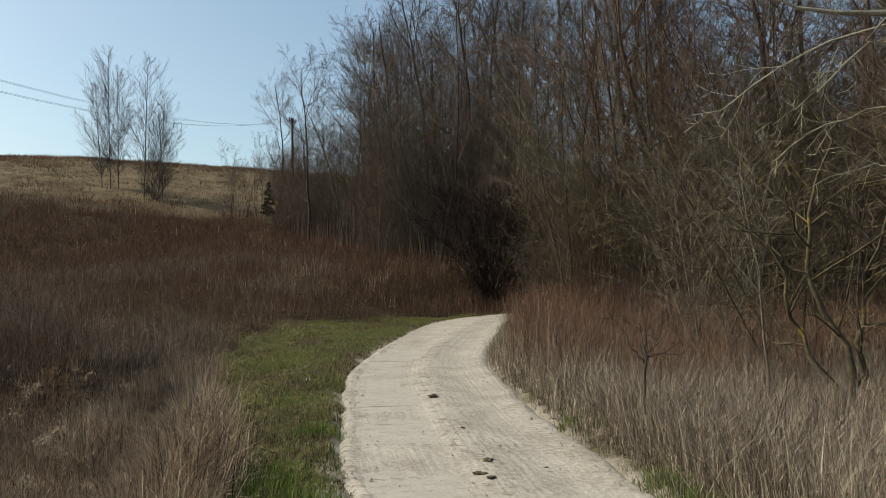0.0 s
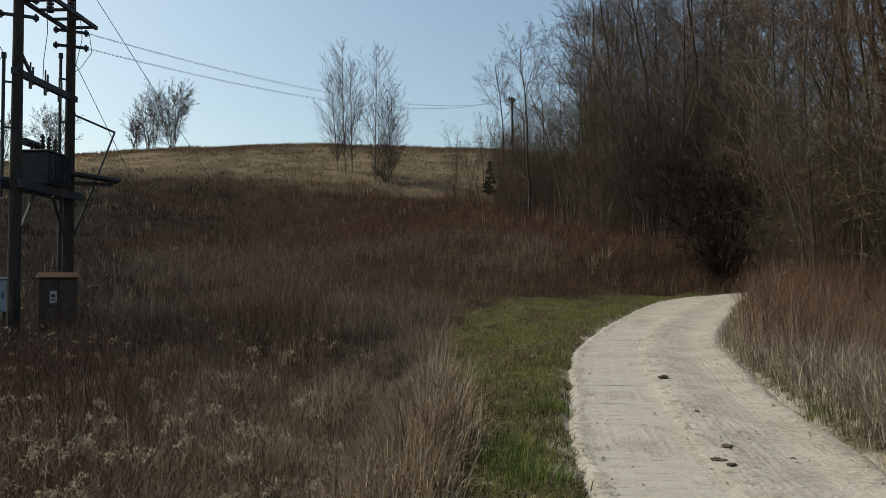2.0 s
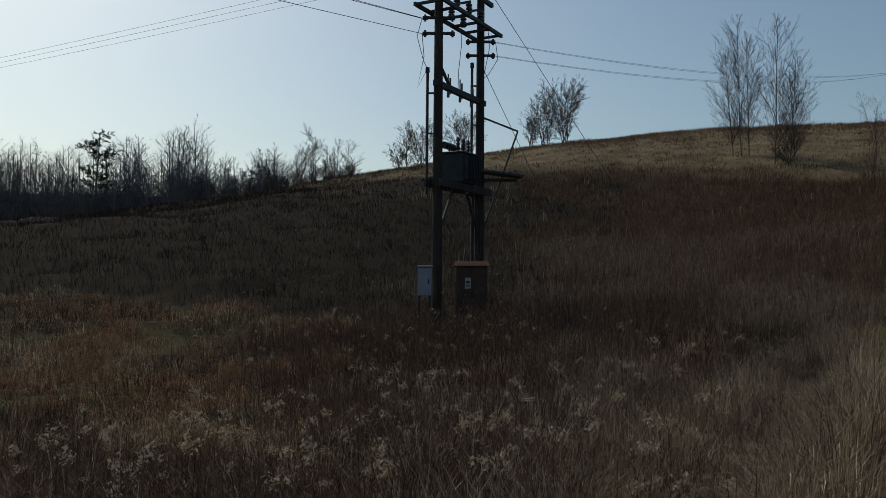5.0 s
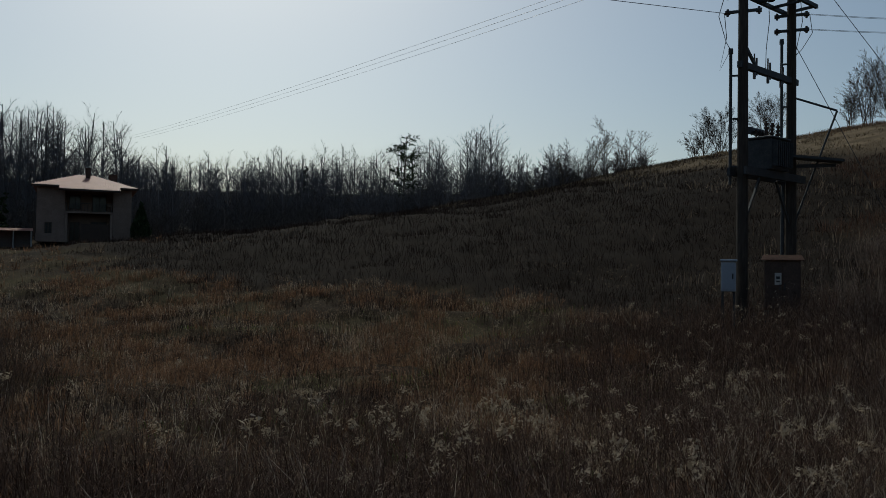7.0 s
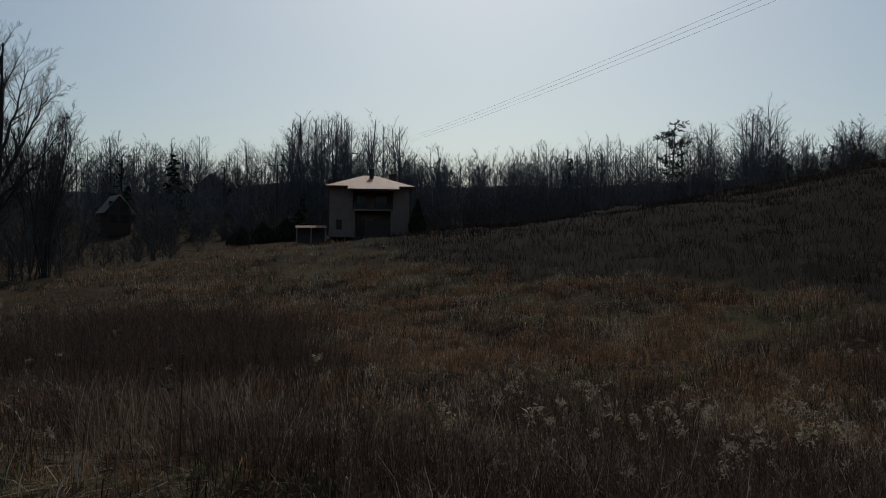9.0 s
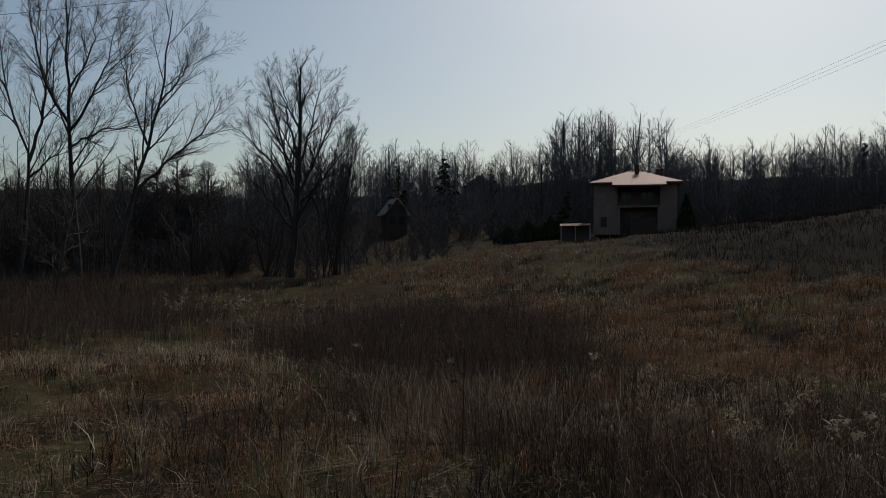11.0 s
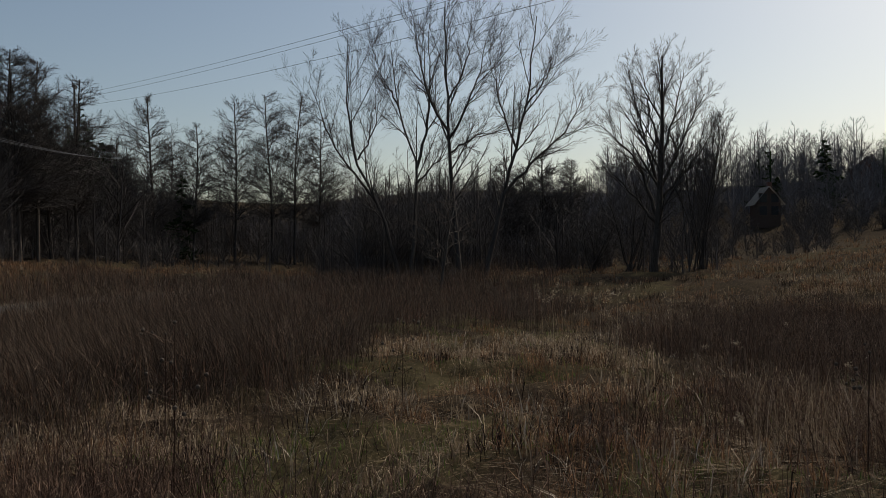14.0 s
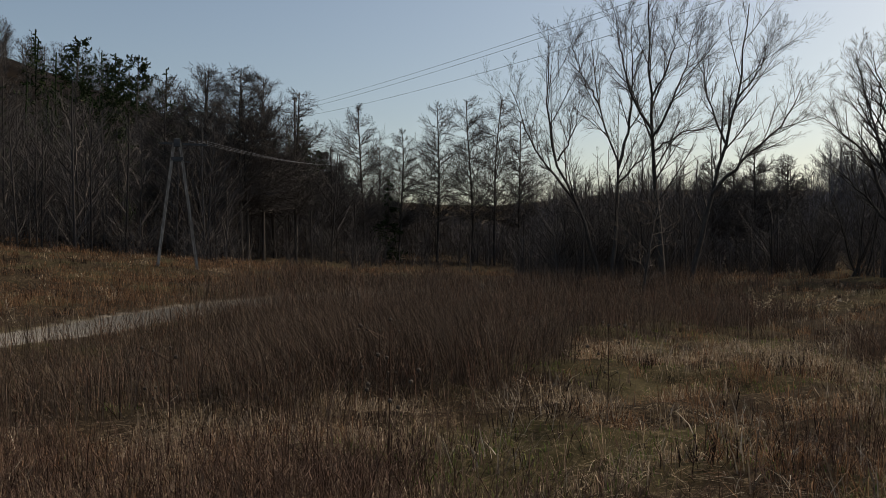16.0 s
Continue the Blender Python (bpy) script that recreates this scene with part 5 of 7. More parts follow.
    sow("reed_straw", 20000, 134, 186, 7, 40, 0.4, 1.0, 0.0028, 0.9, DIM_STRAW, "pale dead grass among the reeds", mix(reeds, clumps(2.4, 57, 0.55)), power=1.1)

    def lane_side(x, y):
        d, _ = lane(x, y)
        return (d < -HALF - 0.4) * within(bearing(x, y), 119, 157, 1.5) * (d > -9)
    sow("lane_brush", 20000, 116, 155, 18, 62, 0.9, 1.5, 0.0026, 0.4, MARSH, "tall dead stems hiding the lane beyond the bend", lane_side, power=0.8, twigs=2)
    sow("pole_meadow", 60000, 150, 186, 19, 52, 0.2, 0.5, 0.003, 0.8, RUST, "rusty low grass round the A-frame pole", mix(low, clumps(3, 106, 0.35, 0.15)), power=1.0, tuft=8, size=0.2)
    sow("far_meadow", 26000, 82, 186, 36, 112, 0.2, 0.5, 0.003, 0.6, DIM_STRAW, "pale dead grass of the far valley", mix(low, clumps(9, 37, 0.55)), power=0.9)
    sow("far_meadow_rust", 26000, 82, 186, 36, 90, 0.3, 0.7, 0.003, 0.5, RUST, "rusty dead grass of the far valley", mix(low, clumps(8, 39, 0.45)), power=0.9)
    sow("crest_brush", 70000, 4, 46, 86, 114, 0.25, 0.65, 0.0024, 0.7, BRICKY, "low brown brush along the hill crest", lambda x, y: smooth(warp(x, y)[0], 84, 96) * (1 - 0.8 * smooth(bearing(x, y), 30, 42)), power=1.0, tuft=4, size=0.4, twigs=1)
    # flattened straw
    x, y = spots(rng, 2400, 98, 109, 8.0, 10.4)
    blades("flattened_straw", x, y, 0.5 + 0.4 * rng.random(len(x)), np.full(len(x), 0.003), 1.9, STRAW, "pale straw lying flat in the meadow", rng)
    # mown verge
    m = 1700000
    k = rng.integers(0, len(CENTRE), m)
    k = k[(CENTRE[k, 1] > 3.5) & (CENTRE[k, 1] < 25)]
    u = np.where(rng.random(len(k)) < 0.8, -1, 1) * (HALF - 0.3 + 4.0 * rng.random(len(k)) ** 1.2)
    x = CENTRE[k, 0] + TANGENT[k, 1] * u + rng.normal(size=len(k)) * 0.25
    y = CENTRE[k, 1] - TANGENT[k, 0] * u + rng.normal(size=len(k)) * 0.25
    d, _ = lane(x, y)
    keep = (verge_weight(x, y, d) > 0.3) & (np.abs(d) > HALF + 0.32 * (grain(x, y, 0.3, 61) - 0.8))
    x, y = x[keep], y[keep]
    patchy = 0.7 + 0.8 * smooth(grain(x, y, 0.5, 58), 0.55, 0.8)
    dry = grain(x, y, 0.8, 59) * 0.6 + grain(x, y, 0.25, 60) * 0.4 + 0.25 * rng.normal(size=len(x))
    for nm, sel, mat, lab in (("verge_grass", dry < 0.52, VERGE, "short green grass of the mown verge"), ("verge_straw", dry >= 0.52, DIM_STRAW, "dry clippings among the verge grass")):
        blades(nm, x[sel], y[sel], (0.025 + 0.055 * rng.random(sel.sum())) * patchy[sel], 0.0046 * (0.6 + 0.8 * rng.random(sel.sum())), 0.8, mat, lab, rng, sink=0.006)
    # low thatch and green tufts along the lane's edge
    m = 22000
    k = rng.integers(0, len(CENTRE), m)
    k = k[(CENTRE[k, 1] > 2.5) & (CENTRE[k, 1] < 22)]
    u = HALF - 0.04 + 0.8 * rng.random(len(k))
    bx, by = CENTRE[k, 0] + TANGENT[k, 1] * u, CENTRE[k, 1] - TANGENT[k, 0] * u
    bx, by = np.repeat(bx, 12), np.repeat(by, 12)
    ox, oy = rng.normal(size=len(bx)) * 0.06, rng.normal(size=len(bx)) * 0.06
    blades("edge_thatch", bx + ox, by + oy, (0.07 + 0.24 * rng.random(len(bx))) * (0.5 + 0.9 * grain(bx, by, 0.8, 87)), 0.0022 * (0.6 + 0.8 * rng.random(len(bx))), 0.95, THATCH, "matted dry grass at the lane's edge", rng, sink=0.015, out=np.arctan2(oy, ox), droop=0.7)
    gx, gy = zip(*[polar(a, d) for a, d in ((-16.8, 5.5), (-15.2, 6.0), (-19.5, 5.2), (13.2, 5.9), (12.4, 6.3), (10.6, 5.5), (9.5, 7.8), (-9.2, 8.0))])
    gx, gy = np.repeat(gx, 420), np.repeat(gy, 420)
    ox, oy = rng.normal(size=len(gx)) * 0.15, rng.normal(size=len(gx)) * 0.15
    blades("green_tufts", gx + ox, gy + oy, 0.07 + 0.11 * rng.random(len(gx)), 0.003 * (0.6 + 0.8 * rng.random(len(gx))), 0.6, GREEN, "fresh green grass tufts beside the lane", rng, sink=0.01, out=np.arctan2(oy, ox), droop=0.3)
    # pale seed heads over the slope
    x, y = spots(rng, 9000, -5, 60, 14, 55, 0.9)
    keep = off_lane(x, y) & (wood_floor(x, y) < 0.5) & (smooth(grain(x, y, 3, 88), 0.35, 0.7) > rng.random(len(x)))
    x, y = x[keep], y[keep]
    far = np.maximum(1, np.hypot(x, y) / 22)
    tips = np.stack([x, y, land(x, y) + 0.65 + 0.4 * rng.random(len(x))], -1)
    plumes("slope_heads", tips, 0.075, FLUFF, "small pale seed heads over the brown slope", rng, count=5, droop=0.4, fat=0.16)
    # stems with fluffy heads
    x, y = spots(rng, 3600, 20, 112, 5.5, 17, 1.0)
    keep = off_lane(x, y) & ((0.12 + 0.6 * smooth(grain(x, y, 1.2, 41), 0.4, 0.7)) * np.where(bearing(x, y) < 62, 1.0, 0.16 * (np.hypot(x, y) < 11)) > rng.random(len(x)))
    x, y = x[keep], y[keep]
    _, tips = blades("goldenrod_stems", x, y, 0.7 + 0.4 * rng.random(len(x)), np.full(len(x), 0.0026), 0.3, BROWN, "thin brown stems of dried goldenrod", rng, twigs=8)
    some = rng.random(len(tips)) < 0.3
    plumes("goldenrod_heads", tips[some], 0.16, FLUFF, "pale fluffy seed heads of dried goldenrod", rng, count=40, droop=0.8, fat=0.09)
    x, y = spots(rng, 120, 24, 84, 4.8, 8.5, 1.0)
    keep = off_lane(x, y)
    x, y = x[keep], y[keep]
    _, tips = blades("goldenrod_front_stems", x, y, 0.6 + 0.35 * rng.random(len(x)), np.full(len(x), 0.0024), 0.3, BROWN, "stems of dried goldenrod in the near meadow", rng, twigs=8)
    plumes("goldenrod_front_heads", tips, 0.17, FLUFF, "pale cottony plumes of dried goldenrod", rng, count=60, droop=0.8, fat=0.11)
    x, y = spots(rng, 44, 112.5, 122.5, 14.5, 18.5)
    _, tips = blades("reed_grass_stems", x, y, 1.0 + 0.35 * rng.random(len(x)), np.full(len(x), 0.003), 0.2, STRAW, "straw stems of wood small-reed", rng)
    plumes("reed_grass_heads", tips, 0.26, FLUFF, "slim pale seed spikes of reed grass", rng, count=20, droop=0.15, fat=0.07)
    # undergrowth of the wood
    x, y = spots(rng, 30000, -40, 12, 17, 75, 1.0)
    keep = (wood_floor(x, y) > 0.5) & (np.abs(lane(x, y)[0]) > 2)
    x, y = x[keep], y[keep]
    blades("undergrowth", x, y, (0.5 + 2.4 * rng.random(len(x))) * (0.4 + grain(x, y, 4, 84)), 0.004 + 0.004 * rng.random(len(x)), 0.2, TWIG_WARM, "dense bare brambles and twigs in the wood", rng, category="undergrowth")


meadow()


# ---- transformer station on two poles ----
def insulator(bm, base, up, length=0.22, r=0.05):
    base, up = Vector(base), Vector(up).normalized()
    for k in range(4):
        a = base + up * length * k / 4
        rod(bm, a, a + up * length * 0.12, r, r, 8)
        rod(bm, a + up * length * 0.12, a + up * length / 4, r * 0.55, r * 0.55, 6)


def world_frame(az, d, z=None):
    x, y = polar(az, d)
    return pose(x, y, ground_z(x, y) if z is None else z, 0, 0, az)


def build_station():
    m = world_frame(43.07, 20.0)
    inv = m.inverted()

    def at(az, d, z):
        x, y = polar(az, d)
        return inv @ Vector((x, y, z))
    st = empty("transformer_station", m, "dark pole-mounted transformer station standing in dry brush", "power station")
    p1, p2 = at(44.62, 19.0, 0), at(41.52, 21.0, 0)
    z0 = -m.translation.z
    across = (p2 - p1).normalized()
    side = Vector((0, 0, 1)).cross(across)

    def q(p, z):
        return Vector((p.x, p.y, z0 + z))
    gz = m.translation.z - 0.4
    for p in (p1, p2):
        bm = bmesh.new()
        rod(bm, q(p, gz), q(p, 5.0), 0.135, 0.115, 14)
        rod(bm, q(p, 5.0), q(p, 10.0), 0.115, 0.095, 14)
        part("pole", bm, WOOD_POLE, st, "tarred wooden pole")
    # platform and transformer
    bm = bmesh.new()
    for s in (-0.2, 0.2):
        beam(bm, q(p1, 3.95) - across * 0.25 + side * s, q(p2, 3.95) + across * 0.25 + side * s, 0.07, 0.18)
    part("platform", bm, STEEL, st)
    mid = (p1 + p2) / 2
    bm = bmesh.new()
    mm = Matrix.Translation(q(mid, 4.05)) @ Matrix.Rotation(math.atan2(across.y, across.x), 4, 'Z')
    box(bm, -0.42, 0.42, -0.3, 0.3, 0, 0.72, 0.02)
    box(bm, -0.45, 0.45, -0.33, 0.33, 0.72, 0.77, 0.01)
    bm.transform(mm)
    tank = part("tank", bm, STEEL, st, "dark steel transformer tank")
    for k in range(9):
        bm = bmesh.new()
        xx = -0.36 + 0.09 * k
        box(bm, xx - 0.012, xx + 0.012, -0.42, -0.3, 0.08, 0.66)
        bm.transform(mm)
        part("cooling_fin", bm, STEEL, tank)
        bm = bmesh.new()
        box(bm, xx - 0.012, xx + 0.012, 0.3, 0.42, 0.08, 0.66)
        bm.transform(mm)
        part("cooling_fin", bm, STEEL, tank)
    for k, (xx, yy, ln) in enumerate([(-0.28, -0.1, 0.36), (0.0, -0.1, 0.36), (0.28, -0.1, 0.36), (-0.24, 0.16, 0.2), (-0.08, 0.16, 0.2), (0.08, 0.16, 0.2), (0.24, 0.16, 0.2)]):
        bm = bmesh.new()
        insulator(bm, (xx, yy, 0.77), (0, 0, 1), ln, 0.055 if ln > 0.3 else 0.04)
        bm.transform(mm)
        part("bushing", bm, PORCELAIN, tank)
    bm = bmesh.new()
    rod(bm, (-0.3, 0.0, 0.92), (0.3, 0.0, 0.92), 0.09, 0.09, 10)
    bm.transform(mm @ Matrix.Translation((0.0, 0.3, 0.05)))
    part("oil_vessel", bm, STEEL, tank)
    # braces
    for p, s in ((p1, 1), (p2, -1)):
        bm = bmesh.new()
        beam(bm, q(p, 2.7), q(p + across * s * 0.75, 3.86), 0.05, 0.05)
        part("brace", bm, STEEL, st)
    # fuse beam
    bm = bmesh.new()
    beam(bm, q(p1, 6.35) - across * 0.15, q(p2, 6.35) + across * 0.25, 0.12, 0.14)
    part("fuse_beam", bm, STEEL, st)
    bm = bmesh.new()
    beam(bm, q(p1, 6.8) + across * 0.1, q(p1 + across * 0.55, 6.43), 0.05, 0.07)
    beam(bm, q(p1, 5.5) + across * 0.12, q(p1, 7.05) + across * 0.12, 0.06, 0.06)
    part("beam_brace", bm, STEEL, st)
    for k in range(3):
        c = q(p1 + across * (0.5 + 0.62 * k), 6.42)
        bm = bmesh.new()
        rod(bm, c, c + Vector((0, 0, 0.28)), 0.018)
        rod(bm, c - Vector((0, 0, 0.3)), c, 0.035)
        rod(bm, c + across * 0.1 - Vector((0, 0, 0.2)), c + across * 0.1 + Vector((0, 0, 0.2)), 0.025)
        part("fuse", bm, PORCELAIN, st)
    # switch frame at the head
    bm = bmesh.new()
    for s in (-0.38, 0.38):
        beam(bm, q(p1, 8.2) - across * 0.5 + side * s, q(p2, 8.2) + across * 0.5 + side * s, 0.07, 0.09)
    for k in range(6):
        a = q(p1, 8.2) + across * (-0.45 + 0.63 * k)
        beam(bm, a - side * 0.38, a + side * 0.38, 0.06, 0.06)
    part("switch_frame", bm, STEEL, st)
    for k in range(3):
        for s in (-0.25, 0.25):
            c = q(p1 + across * (0.45 + 0.65 * k), 8.26) + side * s
            bm = bmesh.new()
            insulator(bm, c, (0, 0, 1), 0.36, 0.085)
            part("switch_insulator", bm, PORCELAIN, st)
        bm = bmesh.new()
        c = q(p1 + across * (0.45 + 0.65 * k), 8.64)
        beam(bm, c - side * 0.3, c + side * 0.3, 0.04, 0.05)
        part("switch_blade", bm, STEEL, st)
    bm = bmesh.new()
    beam(bm, q(p1, 9.15) - across * 0.7, q(p2, 9.15) + across * 0.7, 0.09, 0.11)
    part("head_beam", bm, STEEL, st)
    # cross arms with insulators
    view = Vector((1, 0, 0))
    for p, zs in ((p1, (7.94, 7.56)), (p2, (7.96, 7.59))):
        for z in zs:
            bm = bmesh.new()
            beam(bm, q(p, z) - view * 0.34 - side * 0.05, q(p, z) + view * 0.34 - side * 0.05, 0.06, 0.06)
            part("cross_arm", bm, STEEL, st)
            for s in (-0.33, 0.33):
                bm = bmesh.new()
                c = q(p, z) + view * s
                rod(bm, c - view * 0.06, c + view * 0.06, 0.05, 0.05, 10)
                rod(bm, c - Vector((0, 0, 0.08)), c + Vector((0, 0, 0.08)), 0.03, 0.03, 8)
                part("insulator", bm, PORCELAIN, st)
    # riser pipes
    for p, off, za, zb in ((p1, -0.26, 3.67, 6.62), (p2, -0.22, 4.2, 7.28)):
        bm = bmesh.new()
        rod(bm, q(p, za) + view * off, q(p, zb) + view * off, 0.035, 0.035, 8)
        rod(bm, q(p, zb) + view * off, q(p, zb + 0.12) + view * off, 0.055, 0.05, 8)
        for z in (za + 0.4, (za + zb) / 2, zb - 0.5):
            beam(bm, q(p, z) + view * off, q(p, z), 0.04, 0.04)
        part("cable_pipe", bm, STEEL, st)
    bm = bmesh.new()
    rod(bm, q(p2, 1.9) - view * 0.2, q(p2, 3.9) - view * 0.18, 0.045, 0.045, 8)
    part("cable_pipe", bm, STEEL, st)
    # service bracket
    bm = bmesh.new()
    e = q(p2, 5.58) + view * 1.0
    rod(bm, q(p2, 5.97), e, 0.025, 0.025, 6)
    rod(bm, e, q(p2, 2.83) + view * 0.05, 0.025, 0.025, 6)
    part("bracket", bm, STEEL, st)
    bm = bmesh.new()
    beam(bm, q(p2, 4.5) - across * 0.2, q(p2, 4.36) + view * 1.02 - side * 0.1, 0.45, 0.06)
    beam(bm, q(p2, 4.28), q(p2, 4.28) + view * 0.98, 0.06, 0.08)
    part("service_step", bm, STEEL, st)
    # jumper wires
    cu = bpy.data.curves.new("jumper", 'CURVE')
    cu.dimensions, cu.bevel_depth = '3D', 0.008
    runs = [[q(p1, 7.94) - view * 0.4, q(p1, 7.5) - view * 0.52, q(p1, 6.9) - view * 0.36, q(p1, 6.7) - view * 0.26],
            [q(p1, 7.56) - view * 0.4, q(p1, 7.0) - view * 0.35, q(p1, 6.25) - view * 0.5, q(p1, 6.72) - view * 0.26],
            [q(p2, 7.96) + view * 0.4, q(p2, 7.5) + view * 0.46, q(p2, 7.1) + view * 0.22, q(p2, 6.9)],
            [q(p2, 8.3) + view * 0.2, q(p2, 7.8) + view * 0.24, q(p2, 7.1) + view * 0.1, q(p2, 6.5)],
            [q(mid, 8.2), q(mid + across * 0.05, 7.6), q(mid - across * 0.1, 6.9), q(mid - across * 0.12, 6.45)]]
    for r in runs:
        sp = cu.splines.new('POLY')
        sp.points.add(len(r) - 1)
        for i, c in enumerate(r):
            sp.points[i].co = (*c, 1)
    w = new("jumper_wires", cu)
    w.parent = st
    cu.materials.append(WIRE)
    return m


build_station()


def cabinet_grey():
    m = world_frame(45.5, 18.6)
    ob = empty("meter_cabinet", m, "pale grey metal meter cabinet in tall brush", "cabinet")
    g = m.translation.z
    bm = bmesh.new()
    box(bm, -0.155, 0.155, -0.16, 0.16, 1.28 - g, 1.93 - g, 0.012)
    part("body", bm, GREY_BOX, ob)
    bm = bmesh.new()
    box(bm, -0.18, 0.18, -0.2, 0.2, 1.932 - g, 1.98 - g, 0.01)
    part("lid", bm, GREY_BOX, ob)
    bm = bmesh.new()
    box(bm, -0.13, 0.13, -0.175, -0.162, 1.32 - g, 1.88 - g, 0.004)
    part("door", bm, GREY_BOX, ob)
    bm = bmesh.new()
    beam(bm, (-0.12, 0, -0.3), (-0.12, 0, 1.279 - g), 0.05, 0.05)
    beam(bm, (0.12, 0, -0.3), (0.12, 0, 1.279 - g), 0.05, 0.05)
    part("stand", bm, STEEL, ob)
    bm = bmesh.new()
    box(bm, 0.07, 0.1, -0.195, -0.176, 1.55 - g, 1.67 - g, 0.004)
    part("handle", bm, STEEL, ob)


def cabinet_rusty():
    m = world_frame(42.1, 19.6)
    ob = empty("switch_cabinet", m, "dark metal switch cabinet with a rusty sheet roof", "cabinet")
    g = m.translation.z
    top = 1.98 - g
    bm = bmesh.new()
    box(bm, -0.38, 0.38, -0.25, 0.25, 0.3, top, 0.015)
    part("body", bm, CABINET, ob)
    bm = bmesh.new()
    for s in (-1, 1):
        v = [bm.verts.new(c) for c in ((-0.40, 0, top + 0.13), (0.40, 0, top + 0.13), (0.45, s * 0.34, top + 0.01), (-0.45, s * 0.34, top + 0.01))]
        bm.faces.new(v)
    bmesh.ops.solidify(bm, geom=bm.faces[:], thickness=0.015)
    part("roof", bm, RUSTY, ob, "rusty red sheet roof")
    for s in (-1, 1):
        bm = bmesh.new()
        box(bm, min(s * 0.01, s * 0.35), max(s * 0.01, s * 0.35), -0.268, -0.252, 0.36, top - 0.05, 0.004)
        d = part("door", bm, CABINET, ob)
        bm = bmesh.new()
        box(bm, min(s * 0.04, s * 0.06), max(s * 0.04, s * 0.06), -0.29, -0.27, 0.75, 0.9)
        part("handle", bm, STEEL, d)
    bm = bmesh.new()
    box(bm, -0.16, -0.02, -0.284, -0.272, top - 0.55, top - 0.28)
    part("warning_sign", bm, SIGN, ob, "small weathered white warning plate")
    bm = bmesh.new()
    box(bm, -0.13, -0.05, -0.288, -0.286, top - 0.42, top - 0.36)
    part("sign_bar", bm, STEEL, ob)
    bm = bmesh.new()
    box(bm, -0.13, -0.05, -0.288, -0.286, top - 0.49, top - 0.46)
    part("sign_bar", bm, STEEL, ob)
    for x in (-0.33, 0.33):
        bm = bmesh.new()
        rod(bm, (x, 0, -0.3), (x, 0, 0.32), 0.05, 0.05, 8)
        part("leg", bm, STEEL, ob)


cabinet_grey()
cabinet_rusty()


# ---- poles and wires ----
def wires(name, ends, sag, r, label):
    for a, b in ends:
        cu = bpy.data.curves.new(name, 'CURVE')
        cu.dimensions, cu.bevel_depth, cu.bevel_resolution = '3D', r, 1
        a, b = Vector(a), Vector(b)
        sp = cu.splines.new('POLY')
        n = 25
        sp.points.add(n - 1)
        for i in range(n):
            t = i / (n - 1)
            c = a.lerp(b, t) - Vector((0, 0, sag * 4 * t * (1 - t)))
            sp.points[i].co = (*c, 1)
        cu.materials.append(WIRE)
        tagged(new(name, cu), label, "wire", "overhead wires")


def spot(az, d, z):
    x, y = polar(az, d)
    return Vector((x, y, z))


def line_pole(az, d, top, label, arm=1.6, twist=0.0):
    m = world_frame(az, d)
    ob = empty("utility_pole", m, label, "utility pole")
    h = top - m.translation.z
    bm = bmesh.new()
    rod(bm, (0, 0, -0.4), (0, 0, h), 0.11, 0.075, 10)
    part("pole", bm, WOOD_POLE, ob)
    bm = bmesh.new()
    c, s = math.cos(radians(twist)), math.sin(radians(twist))
    beam(bm, (-arm / 2 * c, -arm / 2 * s, h - 0.25), (arm / 2 * c, arm / 2 * s, h - 0.25), 0.1, 0.1)
    part("cross_arm", bm, WOOD_POLE, ob)
    for t in (-0.9, -0.3, 0.3, 0.9):
        bm = bmesh.new()
        insulator(bm, (t * arm / 2 * c, t * arm / 2 * s, h - 0.19), (0, 0, 1), 0.2, 0.05)
        part("insulator", bm, PORCELAIN, ob)
    return m, h


line_pole(11.0, 60, 16.1, "dark wooden power pole among trees at the wood edge", 0.9, 60)
line_pole(95.2, 125, 15.8, "wooden power pole before distant trees", 2.4)
line_pole(90.0, 150, 21.2, "distant power pole behind trees", 2.4)
line_pole(152.5, 72, 15.4, "power pole hidden among alders", 1.0, 70)


def a_frame():
    m = world_frame(160.4, 42)
    ob = empty("a_frame_pole", m, "weathered grey A-frame power pole in rusty grass", "utility pole")
    h = 1.7 + 42 * math.tan(radians(7.5)) - m.translation.z
    for s in (-1, 1):
        bm = bmesh.new()
        a, b = Vector((s * 0.98, 0, -0.4)), Vector((s * 0.14, 0, h - 0.1))
        beam(bm, a, b, 0.2, 0.14)
        part("leg", bm, GREY_WOOD, ob, "weathered grey leg")
    bm = bmesh.new()
    box(bm, -0.28, 0.28, -0.12, 0.12, h - 0.95, h - 0.8, 0.01)
    box(bm, -0.34, 0.34, -0.1, 0.1, h - 1.02, h - 0.96)
    part("spacer", bm, STEEL, ob)
    bm = bmesh.new()
    beam(bm, (-0.85, 0.08, h - 0.12), (1.45, -0.08, h - 0.16), 0.1, 0.1)
    part("cross_arm", bm, STEEL, ob)
    bm = bmesh.new()
    box(bm, -0.16, 0.16, -0.14, 0.14, h - 0.3, h + 0.12, 0.02)
    part("cap", bm, STEEL, ob)
    for x in (-0.8, -0.45, 0.5, 0.95, 1.4):
        bm = bmesh.new()
        insulator(bm, (x, 0, h - 0.08), (0, 0, 1), 0.18, 0.05)
        part("insulator", bm, PORCELAIN, ob)
    bm = bmesh.new()
    beam(bm, (0.1, 0, h - 1.0), (0.62, 0, h - 1.03), 0.06, 0.06)
    part("lower_arm", bm, STEEL, ob)
    return m, h


AF, AF_H = a_frame()
S1, S2 = spot(44.62, 19, 0), spot(41.52, 21, 0)
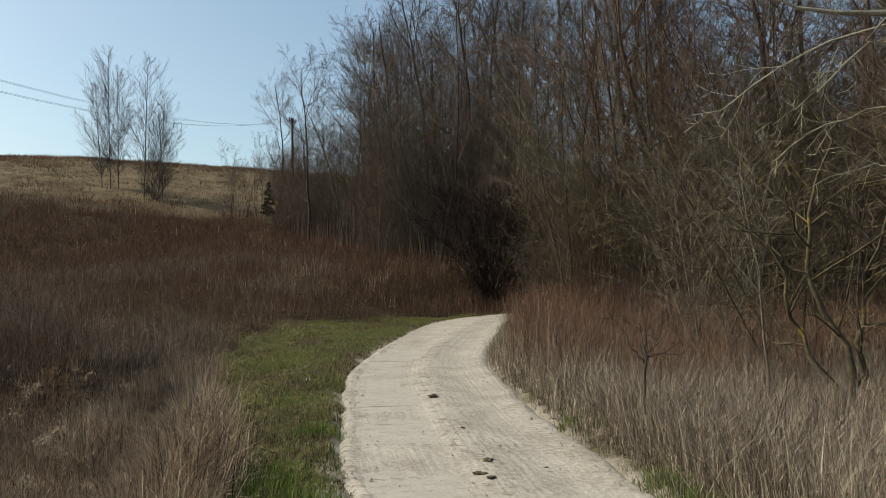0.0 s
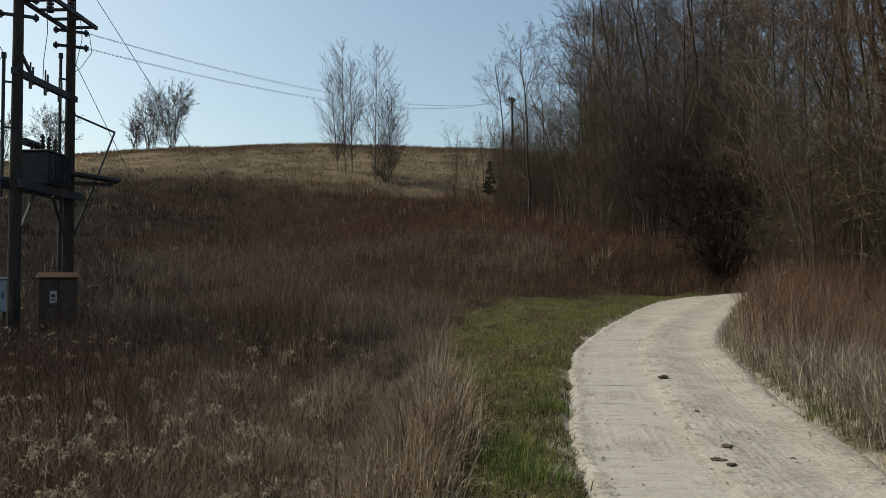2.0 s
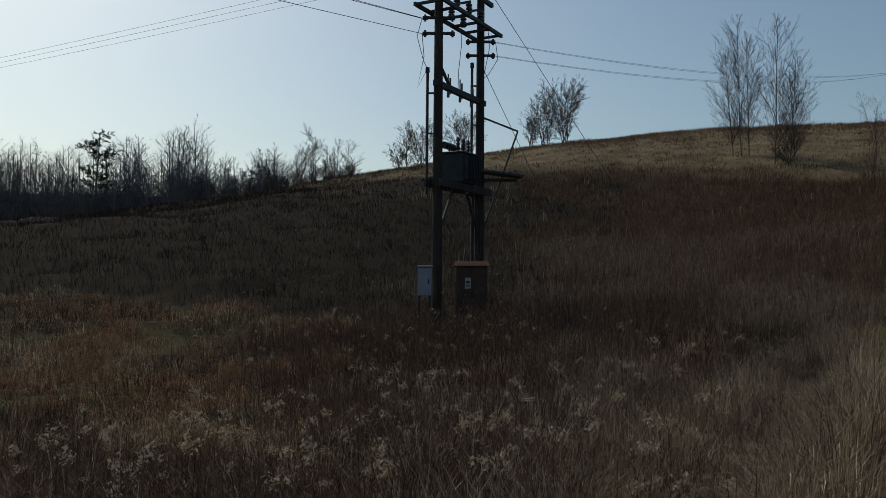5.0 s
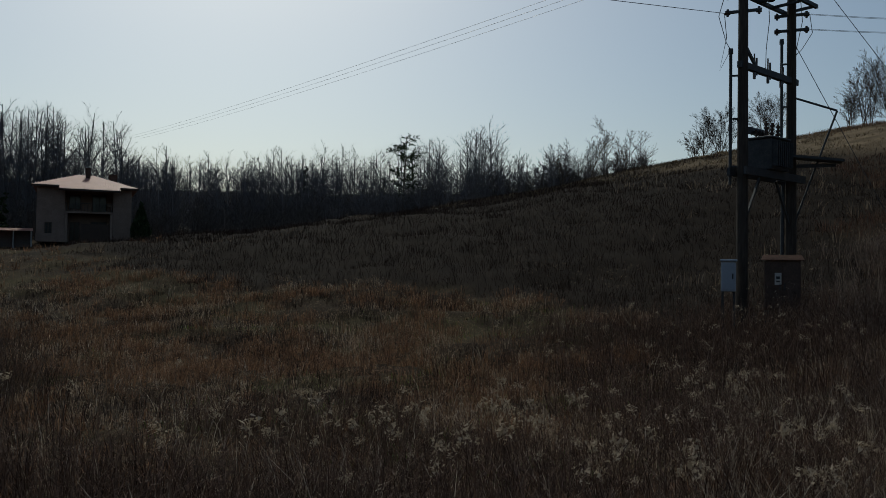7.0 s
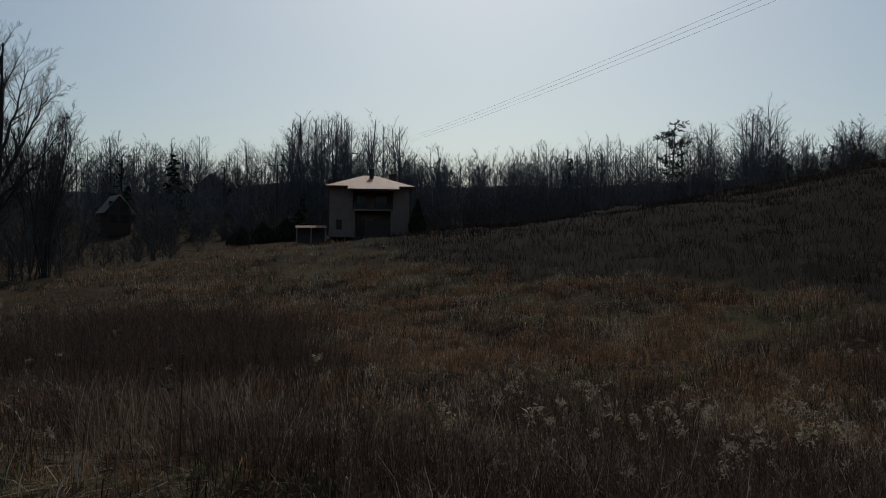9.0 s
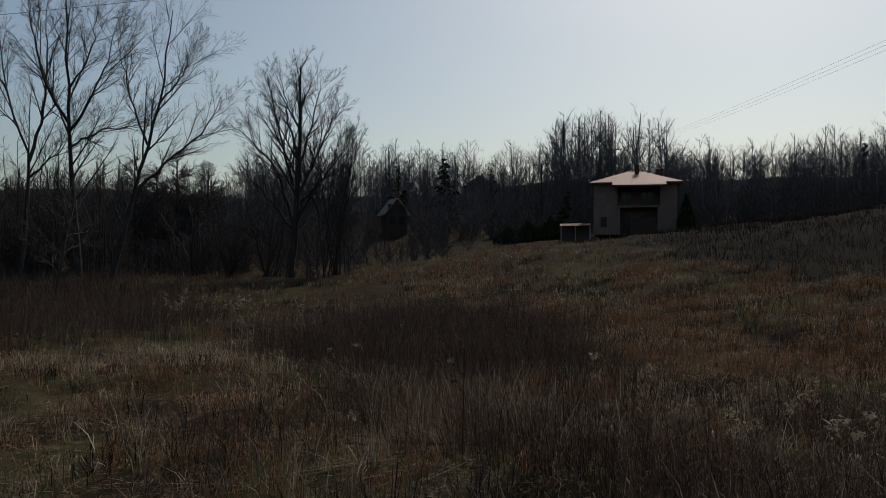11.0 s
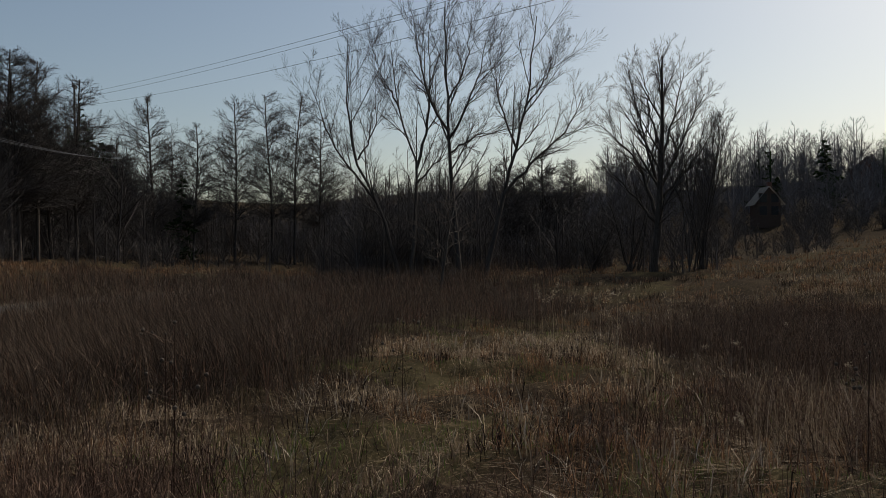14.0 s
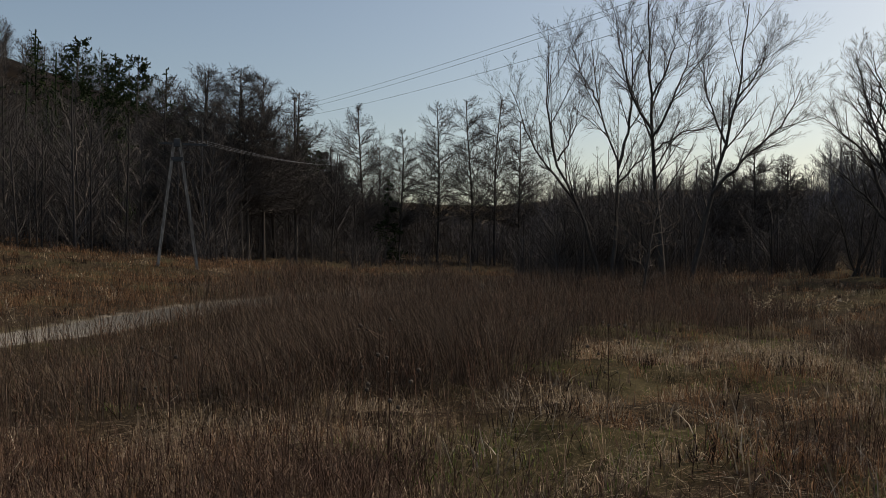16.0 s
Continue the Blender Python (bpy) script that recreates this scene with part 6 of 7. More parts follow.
toright = Vector((math.cos(radians(43.07)), math.sin(radians(43.07)), 0))


def lift(v, z):
    return Vector((v.x, v.y, z))


near_ends = [lift(S2, z) + toright * 0.36 + Vector((0, k, 0)) for z in (7.96, 7.59) for k in (-0.08, 0.08)]
far_ends = [spot(11.0 + o, 60, 16.0) for o in (-0.6, -0.2, 0.2, 0.6)]
wires("low_voltage_wire", list(zip(near_ends, far_ends)), 1.1, 0.0045, "thin power wire up to the wood edge")
for z, k, top, sag in ((7.94, 0.0, 12.7, 0.5), (7.94, 0.2, 12.4, 0.55), (7.56, 0.0, 11.82, 0.75)):
    wires("low_voltage_wire", [(lift(S1, z) - toright * 0.4 + Vector((0, k, 0)), spot(151.48, 60, top))], sag, 0.007, "power wire over the wet meadow")
wires("high_voltage_wire", [(lift(S1, 9.25) + toright * o, spot(90.0 + p, 150, 21.0)) for o, p in ((-0.6, 0.4), (0.1, 0.0), (0.9, -0.4))], 1.0, 0.005, "power wire over the valley to far trees")
wires("guy_wire", [(lift(S2, 9.7), spot(28.0, 25, ground_z(*polar(28.0, 25)))), (lift(S2, 7.4), spot(33.6, 23, ground_z(*polar(33.6, 23))))], 0.0, 0.008, "taut guy wire of the station")
wires("valley_wire", [(AF @ Vector((x, 0, AF_H + 0.05)), spot(147.0 + 0.2 * x, 96, 12.6)) for x in (0.5, 0.95, 1.4)], 0.8, 0.01, "power wire along the stream")


# ---- the house across the valley ----
def build_house():
    m = world_frame(88.75, 95, 4.55)
    hs = empty("house", m, "two-storey plastered house with a pale sheet hip roof", "house")
    wl, wr, dep, h = -4.7, 4.72, 9.0, 5.45
    cl, cr = -1.98, 2.82           # the recessed middle

    def wall(x0, x1, y0, y1, z0, z1, name="wall", mat=PLASTER):
        bm = bmesh.new()
        box(bm, x0, x1, y0, y1, z0, z1)
        return part(name, bm, mat, hs)
    wall(wl, cl, 0, 0.35, -0.6, h)
    wall(cr, wr, 0, 0.35, -0.6, h)
    wall(wl, wl + 0.35, 0.352, dep - 0.352, -0.6, h)
    wall(wr - 0.35, wr, 0.352, dep - 0.352, -0.6, h)
    wall(wl, wr, dep - 0.35, dep, -0.6, h)
    wall(cl - 0.35, cl, 0.352, 2.2, -0.6, h)
    wall(cr, cr + 0.35, 0.352, 2.2, -0.6, h)
    wall(cl - 0.35, cr + 0.35, 2.202, 2.5, -0.6, h)
    bm = bmesh.new()
    box(bm, cl + 0.004, cr - 0.004, -0.25, 2.198, 2.55, 2.75, 0.02)
    bal = part("balcony", bm, PLASTER, hs)
    for k in range(16):
        bm = bmesh.new()
        x = cl + 0.15 + (cr - cl - 0.3) * k / 15
        rod(bm, (x, -0.18, 2.75), (x, -0.18, 3.6), 0.02, 0.02, 6)
        part("baluster", bm, STEEL, bal)
    bm = bmesh.new()
    beam(bm, (cl + 0.05, -0.18, 3.62), (cr - 0.05, -0.18, 3.62), 0.06, 0.05)
    part("rail", bm, STEEL, bal)
    for x in (cl + 0.15, cr - 0.15):
        wall(x - 0.13, x + 0.13, -0.22, 0.04, -0.6, 2.548, "pillar", PLASTER)
    wall(-0.35, cr - 0.4, -0.24, -0.1, -0.5, 1.4, "porch_panel", TRIM)
    # windows and doors
    for x0, x1, z0, z1, y in ((-1.6, -0.4, 3.1, 4.7, 2.2), (0.7, 2.2, 2.8, 4.8, 2.2), (-1.5, -0.5, -0.4, 1.7, 2.2), (0.6, 2.3, 0.5, 1.8, 2.2), (-3.9, -3.2, -0.3, 1.5, 0.0)):
        bm = bmesh.new()
        for a, b, c, d in ((x0, x1, z0, z0 + 0.09), (x0, x1, z1 - 0.09, z1), (x0, x0 + 0.09, z0 + 0.09, z1 - 0.09), (x1 - 0.09, x1, z0 + 0.09, z1 - 0.09), ((x0 + x1) / 2 - 0.04, (x0 + x1) / 2 + 0.04, z0 + 0.09, z1 - 0.09)):
            box(bm, a, b, y - 0.05, y - 0.004, c, d)
        wf = part("window", bm, TRIM, hs)
        bm = bmesh.new()
        box(bm, x0 + 0.085, x1 - 0.085, y - 0.02, y - 0.006, z0 + 0.085, z1 - 0.085)
        part("pane", bm, GLASS, wf)
    # hip roof with a lower apron over the middle
    e, f = 0.55, 0.8
    L, R, F, B, zt = wl - e, wr + e + 0.1, -f, dep + f, 7.15
    yr = (F + B) / 2
    r0, r1 = -0.85, 0.85

    def sheet(name, pts, thick=0.06, mat=ROOF):
        bm = bmesh.new()
        bm.faces.new([bm.verts.new(p) for p in pts])
        bm.normal_update()
        bmesh.ops.solidify(bm, geom=bm.faces[:], thickness=thick)
        return part(name, bm, mat, hs)
    ap = (zt - h) / (yr - F)       # pitch
    sheet("roof_front", [(L, F, h), (R, F, h), (r1, yr, zt), (r0, yr, zt)])
    sheet("roof_back", [(R, B, h), (L, B, h), (r0, yr, zt), (r1, yr, zt)])
    sheet("roof_side", [(L, B, h), (L, F, h), (r0, yr, zt)])
    sheet("roof_side", [(R, F, h), (R, B, h), (r1, yr, zt)])
    sheet("roof_apron", [(cl - 0.55, F - 1.3, h - 1.3 * ap - 0.02), (cr + 0.65, F - 1.3, h - 1.3 * ap - 0.02), (cr + 0.65, F, h + 0.02), (cl - 0.55, F, h + 0.02)])
    bm = bmesh.new()
    beam(bm, (L, F - 0.03, h - 0.1), (cl - 0.56, F - 0.03, h - 0.1), 0.06, 0.2)
    beam(bm, (cr + 0.66, F - 0.03, h - 0.1), (R, F - 0.03, h - 0.1), 0.06, 0.2)
    beam(bm, (cl - 0.55, F - 1.33, h - 1.3 * ap - 0.12), (cr + 0.65, F - 1.33, h - 1.3 * ap - 0.12), 0.06, 0.2)
    part("gutter", bm, TRIM, hs)
    for k in range(40):            # standing seams
        x = L + (R - L) * (k + 0.5) / 40
        top = min(1.0, (x - L) / (r0 - L), (R - x) / (R - r1))
        low = 0.0
        y0, y1 = F, F + (yr - F) * top
        z0, z1 = h, h + (zt - h) * top
        if cl - 0.5 < x < cr + 0.6:
            y0, z0 = F - 1.3, h - 1.3 * ap
        bm = bmesh.new()
        beam(bm, (x, y0, z0 + 0.05), (x, y1, z1 + 0.05), 0.05, 0.05)
        part("seam", bm, ROOF, hs)
    for cx, cy, w, zz in ((0.25, yr - 1.2, 0.5, 7.75), (2.9, yr + 0.6, 0.9, 7.35)):
        bm = bmesh.new()
        box(bm, cx - w / 2, cx + w / 2, cy - 0.3, cy + 0.3, 5.6, zz)
        box(bm, cx - w / 2 - 0.05, cx + w / 2 + 0.05, cy - 0.35, cy + 0.35, zz, zz + 0.1)
        part("chimney", bm, TRIM, hs)
    bm = bmesh.new()
    box(bm, wl - 0.05, cl - 0.01, -0.12, -0.004, -0.6, 0.3)
    part("plinth", bm, PLASTER, hs)


build_house()


def build_shed():
    m = world_frame(92.85, 92, 4.0)
    sh = empty("carport", m, "low open shed with a pale sheet roof", "shed")
    bm = bmesh.new()
    v = [bm.verts.new(c) for c in ((-1.75, -1.3, 0.85), (1.75, -1.3, 0.9), (1.75, 1.3, 1.25), (-1.75, 1.3, 1.2))]
    bm.faces.new(v)
    bmesh.ops.solidify(bm, geom=bm.faces[:], thickness=0.08)
    part("roof", bm, ROOF, sh)
    for x in (-1.6, 0, 1.6):
        for y in (-1.15, 1.15):
            bm = bmesh.new()
            rod(bm, (x, y, -1.6), (x, y, 0.85 + (y + 1.15) * 0.13), 0.07, 0.07, 6)
            part("post", bm, CONCRETE, sh)
    # added back sheet, coloured dark for the shade under the roof
    bm = bmesh.new()
    box(bm, -1.6, 1.6, 1.22, 1.3, -1.6, 1.0)
    part("back_wall", bm, ROOF_DARK, sh)


build_shed()


def thuja(az, d, h, r, seed, label):
    rng = np.random.default_rng(seed)
    n = 1500
    t = rng.random(n)
    a = rng.random(n) * math.tau
    rad = r * np.minimum(1, np.minimum(t * 5 + 0.35, (1 - t) * 1.6)) * (0.75 + 0.3 * rng.random(n))
    c = np.stack([rad * np.cos(a), rad * np.sin(a), h * t], -1)
    v = c[:, None] + rng.normal(size=(n, 3, 3)) * np.array([0.12, 0.12, 0.2])
    root = empty("thuja", world_frame(az, d), label, "shrub")
    mesh_object("foliage", v, None, np.arange(n * 3).reshape(-1, 3), NEEDLE, parent=root)
    bm = bmesh.new()
    rod(bm, (0, 0, -0.2), (0, 0, h * 0.9), 0.12, 0.03, 8)
    part("trunk", bm, BARK, root)


thuja(85.3, 93, 4.2, 1.0, 1, "dark clipped columnar thuja at a house corner")
thuja(105.0, 128, 4.6, 1.2, 2, "dark columnar thuja beside a cottage")
for i, (az, d, h, r) in enumerate([(94.6, 99, 2.6, 1.6), (96.2, 98, 2.2, 1.8), (97.6, 96, 1.8, 1.6)]):
    thuja(az, d, h, r, 5 + i, "dark evergreen bush in a garden")


def cottage(az, d, z, w, dep, h, rise, name, label, roof_mat, turn, wall_mat):
    m = world_frame(az, d, z) @ Matrix.Rotation(radians(turn), 4, 'Z')
    hs = empty(name, m, label, "house")
    bm = bmesh.new()
    v = [bm.verts.new(c) for c in ((-w / 2, -dep / 2, -1), (w / 2, -dep / 2, -1), (w / 2, -dep / 2, h), (0, -dep / 2, h + rise), (-w / 2, -dep / 2, h))]
    f = bm.faces.new(v)
    g = bmesh.ops.extrude_face_region(bm, geom=[f])
    bmesh.ops.translate(bm, vec=(0, dep, 0), verts=[q for q in g["geom"] if isinstance(q, bmesh.types.BMVert)])
    part("wall", bm, wall_mat, hs)
    for s in (-1, 1):
        bm = bmesh.new()
        k = 0.5
        q = [bm.verts.new(c) for c in ((0, -dep / 2 - k, h + rise + 0.08), (0, dep / 2 + k, h + rise + 0.08), (s * (w / 2 + k), dep / 2 + k, h - k * rise / (w / 2) + 0.08), (s * (w / 2 + k), -dep / 2 - k, h - k * rise / (w / 2) + 0.08))]
        bm.faces.new(q)
        bmesh.ops.solidify(bm, geom=bm.faces[:], thickness=0.12)
        part("roof", bm, roof_mat, hs)
    bm = bmesh.new()
    box(bm, 0.3, 0.8, -0.3, 0.3, h, h + rise + 0.7)
    part("chimney", bm, BRICK, hs)
    for x in (-w / 4, w / 4):
        for zz in (0.6, h - 0.3):
            if zz > h:
                continue
            bm = bmesh.new()
            box(bm, x - 0.55, x + 0.55, -dep / 2 - 0.06, -dep / 2 - 0.003, zz, zz + 1.3)
            wf = part("window", bm, TRIM, hs)
            bm = bmesh.new()
            box(bm, x - 0.45, x + 0.45, -dep / 2 - 0.075, -dep / 2 - 0.062, zz + 0.1, zz + 1.2)
            part("pane", bm, GLASS, wf)


cottage(105.8, 112, 5.0, 2.9, 3.4, 2.5, 1.8, "cottage", "grey cottage with a steep sheet roof behind trees", CONCRETE, 16, TRIM)
cottage(99.6, 165, 12.6, 6.4, 8, 2.6, 2.4, "farmhouse", "dark gabled farmhouse on a slope behind trees", ROOF_DARK, 0, BRICK)
cottage(132.6, 128, 2.5, 4, 5, 2.6, 0.9, "hut", "small dark wooden hut in the far valley", ROOF_DARK, 20, ROOF_DARK)


def parked_car():
    x, y = polar(137.7, 120)
    m = pose(x, y, ground_z(x, y) + 1.1, 0, 0, 137.7 + 15)
    car = empty("car", m, "white parked car behind far bushes", "car")
    bm = bmesh.new()
    box(bm, -2.0, 2.0, -0.85, 0.85, 0.3, 0.85, 0.12)
    part("body", bm, WHITE, car)
    bm = bmesh.new()
    box(bm, -1.2, 1.0, -0.75, 0.75, 0.852, 1.42, 0.14)
    part("cabin", bm, GLASS, car)
    bm = bmesh.new()
    box(bm, -1.0, 0.8, -0.7, 0.7, 1.42, 1.47, 0.02)
    part("roof", bm, WHITE, car)
    for sx in (-1.3, 1.3):
        for sy in (-0.8, 0.8):
            bm = bmesh.new()
            rod(bm, (sx, sy - 0.1, 0.32), (sx, sy + 0.1, 0.32), 0.32, 0.32, 14)
            part("wheel", bm, RUBBER, car)


parked_car()


def far_bits():
    for az, d, z, w, h in ((120.5, 110, 3.4, 2.6, 0.5), (121.6, 112, 3.6, 1.2, 0.35)):
        x, y = polar(az, d)
        bm = bmesh.new()
        box(bm, -w / 2, w / 2, -0.4, 0.4, -2.0, h, 0.03)
        ob = part("garden_wall", bm, CONCRETE, None)
        ob.matrix_world = pose(x, y, z, 0, 0, az)
        tagged(ob, "short pale concrete wall in the far valley", "wall")
    for az, d in ((99.2, 128), (97.6, 127), (138.8, 110), (139.9, 110), (118.6, 104), (117.8, 104)):
        x, y = polar(az, d)
        bm = bmesh.new()
        rod(bm, (0, 0, -0.3), (0, 0, 1.9 if az < 110 else 1.2), 0.1, 0.08, 8)
        ob = part("fence_post", bm, WOOD_POLE if az < 110 else CONCRETE, None)
        ob.matrix_world = pose(x, y, ground_z(x, y))
        tagged(ob, "weathered fence post in the far valley", "post", "fence posts of the valley")


far_bits()


# ---- beside the lane ----
def roadside():
    guided_tree("thorn_tree", "crooked small tree with yellow lichen on its trunk", 120, -25.6, 9.3,
                [(0.05, [(0.1, -0.1), (0.04, 0.9), (-0.1, 1.35), (-0.24, 1.9), (-0.15, 2.3), (0.0, 2.8), (0.1, 3.6)]), (0.035, [(0.02, -0.1), (-0.15, 0.6), (-0.35, 1.2), (-0.5, 2.0), (-0.85, 2.8)]), (0.04, [(0.14, -0.1), (0.28, 0.9), (0.45, 1.9), (0.9, 3.0)]),
                 (0.02, [(-0.2, 1.6), (-0.6, 1.9), (-1.2, 2.2)]), (0.02, [(-0.2, 2.1), (0.3, 2.5), (0.7, 2.6)])],
                [(12, 0.25, 0.3, 55, 5, 0.03, 0.25, 0.14), (6, 0.15, 0.5, 46, 3, 0.02, 0.35, 0.12), (4, 0.12, 0.6, 40, 1, 0.02, 0.4, 0.1)], twig=TWIG_OLIVE, bark=LICHEN, twig_min=0.0026)
    place_tree("thorn_tree", "bare tree beside the lane with spreading limbs", 121, -37, 8.6, 6.0, THORN, 0.05, BARK, TWIG_OLIVE, lean=toward(-37, 0.08), wobble=0.06, keep=1, twig_min=0.0026)
    guided_tree("sapling", "dark leafless sapling at the lane's edge", 122, -13.35, 7.54,
                [(0.017, [(0, -0.1), (0.03, 0.45), (0.05, 0.85), (0.07, 1.08), (0.05, 1.35)]), (0.01, [(0.04, 0.8), (-0.1, 1.0), (-0.27, 1.28)]), (0.009, [(0.05, 0.84), (0.2, 0.87), (0.36, 0.86)]), (0.008, [(0.05, 0.86), (0.16, 1.0), (0.24, 1.2)])],
                [(5, 0.35, 0.25, 50, 3, 0.04, 0.3, 0.12), (3, 0.2, 0.5, 40, 2, 0.04, 0.3, 0.1)], twig=BARK, twig_min=0.0025, category="sapling", wobble=0.012)
    place_tree("shrub", "reddish bare shrub before tall trees", 130, -17.5, 23, 8.6, SHRUB, 0.025, TWIG_WARM, BRICKY, stems=9, spread=0.2, twig_min=0.005, category="shrub")
    place_tree("sapling", "thin grey sapling in tall grass", 123, -21.5, 9.5, 3.6, SLIM, 0.02, TWIG_GREY, TWIG_LIT, twig_min=0.0024, category="sapling")
    place_tree("shrub", "grey leafless shrub before the wood", 124, -17.5, 14, 4.2, SHRUB, 0.018, TWIG_GREY, TWIG_GREY, stems=7, spread=0.3, twig_min=0.003, category="shrub")
    place_tree("shrub", "tangled lichen-grown shrub before the wood", 125, -24.5, 12, 4.2, THORN, 0.022, LICHEN, TWIG_OLIVE, stems=4, spread=0.3, twig_min=0.003, category="shrub")
    place_tree("shrub", "leaning grey shrub at the lane's bend", 126, -6.5, 26, 3.6, SHRUB, 0.02, TWIG, TWIG, stems=9, spread=0.4, twig_min=0.004, category="shrub")
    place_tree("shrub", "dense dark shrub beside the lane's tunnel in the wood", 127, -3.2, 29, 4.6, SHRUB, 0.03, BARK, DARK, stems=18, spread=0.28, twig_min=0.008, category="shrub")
    place_tree("forest_tree", "round-crowned bare tree with a dark forked trunk", 128, -15.2, 27, 13.5, BROAD, 0.14, BARK, TWIG, wobble=0.07, twig_min=0.006, stems=2, spread=0.1)
    place_tree("forest_tree", "tall bare tree with a thick dark trunk", 129, -25.2, 25, 13.5, BROAD, 0.15, BARK, TWIG, wobble=0.07, twig_min=0.006)
    # the long lichen-covered limb overhead
    root = bpy.data.objects["thorn_tree.001"]
    inv = root.matrix_world.inverted()
    pts = [inv @ spot(az, d, z) for az, d, z in ((-37, 8.6, 3.6), (-33, 8.4, 4.15), (-30, 8.2, 4.3), (-27, 8.0, 4.32), (-24.5, 7.9, 4.4), (-22.0, 7.8, 4.62))]
    bm = bmesh.new()
    for i in range(5):
        rod(bm, pts[i], pts[i + 1], 0.045 - 0.007 * i, 0.045 - 0.007 * (i + 1), 8)
    part("limb", bm, PALE_LIMB, root, "pale limb covered with lichen")
    rng = np.random.default_rng(131)
    for path, r0 in ((((-37, 8.6, 2.4), (-31.5, 8.8, 2.9), (-27.5, 8.8, 3.0), (-24.5, 8.7, 2.8)), 0.013),
                     (((-37, 8.6, 4.4), (-29.7, 8.5, 4.31), (-25, 8.5, 4.15), (-21.5, 8.5, 3.88), (-19.3, 8.5, 3.65), (-17.5, 8.5, 3.62)), 0.016),
                     (((-30, 8.2, 4.3), (-27, 8.3, 3.9), (-24, 8.4, 3.55), (-21.5, 8.5, 3.4)), 0.01),
                     (((-37, 8.6, 3.2), (-30, 8.7, 3.55), (-26, 8.7, 3.45), (-22.5, 8.6, 3.1)), 0.013)):
        q = catmull([tuple(inv @ spot(*p)) for p in path], 0.2)
        q = q[np.linspace(0, len(q) - 1, 13).astype(int)] + rng.normal(size=(13, 3)) * 0.015
        lv = branch(rng, (q[None], (r0 * (1 - 0.75 * np.linspace(0, 1, 13)))[None]), [(13, 0.15, 0.17, 48, 4, -0.02, 0.3, 0.16), (5, 0.2, 0.5, 44, 2, 0.03, 0.4, 0.14)], r0)
        v, quads, tris = tubes([(p, np.maximum(r, 0.0026)) for p, r in lv], [6, 3, 2])
        mesh_object("branch", v, quads, tris, PALE_LIMB, True, root)


roadside()


def stalks():
    """Dead burdock stalks with dark burrs."""
    rng = random.Random(3)
    for az, d, h in ((147.1, 7.0, 1.4), (147.5, 9.0, 1.2), (132.0, 9.5, 1.1), (103.0, 7.5, 1.0), (161.0, 8.5, 1.1)):
        root = empty("burdock_stalk", world_frame(az, d), "dead burdock stalk with dark burrs", "weed", "burdock stalks")
        bm = bmesh.new()
        rod(bm, (0, 0, -0.1), (0.02, 0.0, h), 0.007, 0.004, 6)
        tips = [(0.02, 0, h)]
        for k in range(9):
            z = h * rng.uniform(0.45, 0.97)
            a = rng.uniform(0, math.tau)
            ln = rng.uniform(0.1, 0.28)
            e = (ln * math.cos(a), ln * math.sin(a), z + ln * 0.5)
            rod(bm, (0.01, 0, z), e, 0.003, 0.002, 4)
            tips.append(e)
        part("stalk", bm, BROWN, root)
        for e in tips:
            bm = bmesh.new()
            bmesh.ops.create_icosphere(bm, subdivisions=1, radius=rng.uniform(0.012, 0.022))
            bmesh.ops.translate(bm, vec=e, verts=bm.verts)
            part("burr", bm, BARK, root)


stalks()


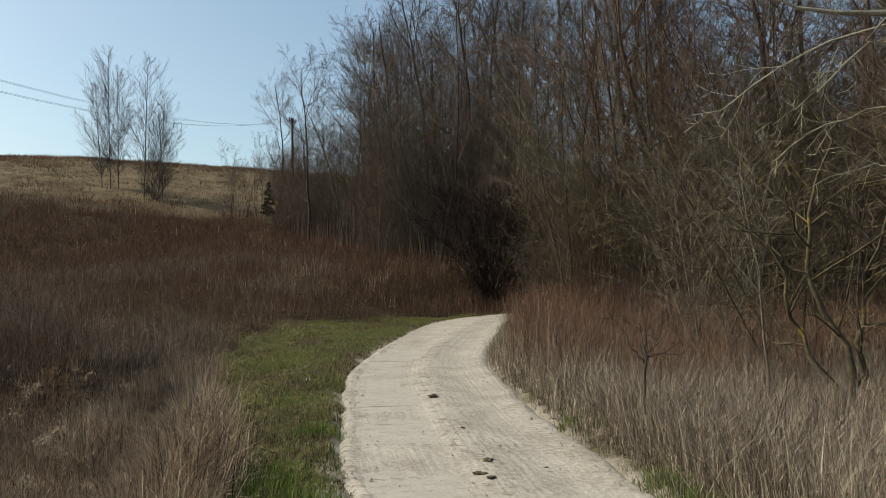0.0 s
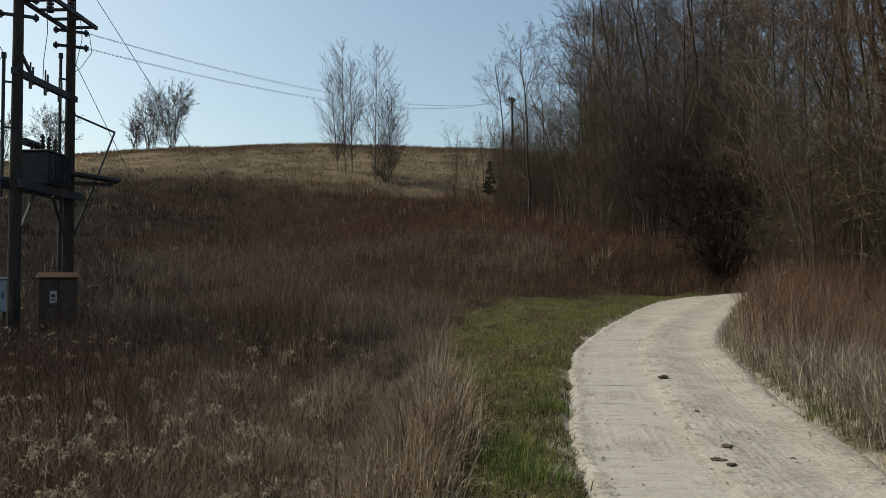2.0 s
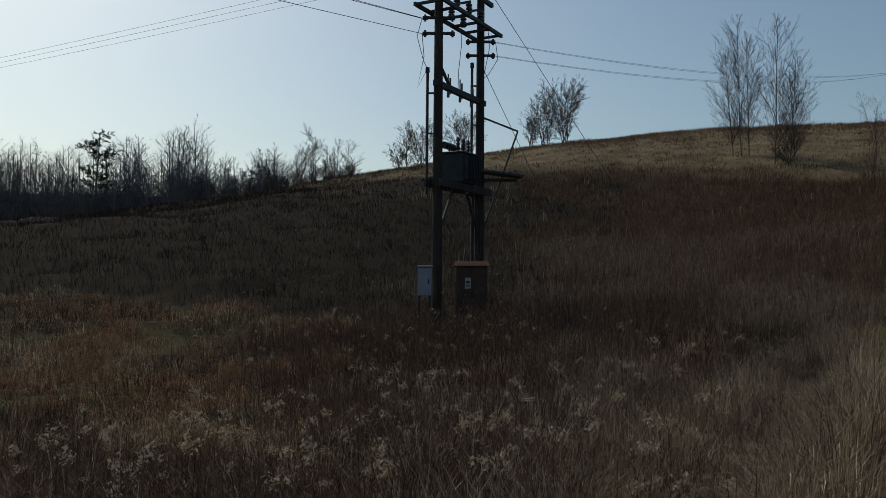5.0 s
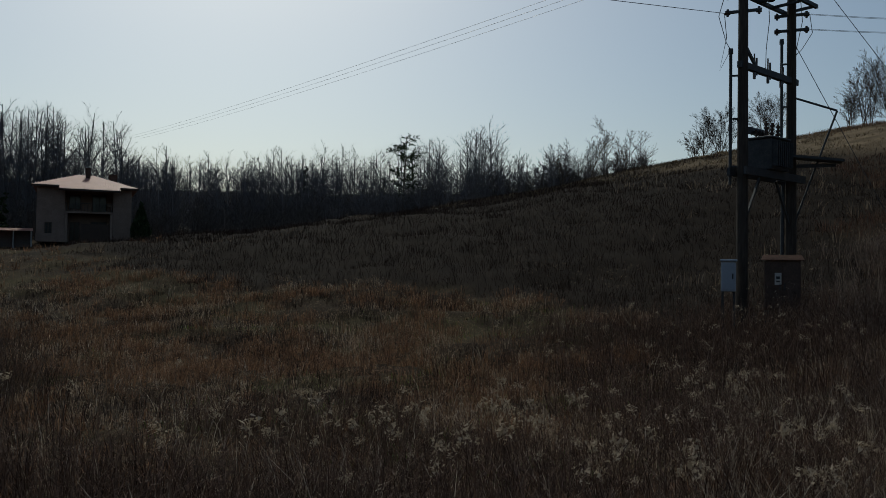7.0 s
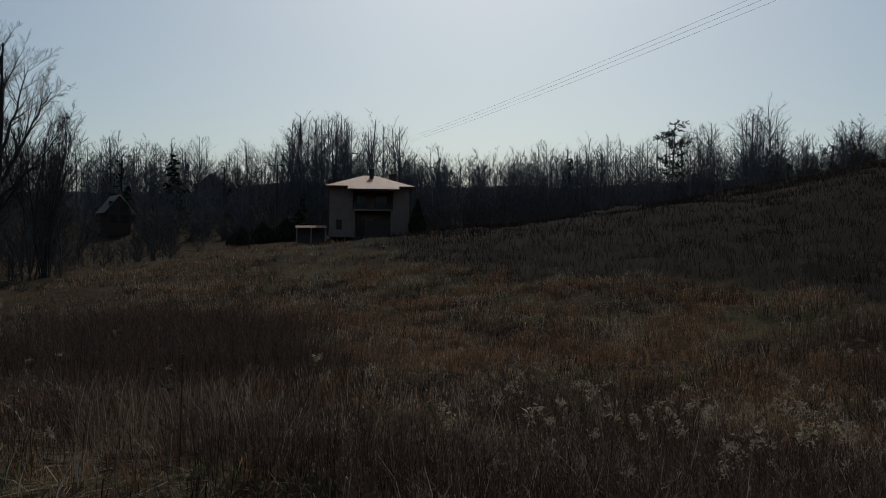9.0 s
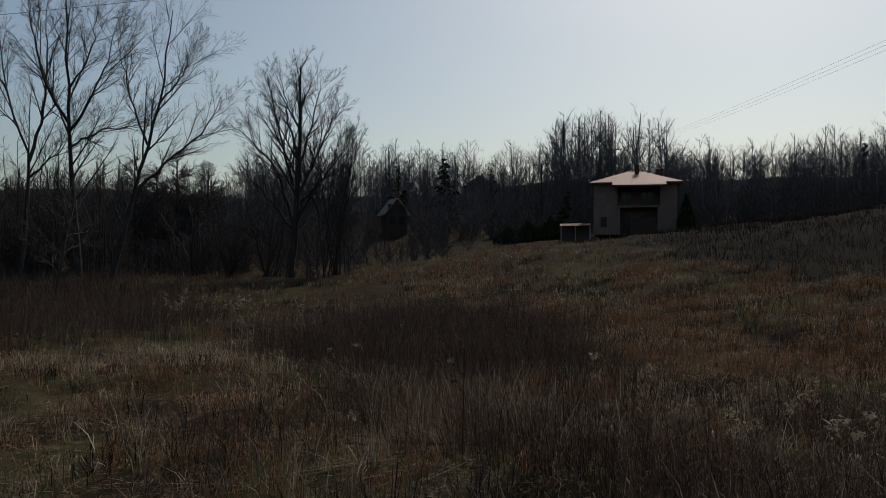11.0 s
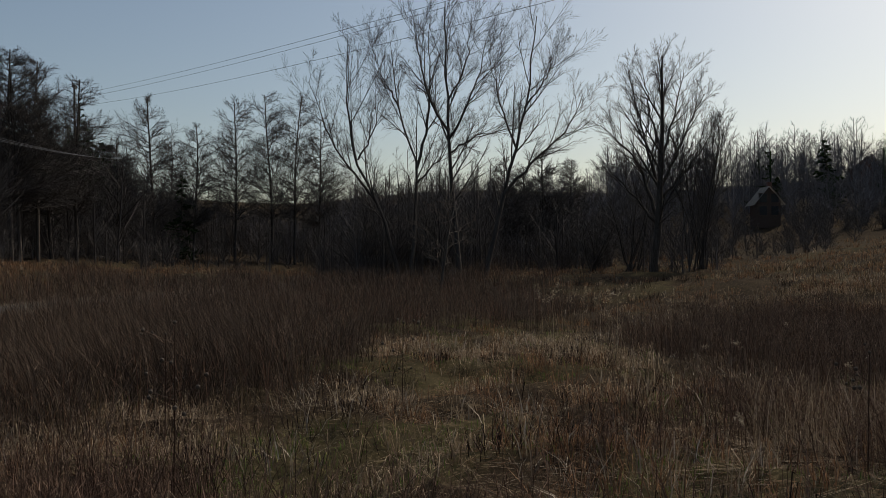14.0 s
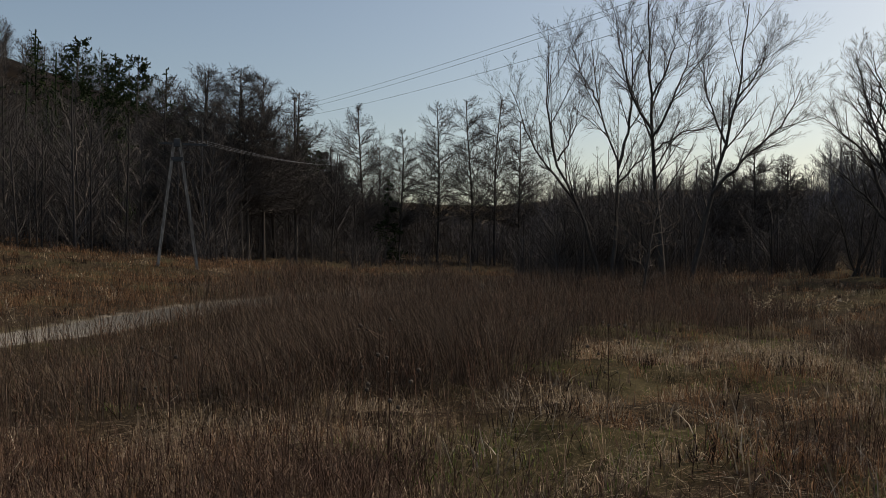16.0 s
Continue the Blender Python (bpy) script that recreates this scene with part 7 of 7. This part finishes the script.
def clods():
    rng = random.Random(8)
    mud = "dark clod of dried mud on the sandy lane"
    for x, y, r, mat, lab in ((0.30, 6.62, 0.085, DUNG, mud), (0.22, 6.22, 0.075, DUNG, mud), (0.30, 6.08, 0.06, DUNG, mud), (-0.48, 12.5, 0.085, DUNG, mud), (-0.2, 9.62, 0.085, DUNG, mud),
                              (-0.3, 11.2, 0.05, DUNG, mud), (0.75, 6.4, 0.03, DUNG, mud), (0.12, 7.9, 0.045, DUNG, mud), (-1.89, 11.13, 0.09, WHITE, "crumpled white litter on the green verge")):
        bm = bmesh.new()
        for v in bmesh.ops.create_icosphere(bm, subdivisions=3, radius=r * (1.0 if mat is WHITE else 0.66))["verts"]:
            n = v.co.normalized()
            v.co *= 0.8 + 0.75 * noise.noise(n * 1.3 + Vector((x * 9, y * 5, 3))) + 0.45 * noise.noise(n * 4 + Vector((x, y * 7, 1)))
            v.co.x *= 1.3
            v.co.z *= 0.33
        ob = part("litter" if mat is WHITE else "clod", bm, mat, None)
        d, lz = lane(np.array([x]), np.array([y]))
        ob.matrix_world = pose(x, y, float(lz[0]) + (0.03 if mat is WHITE else 0.048 if d[0] > -0.15 else 0.024), 0, 0, rng.uniform(0, 360))
        tagged(ob, lab, "litter" if mat is WHITE else "clod", "" if mat is WHITE else "clods on the lane")
    r2 = np.random.default_rng(4)
    n = 16000
    s = r2.integers(0, len(CENTRE), n)
    ok = (CENTRE[s, 1] > 3) & (CENTRE[s, 1] < 22)
    s = s[ok]
    u = (HALF - 0.08 + 0.75 * r2.random(len(s)) ** 1.5)
    x, y = CENTRE[s, 0] + TANGENT[s, 1] * u + r2.normal(size=len(s)) * 0.1, CENTRE[s, 1] - TANGENT[s, 0] * u + r2.normal(size=len(s)) * 0.1
    z = land(x, y) + 0.015
    c = np.stack([x, y, z], -1)
    v = c[:, None] + r2.normal(size=(len(s), 3, 3)) * np.array([0.014, 0.014, 0.008])
    tagged(mesh_object("leaf_litter", v, None, np.arange(len(s) * 3).reshape(-1, 3), LITTER), "dry fallen leaves along the lane's edge", "leaves", kind="stuff")
    n = 16000                       # grit and pebbles of the lane
    s = r2.integers(0, len(CENTRE), n)
    s = s[(CENTRE[s, 1] > 3) & (CENTRE[s, 1] < 20)]
    u = np.where(r2.random(len(s)) < 0.3, r2.normal(size=len(s)) * 0.12 + 0.1, np.sign(r2.random(len(s)) - 0.5) * (HALF - 0.1 + 0.08 * r2.normal(size=len(s))))
    x, y = CENTRE[s, 0] + TANGENT[s, 1] * u + r2.normal(size=len(s)) * 0.2, CENTRE[s, 1] - TANGENT[s, 0] * u + r2.normal(size=len(s)) * 0.2
    z = lane(x, y)[1] + 0.045
    size = 0.005 + 0.016 * r2.random(len(s)) ** 3
    tet = np.array([[1, 0, -0.5], [-0.6, 0.9, -0.5], [-0.6, -0.9, -0.5], [0, 0, 0.7]])
    v = np.stack([x, y, z], -1)[:, None] + tet[None] * size[:, None, None] * (0.7 + 0.6 * r2.random((len(s), 4, 1)))
    i = np.arange(len(s))[:, None] * 4
    t = (i[:, None, :] + np.array([[0, 1, 3], [1, 2, 3], [2, 0, 3]])[None]).reshape(-1, 3)
    tagged(mesh_object("grit", v, None, t, SAND_DARK), "small pebbles and grit on the lane", "gravel", kind="stuff")


SAND_DARK = material("grit_stone", [(0.22, 0.19, 0.15), (0.36, 0.32, 0.26)], 20, island=0.6)
clods()


# ---- concrete slabs showing through the sand ----
def slabs():
    """Openwork slabs of the wheel track, half buried: a frame of ribs round sand-filled pockets."""
    bm = bmesh.new()
    box(bm, -0.37, 0.37, -0.495, 0.495, -0.08, -0.0014, 0.0006)
    for a in range(5):
        x = -0.37 + 0.74 * a / 4
        box(bm, max(-0.37, x - 0.03), min(0.37, x + 0.03), -0.495, 0.495, -0.0014, 0.0, 0.0006)
    for b in range(7):
        y = -0.495 + 0.99 * b / 6
        for a in range(4):
            x = -0.37 + 0.74 * a / 4
            box(bm, x + 0.031, x + 0.154, max(-0.495, y - 0.03), min(0.495, y + 0.03), -0.0014, 0.0, 0.0006)
    mesh = bpy.data.meshes.new("slab")
    bm.normal_update()
    bm.to_mesh(mesh)
    bm.free()
    mesh.materials.append(SLAB)
    idx = np.where((CENTRE[:, 1] > 3.0) & (CENTRE[:, 1] < 15.5))[0]
    length = np.concatenate([[0], np.cumsum(np.linalg.norm(np.diff(CENTRE[idx], axis=0), axis=1))])
    pos = 0.0
    while pos < length[-1] - 1.0:
        f = np.interp(pos + 0.5, length, np.arange(len(idx)))
        i = idx[int(f)]
        w = f - int(f)
        c = CENTRE[i] * (1 - w) + CENTRE[i + 1] * w
        t = TANGENT[i]
        z = CENTRE_Z[i] * (1 - w) + CENTRE_Z[i + 1] * w
        ob = new("slab", mesh)
        ob.parent = road
        slope = math.degrees(math.atan(0.06)) if c[1] > 0 else 0
        ob.matrix_world = pose(c[0] - t[1] * 0.555, c[1] + t[0] * 0.555, z + 0.0195 + 0.002 * math.sin(pos * 2.1), slope, 0, math.degrees(math.atan2(-t[0], t[1])))
        pos += 1.0


SLAB = material("dusty_concrete", [(0.325, 0.288, 0.248), (0.39, 0.349, 0.304), (0.45, 0.407, 0.36)], 5, bump=0.5)
slabs()
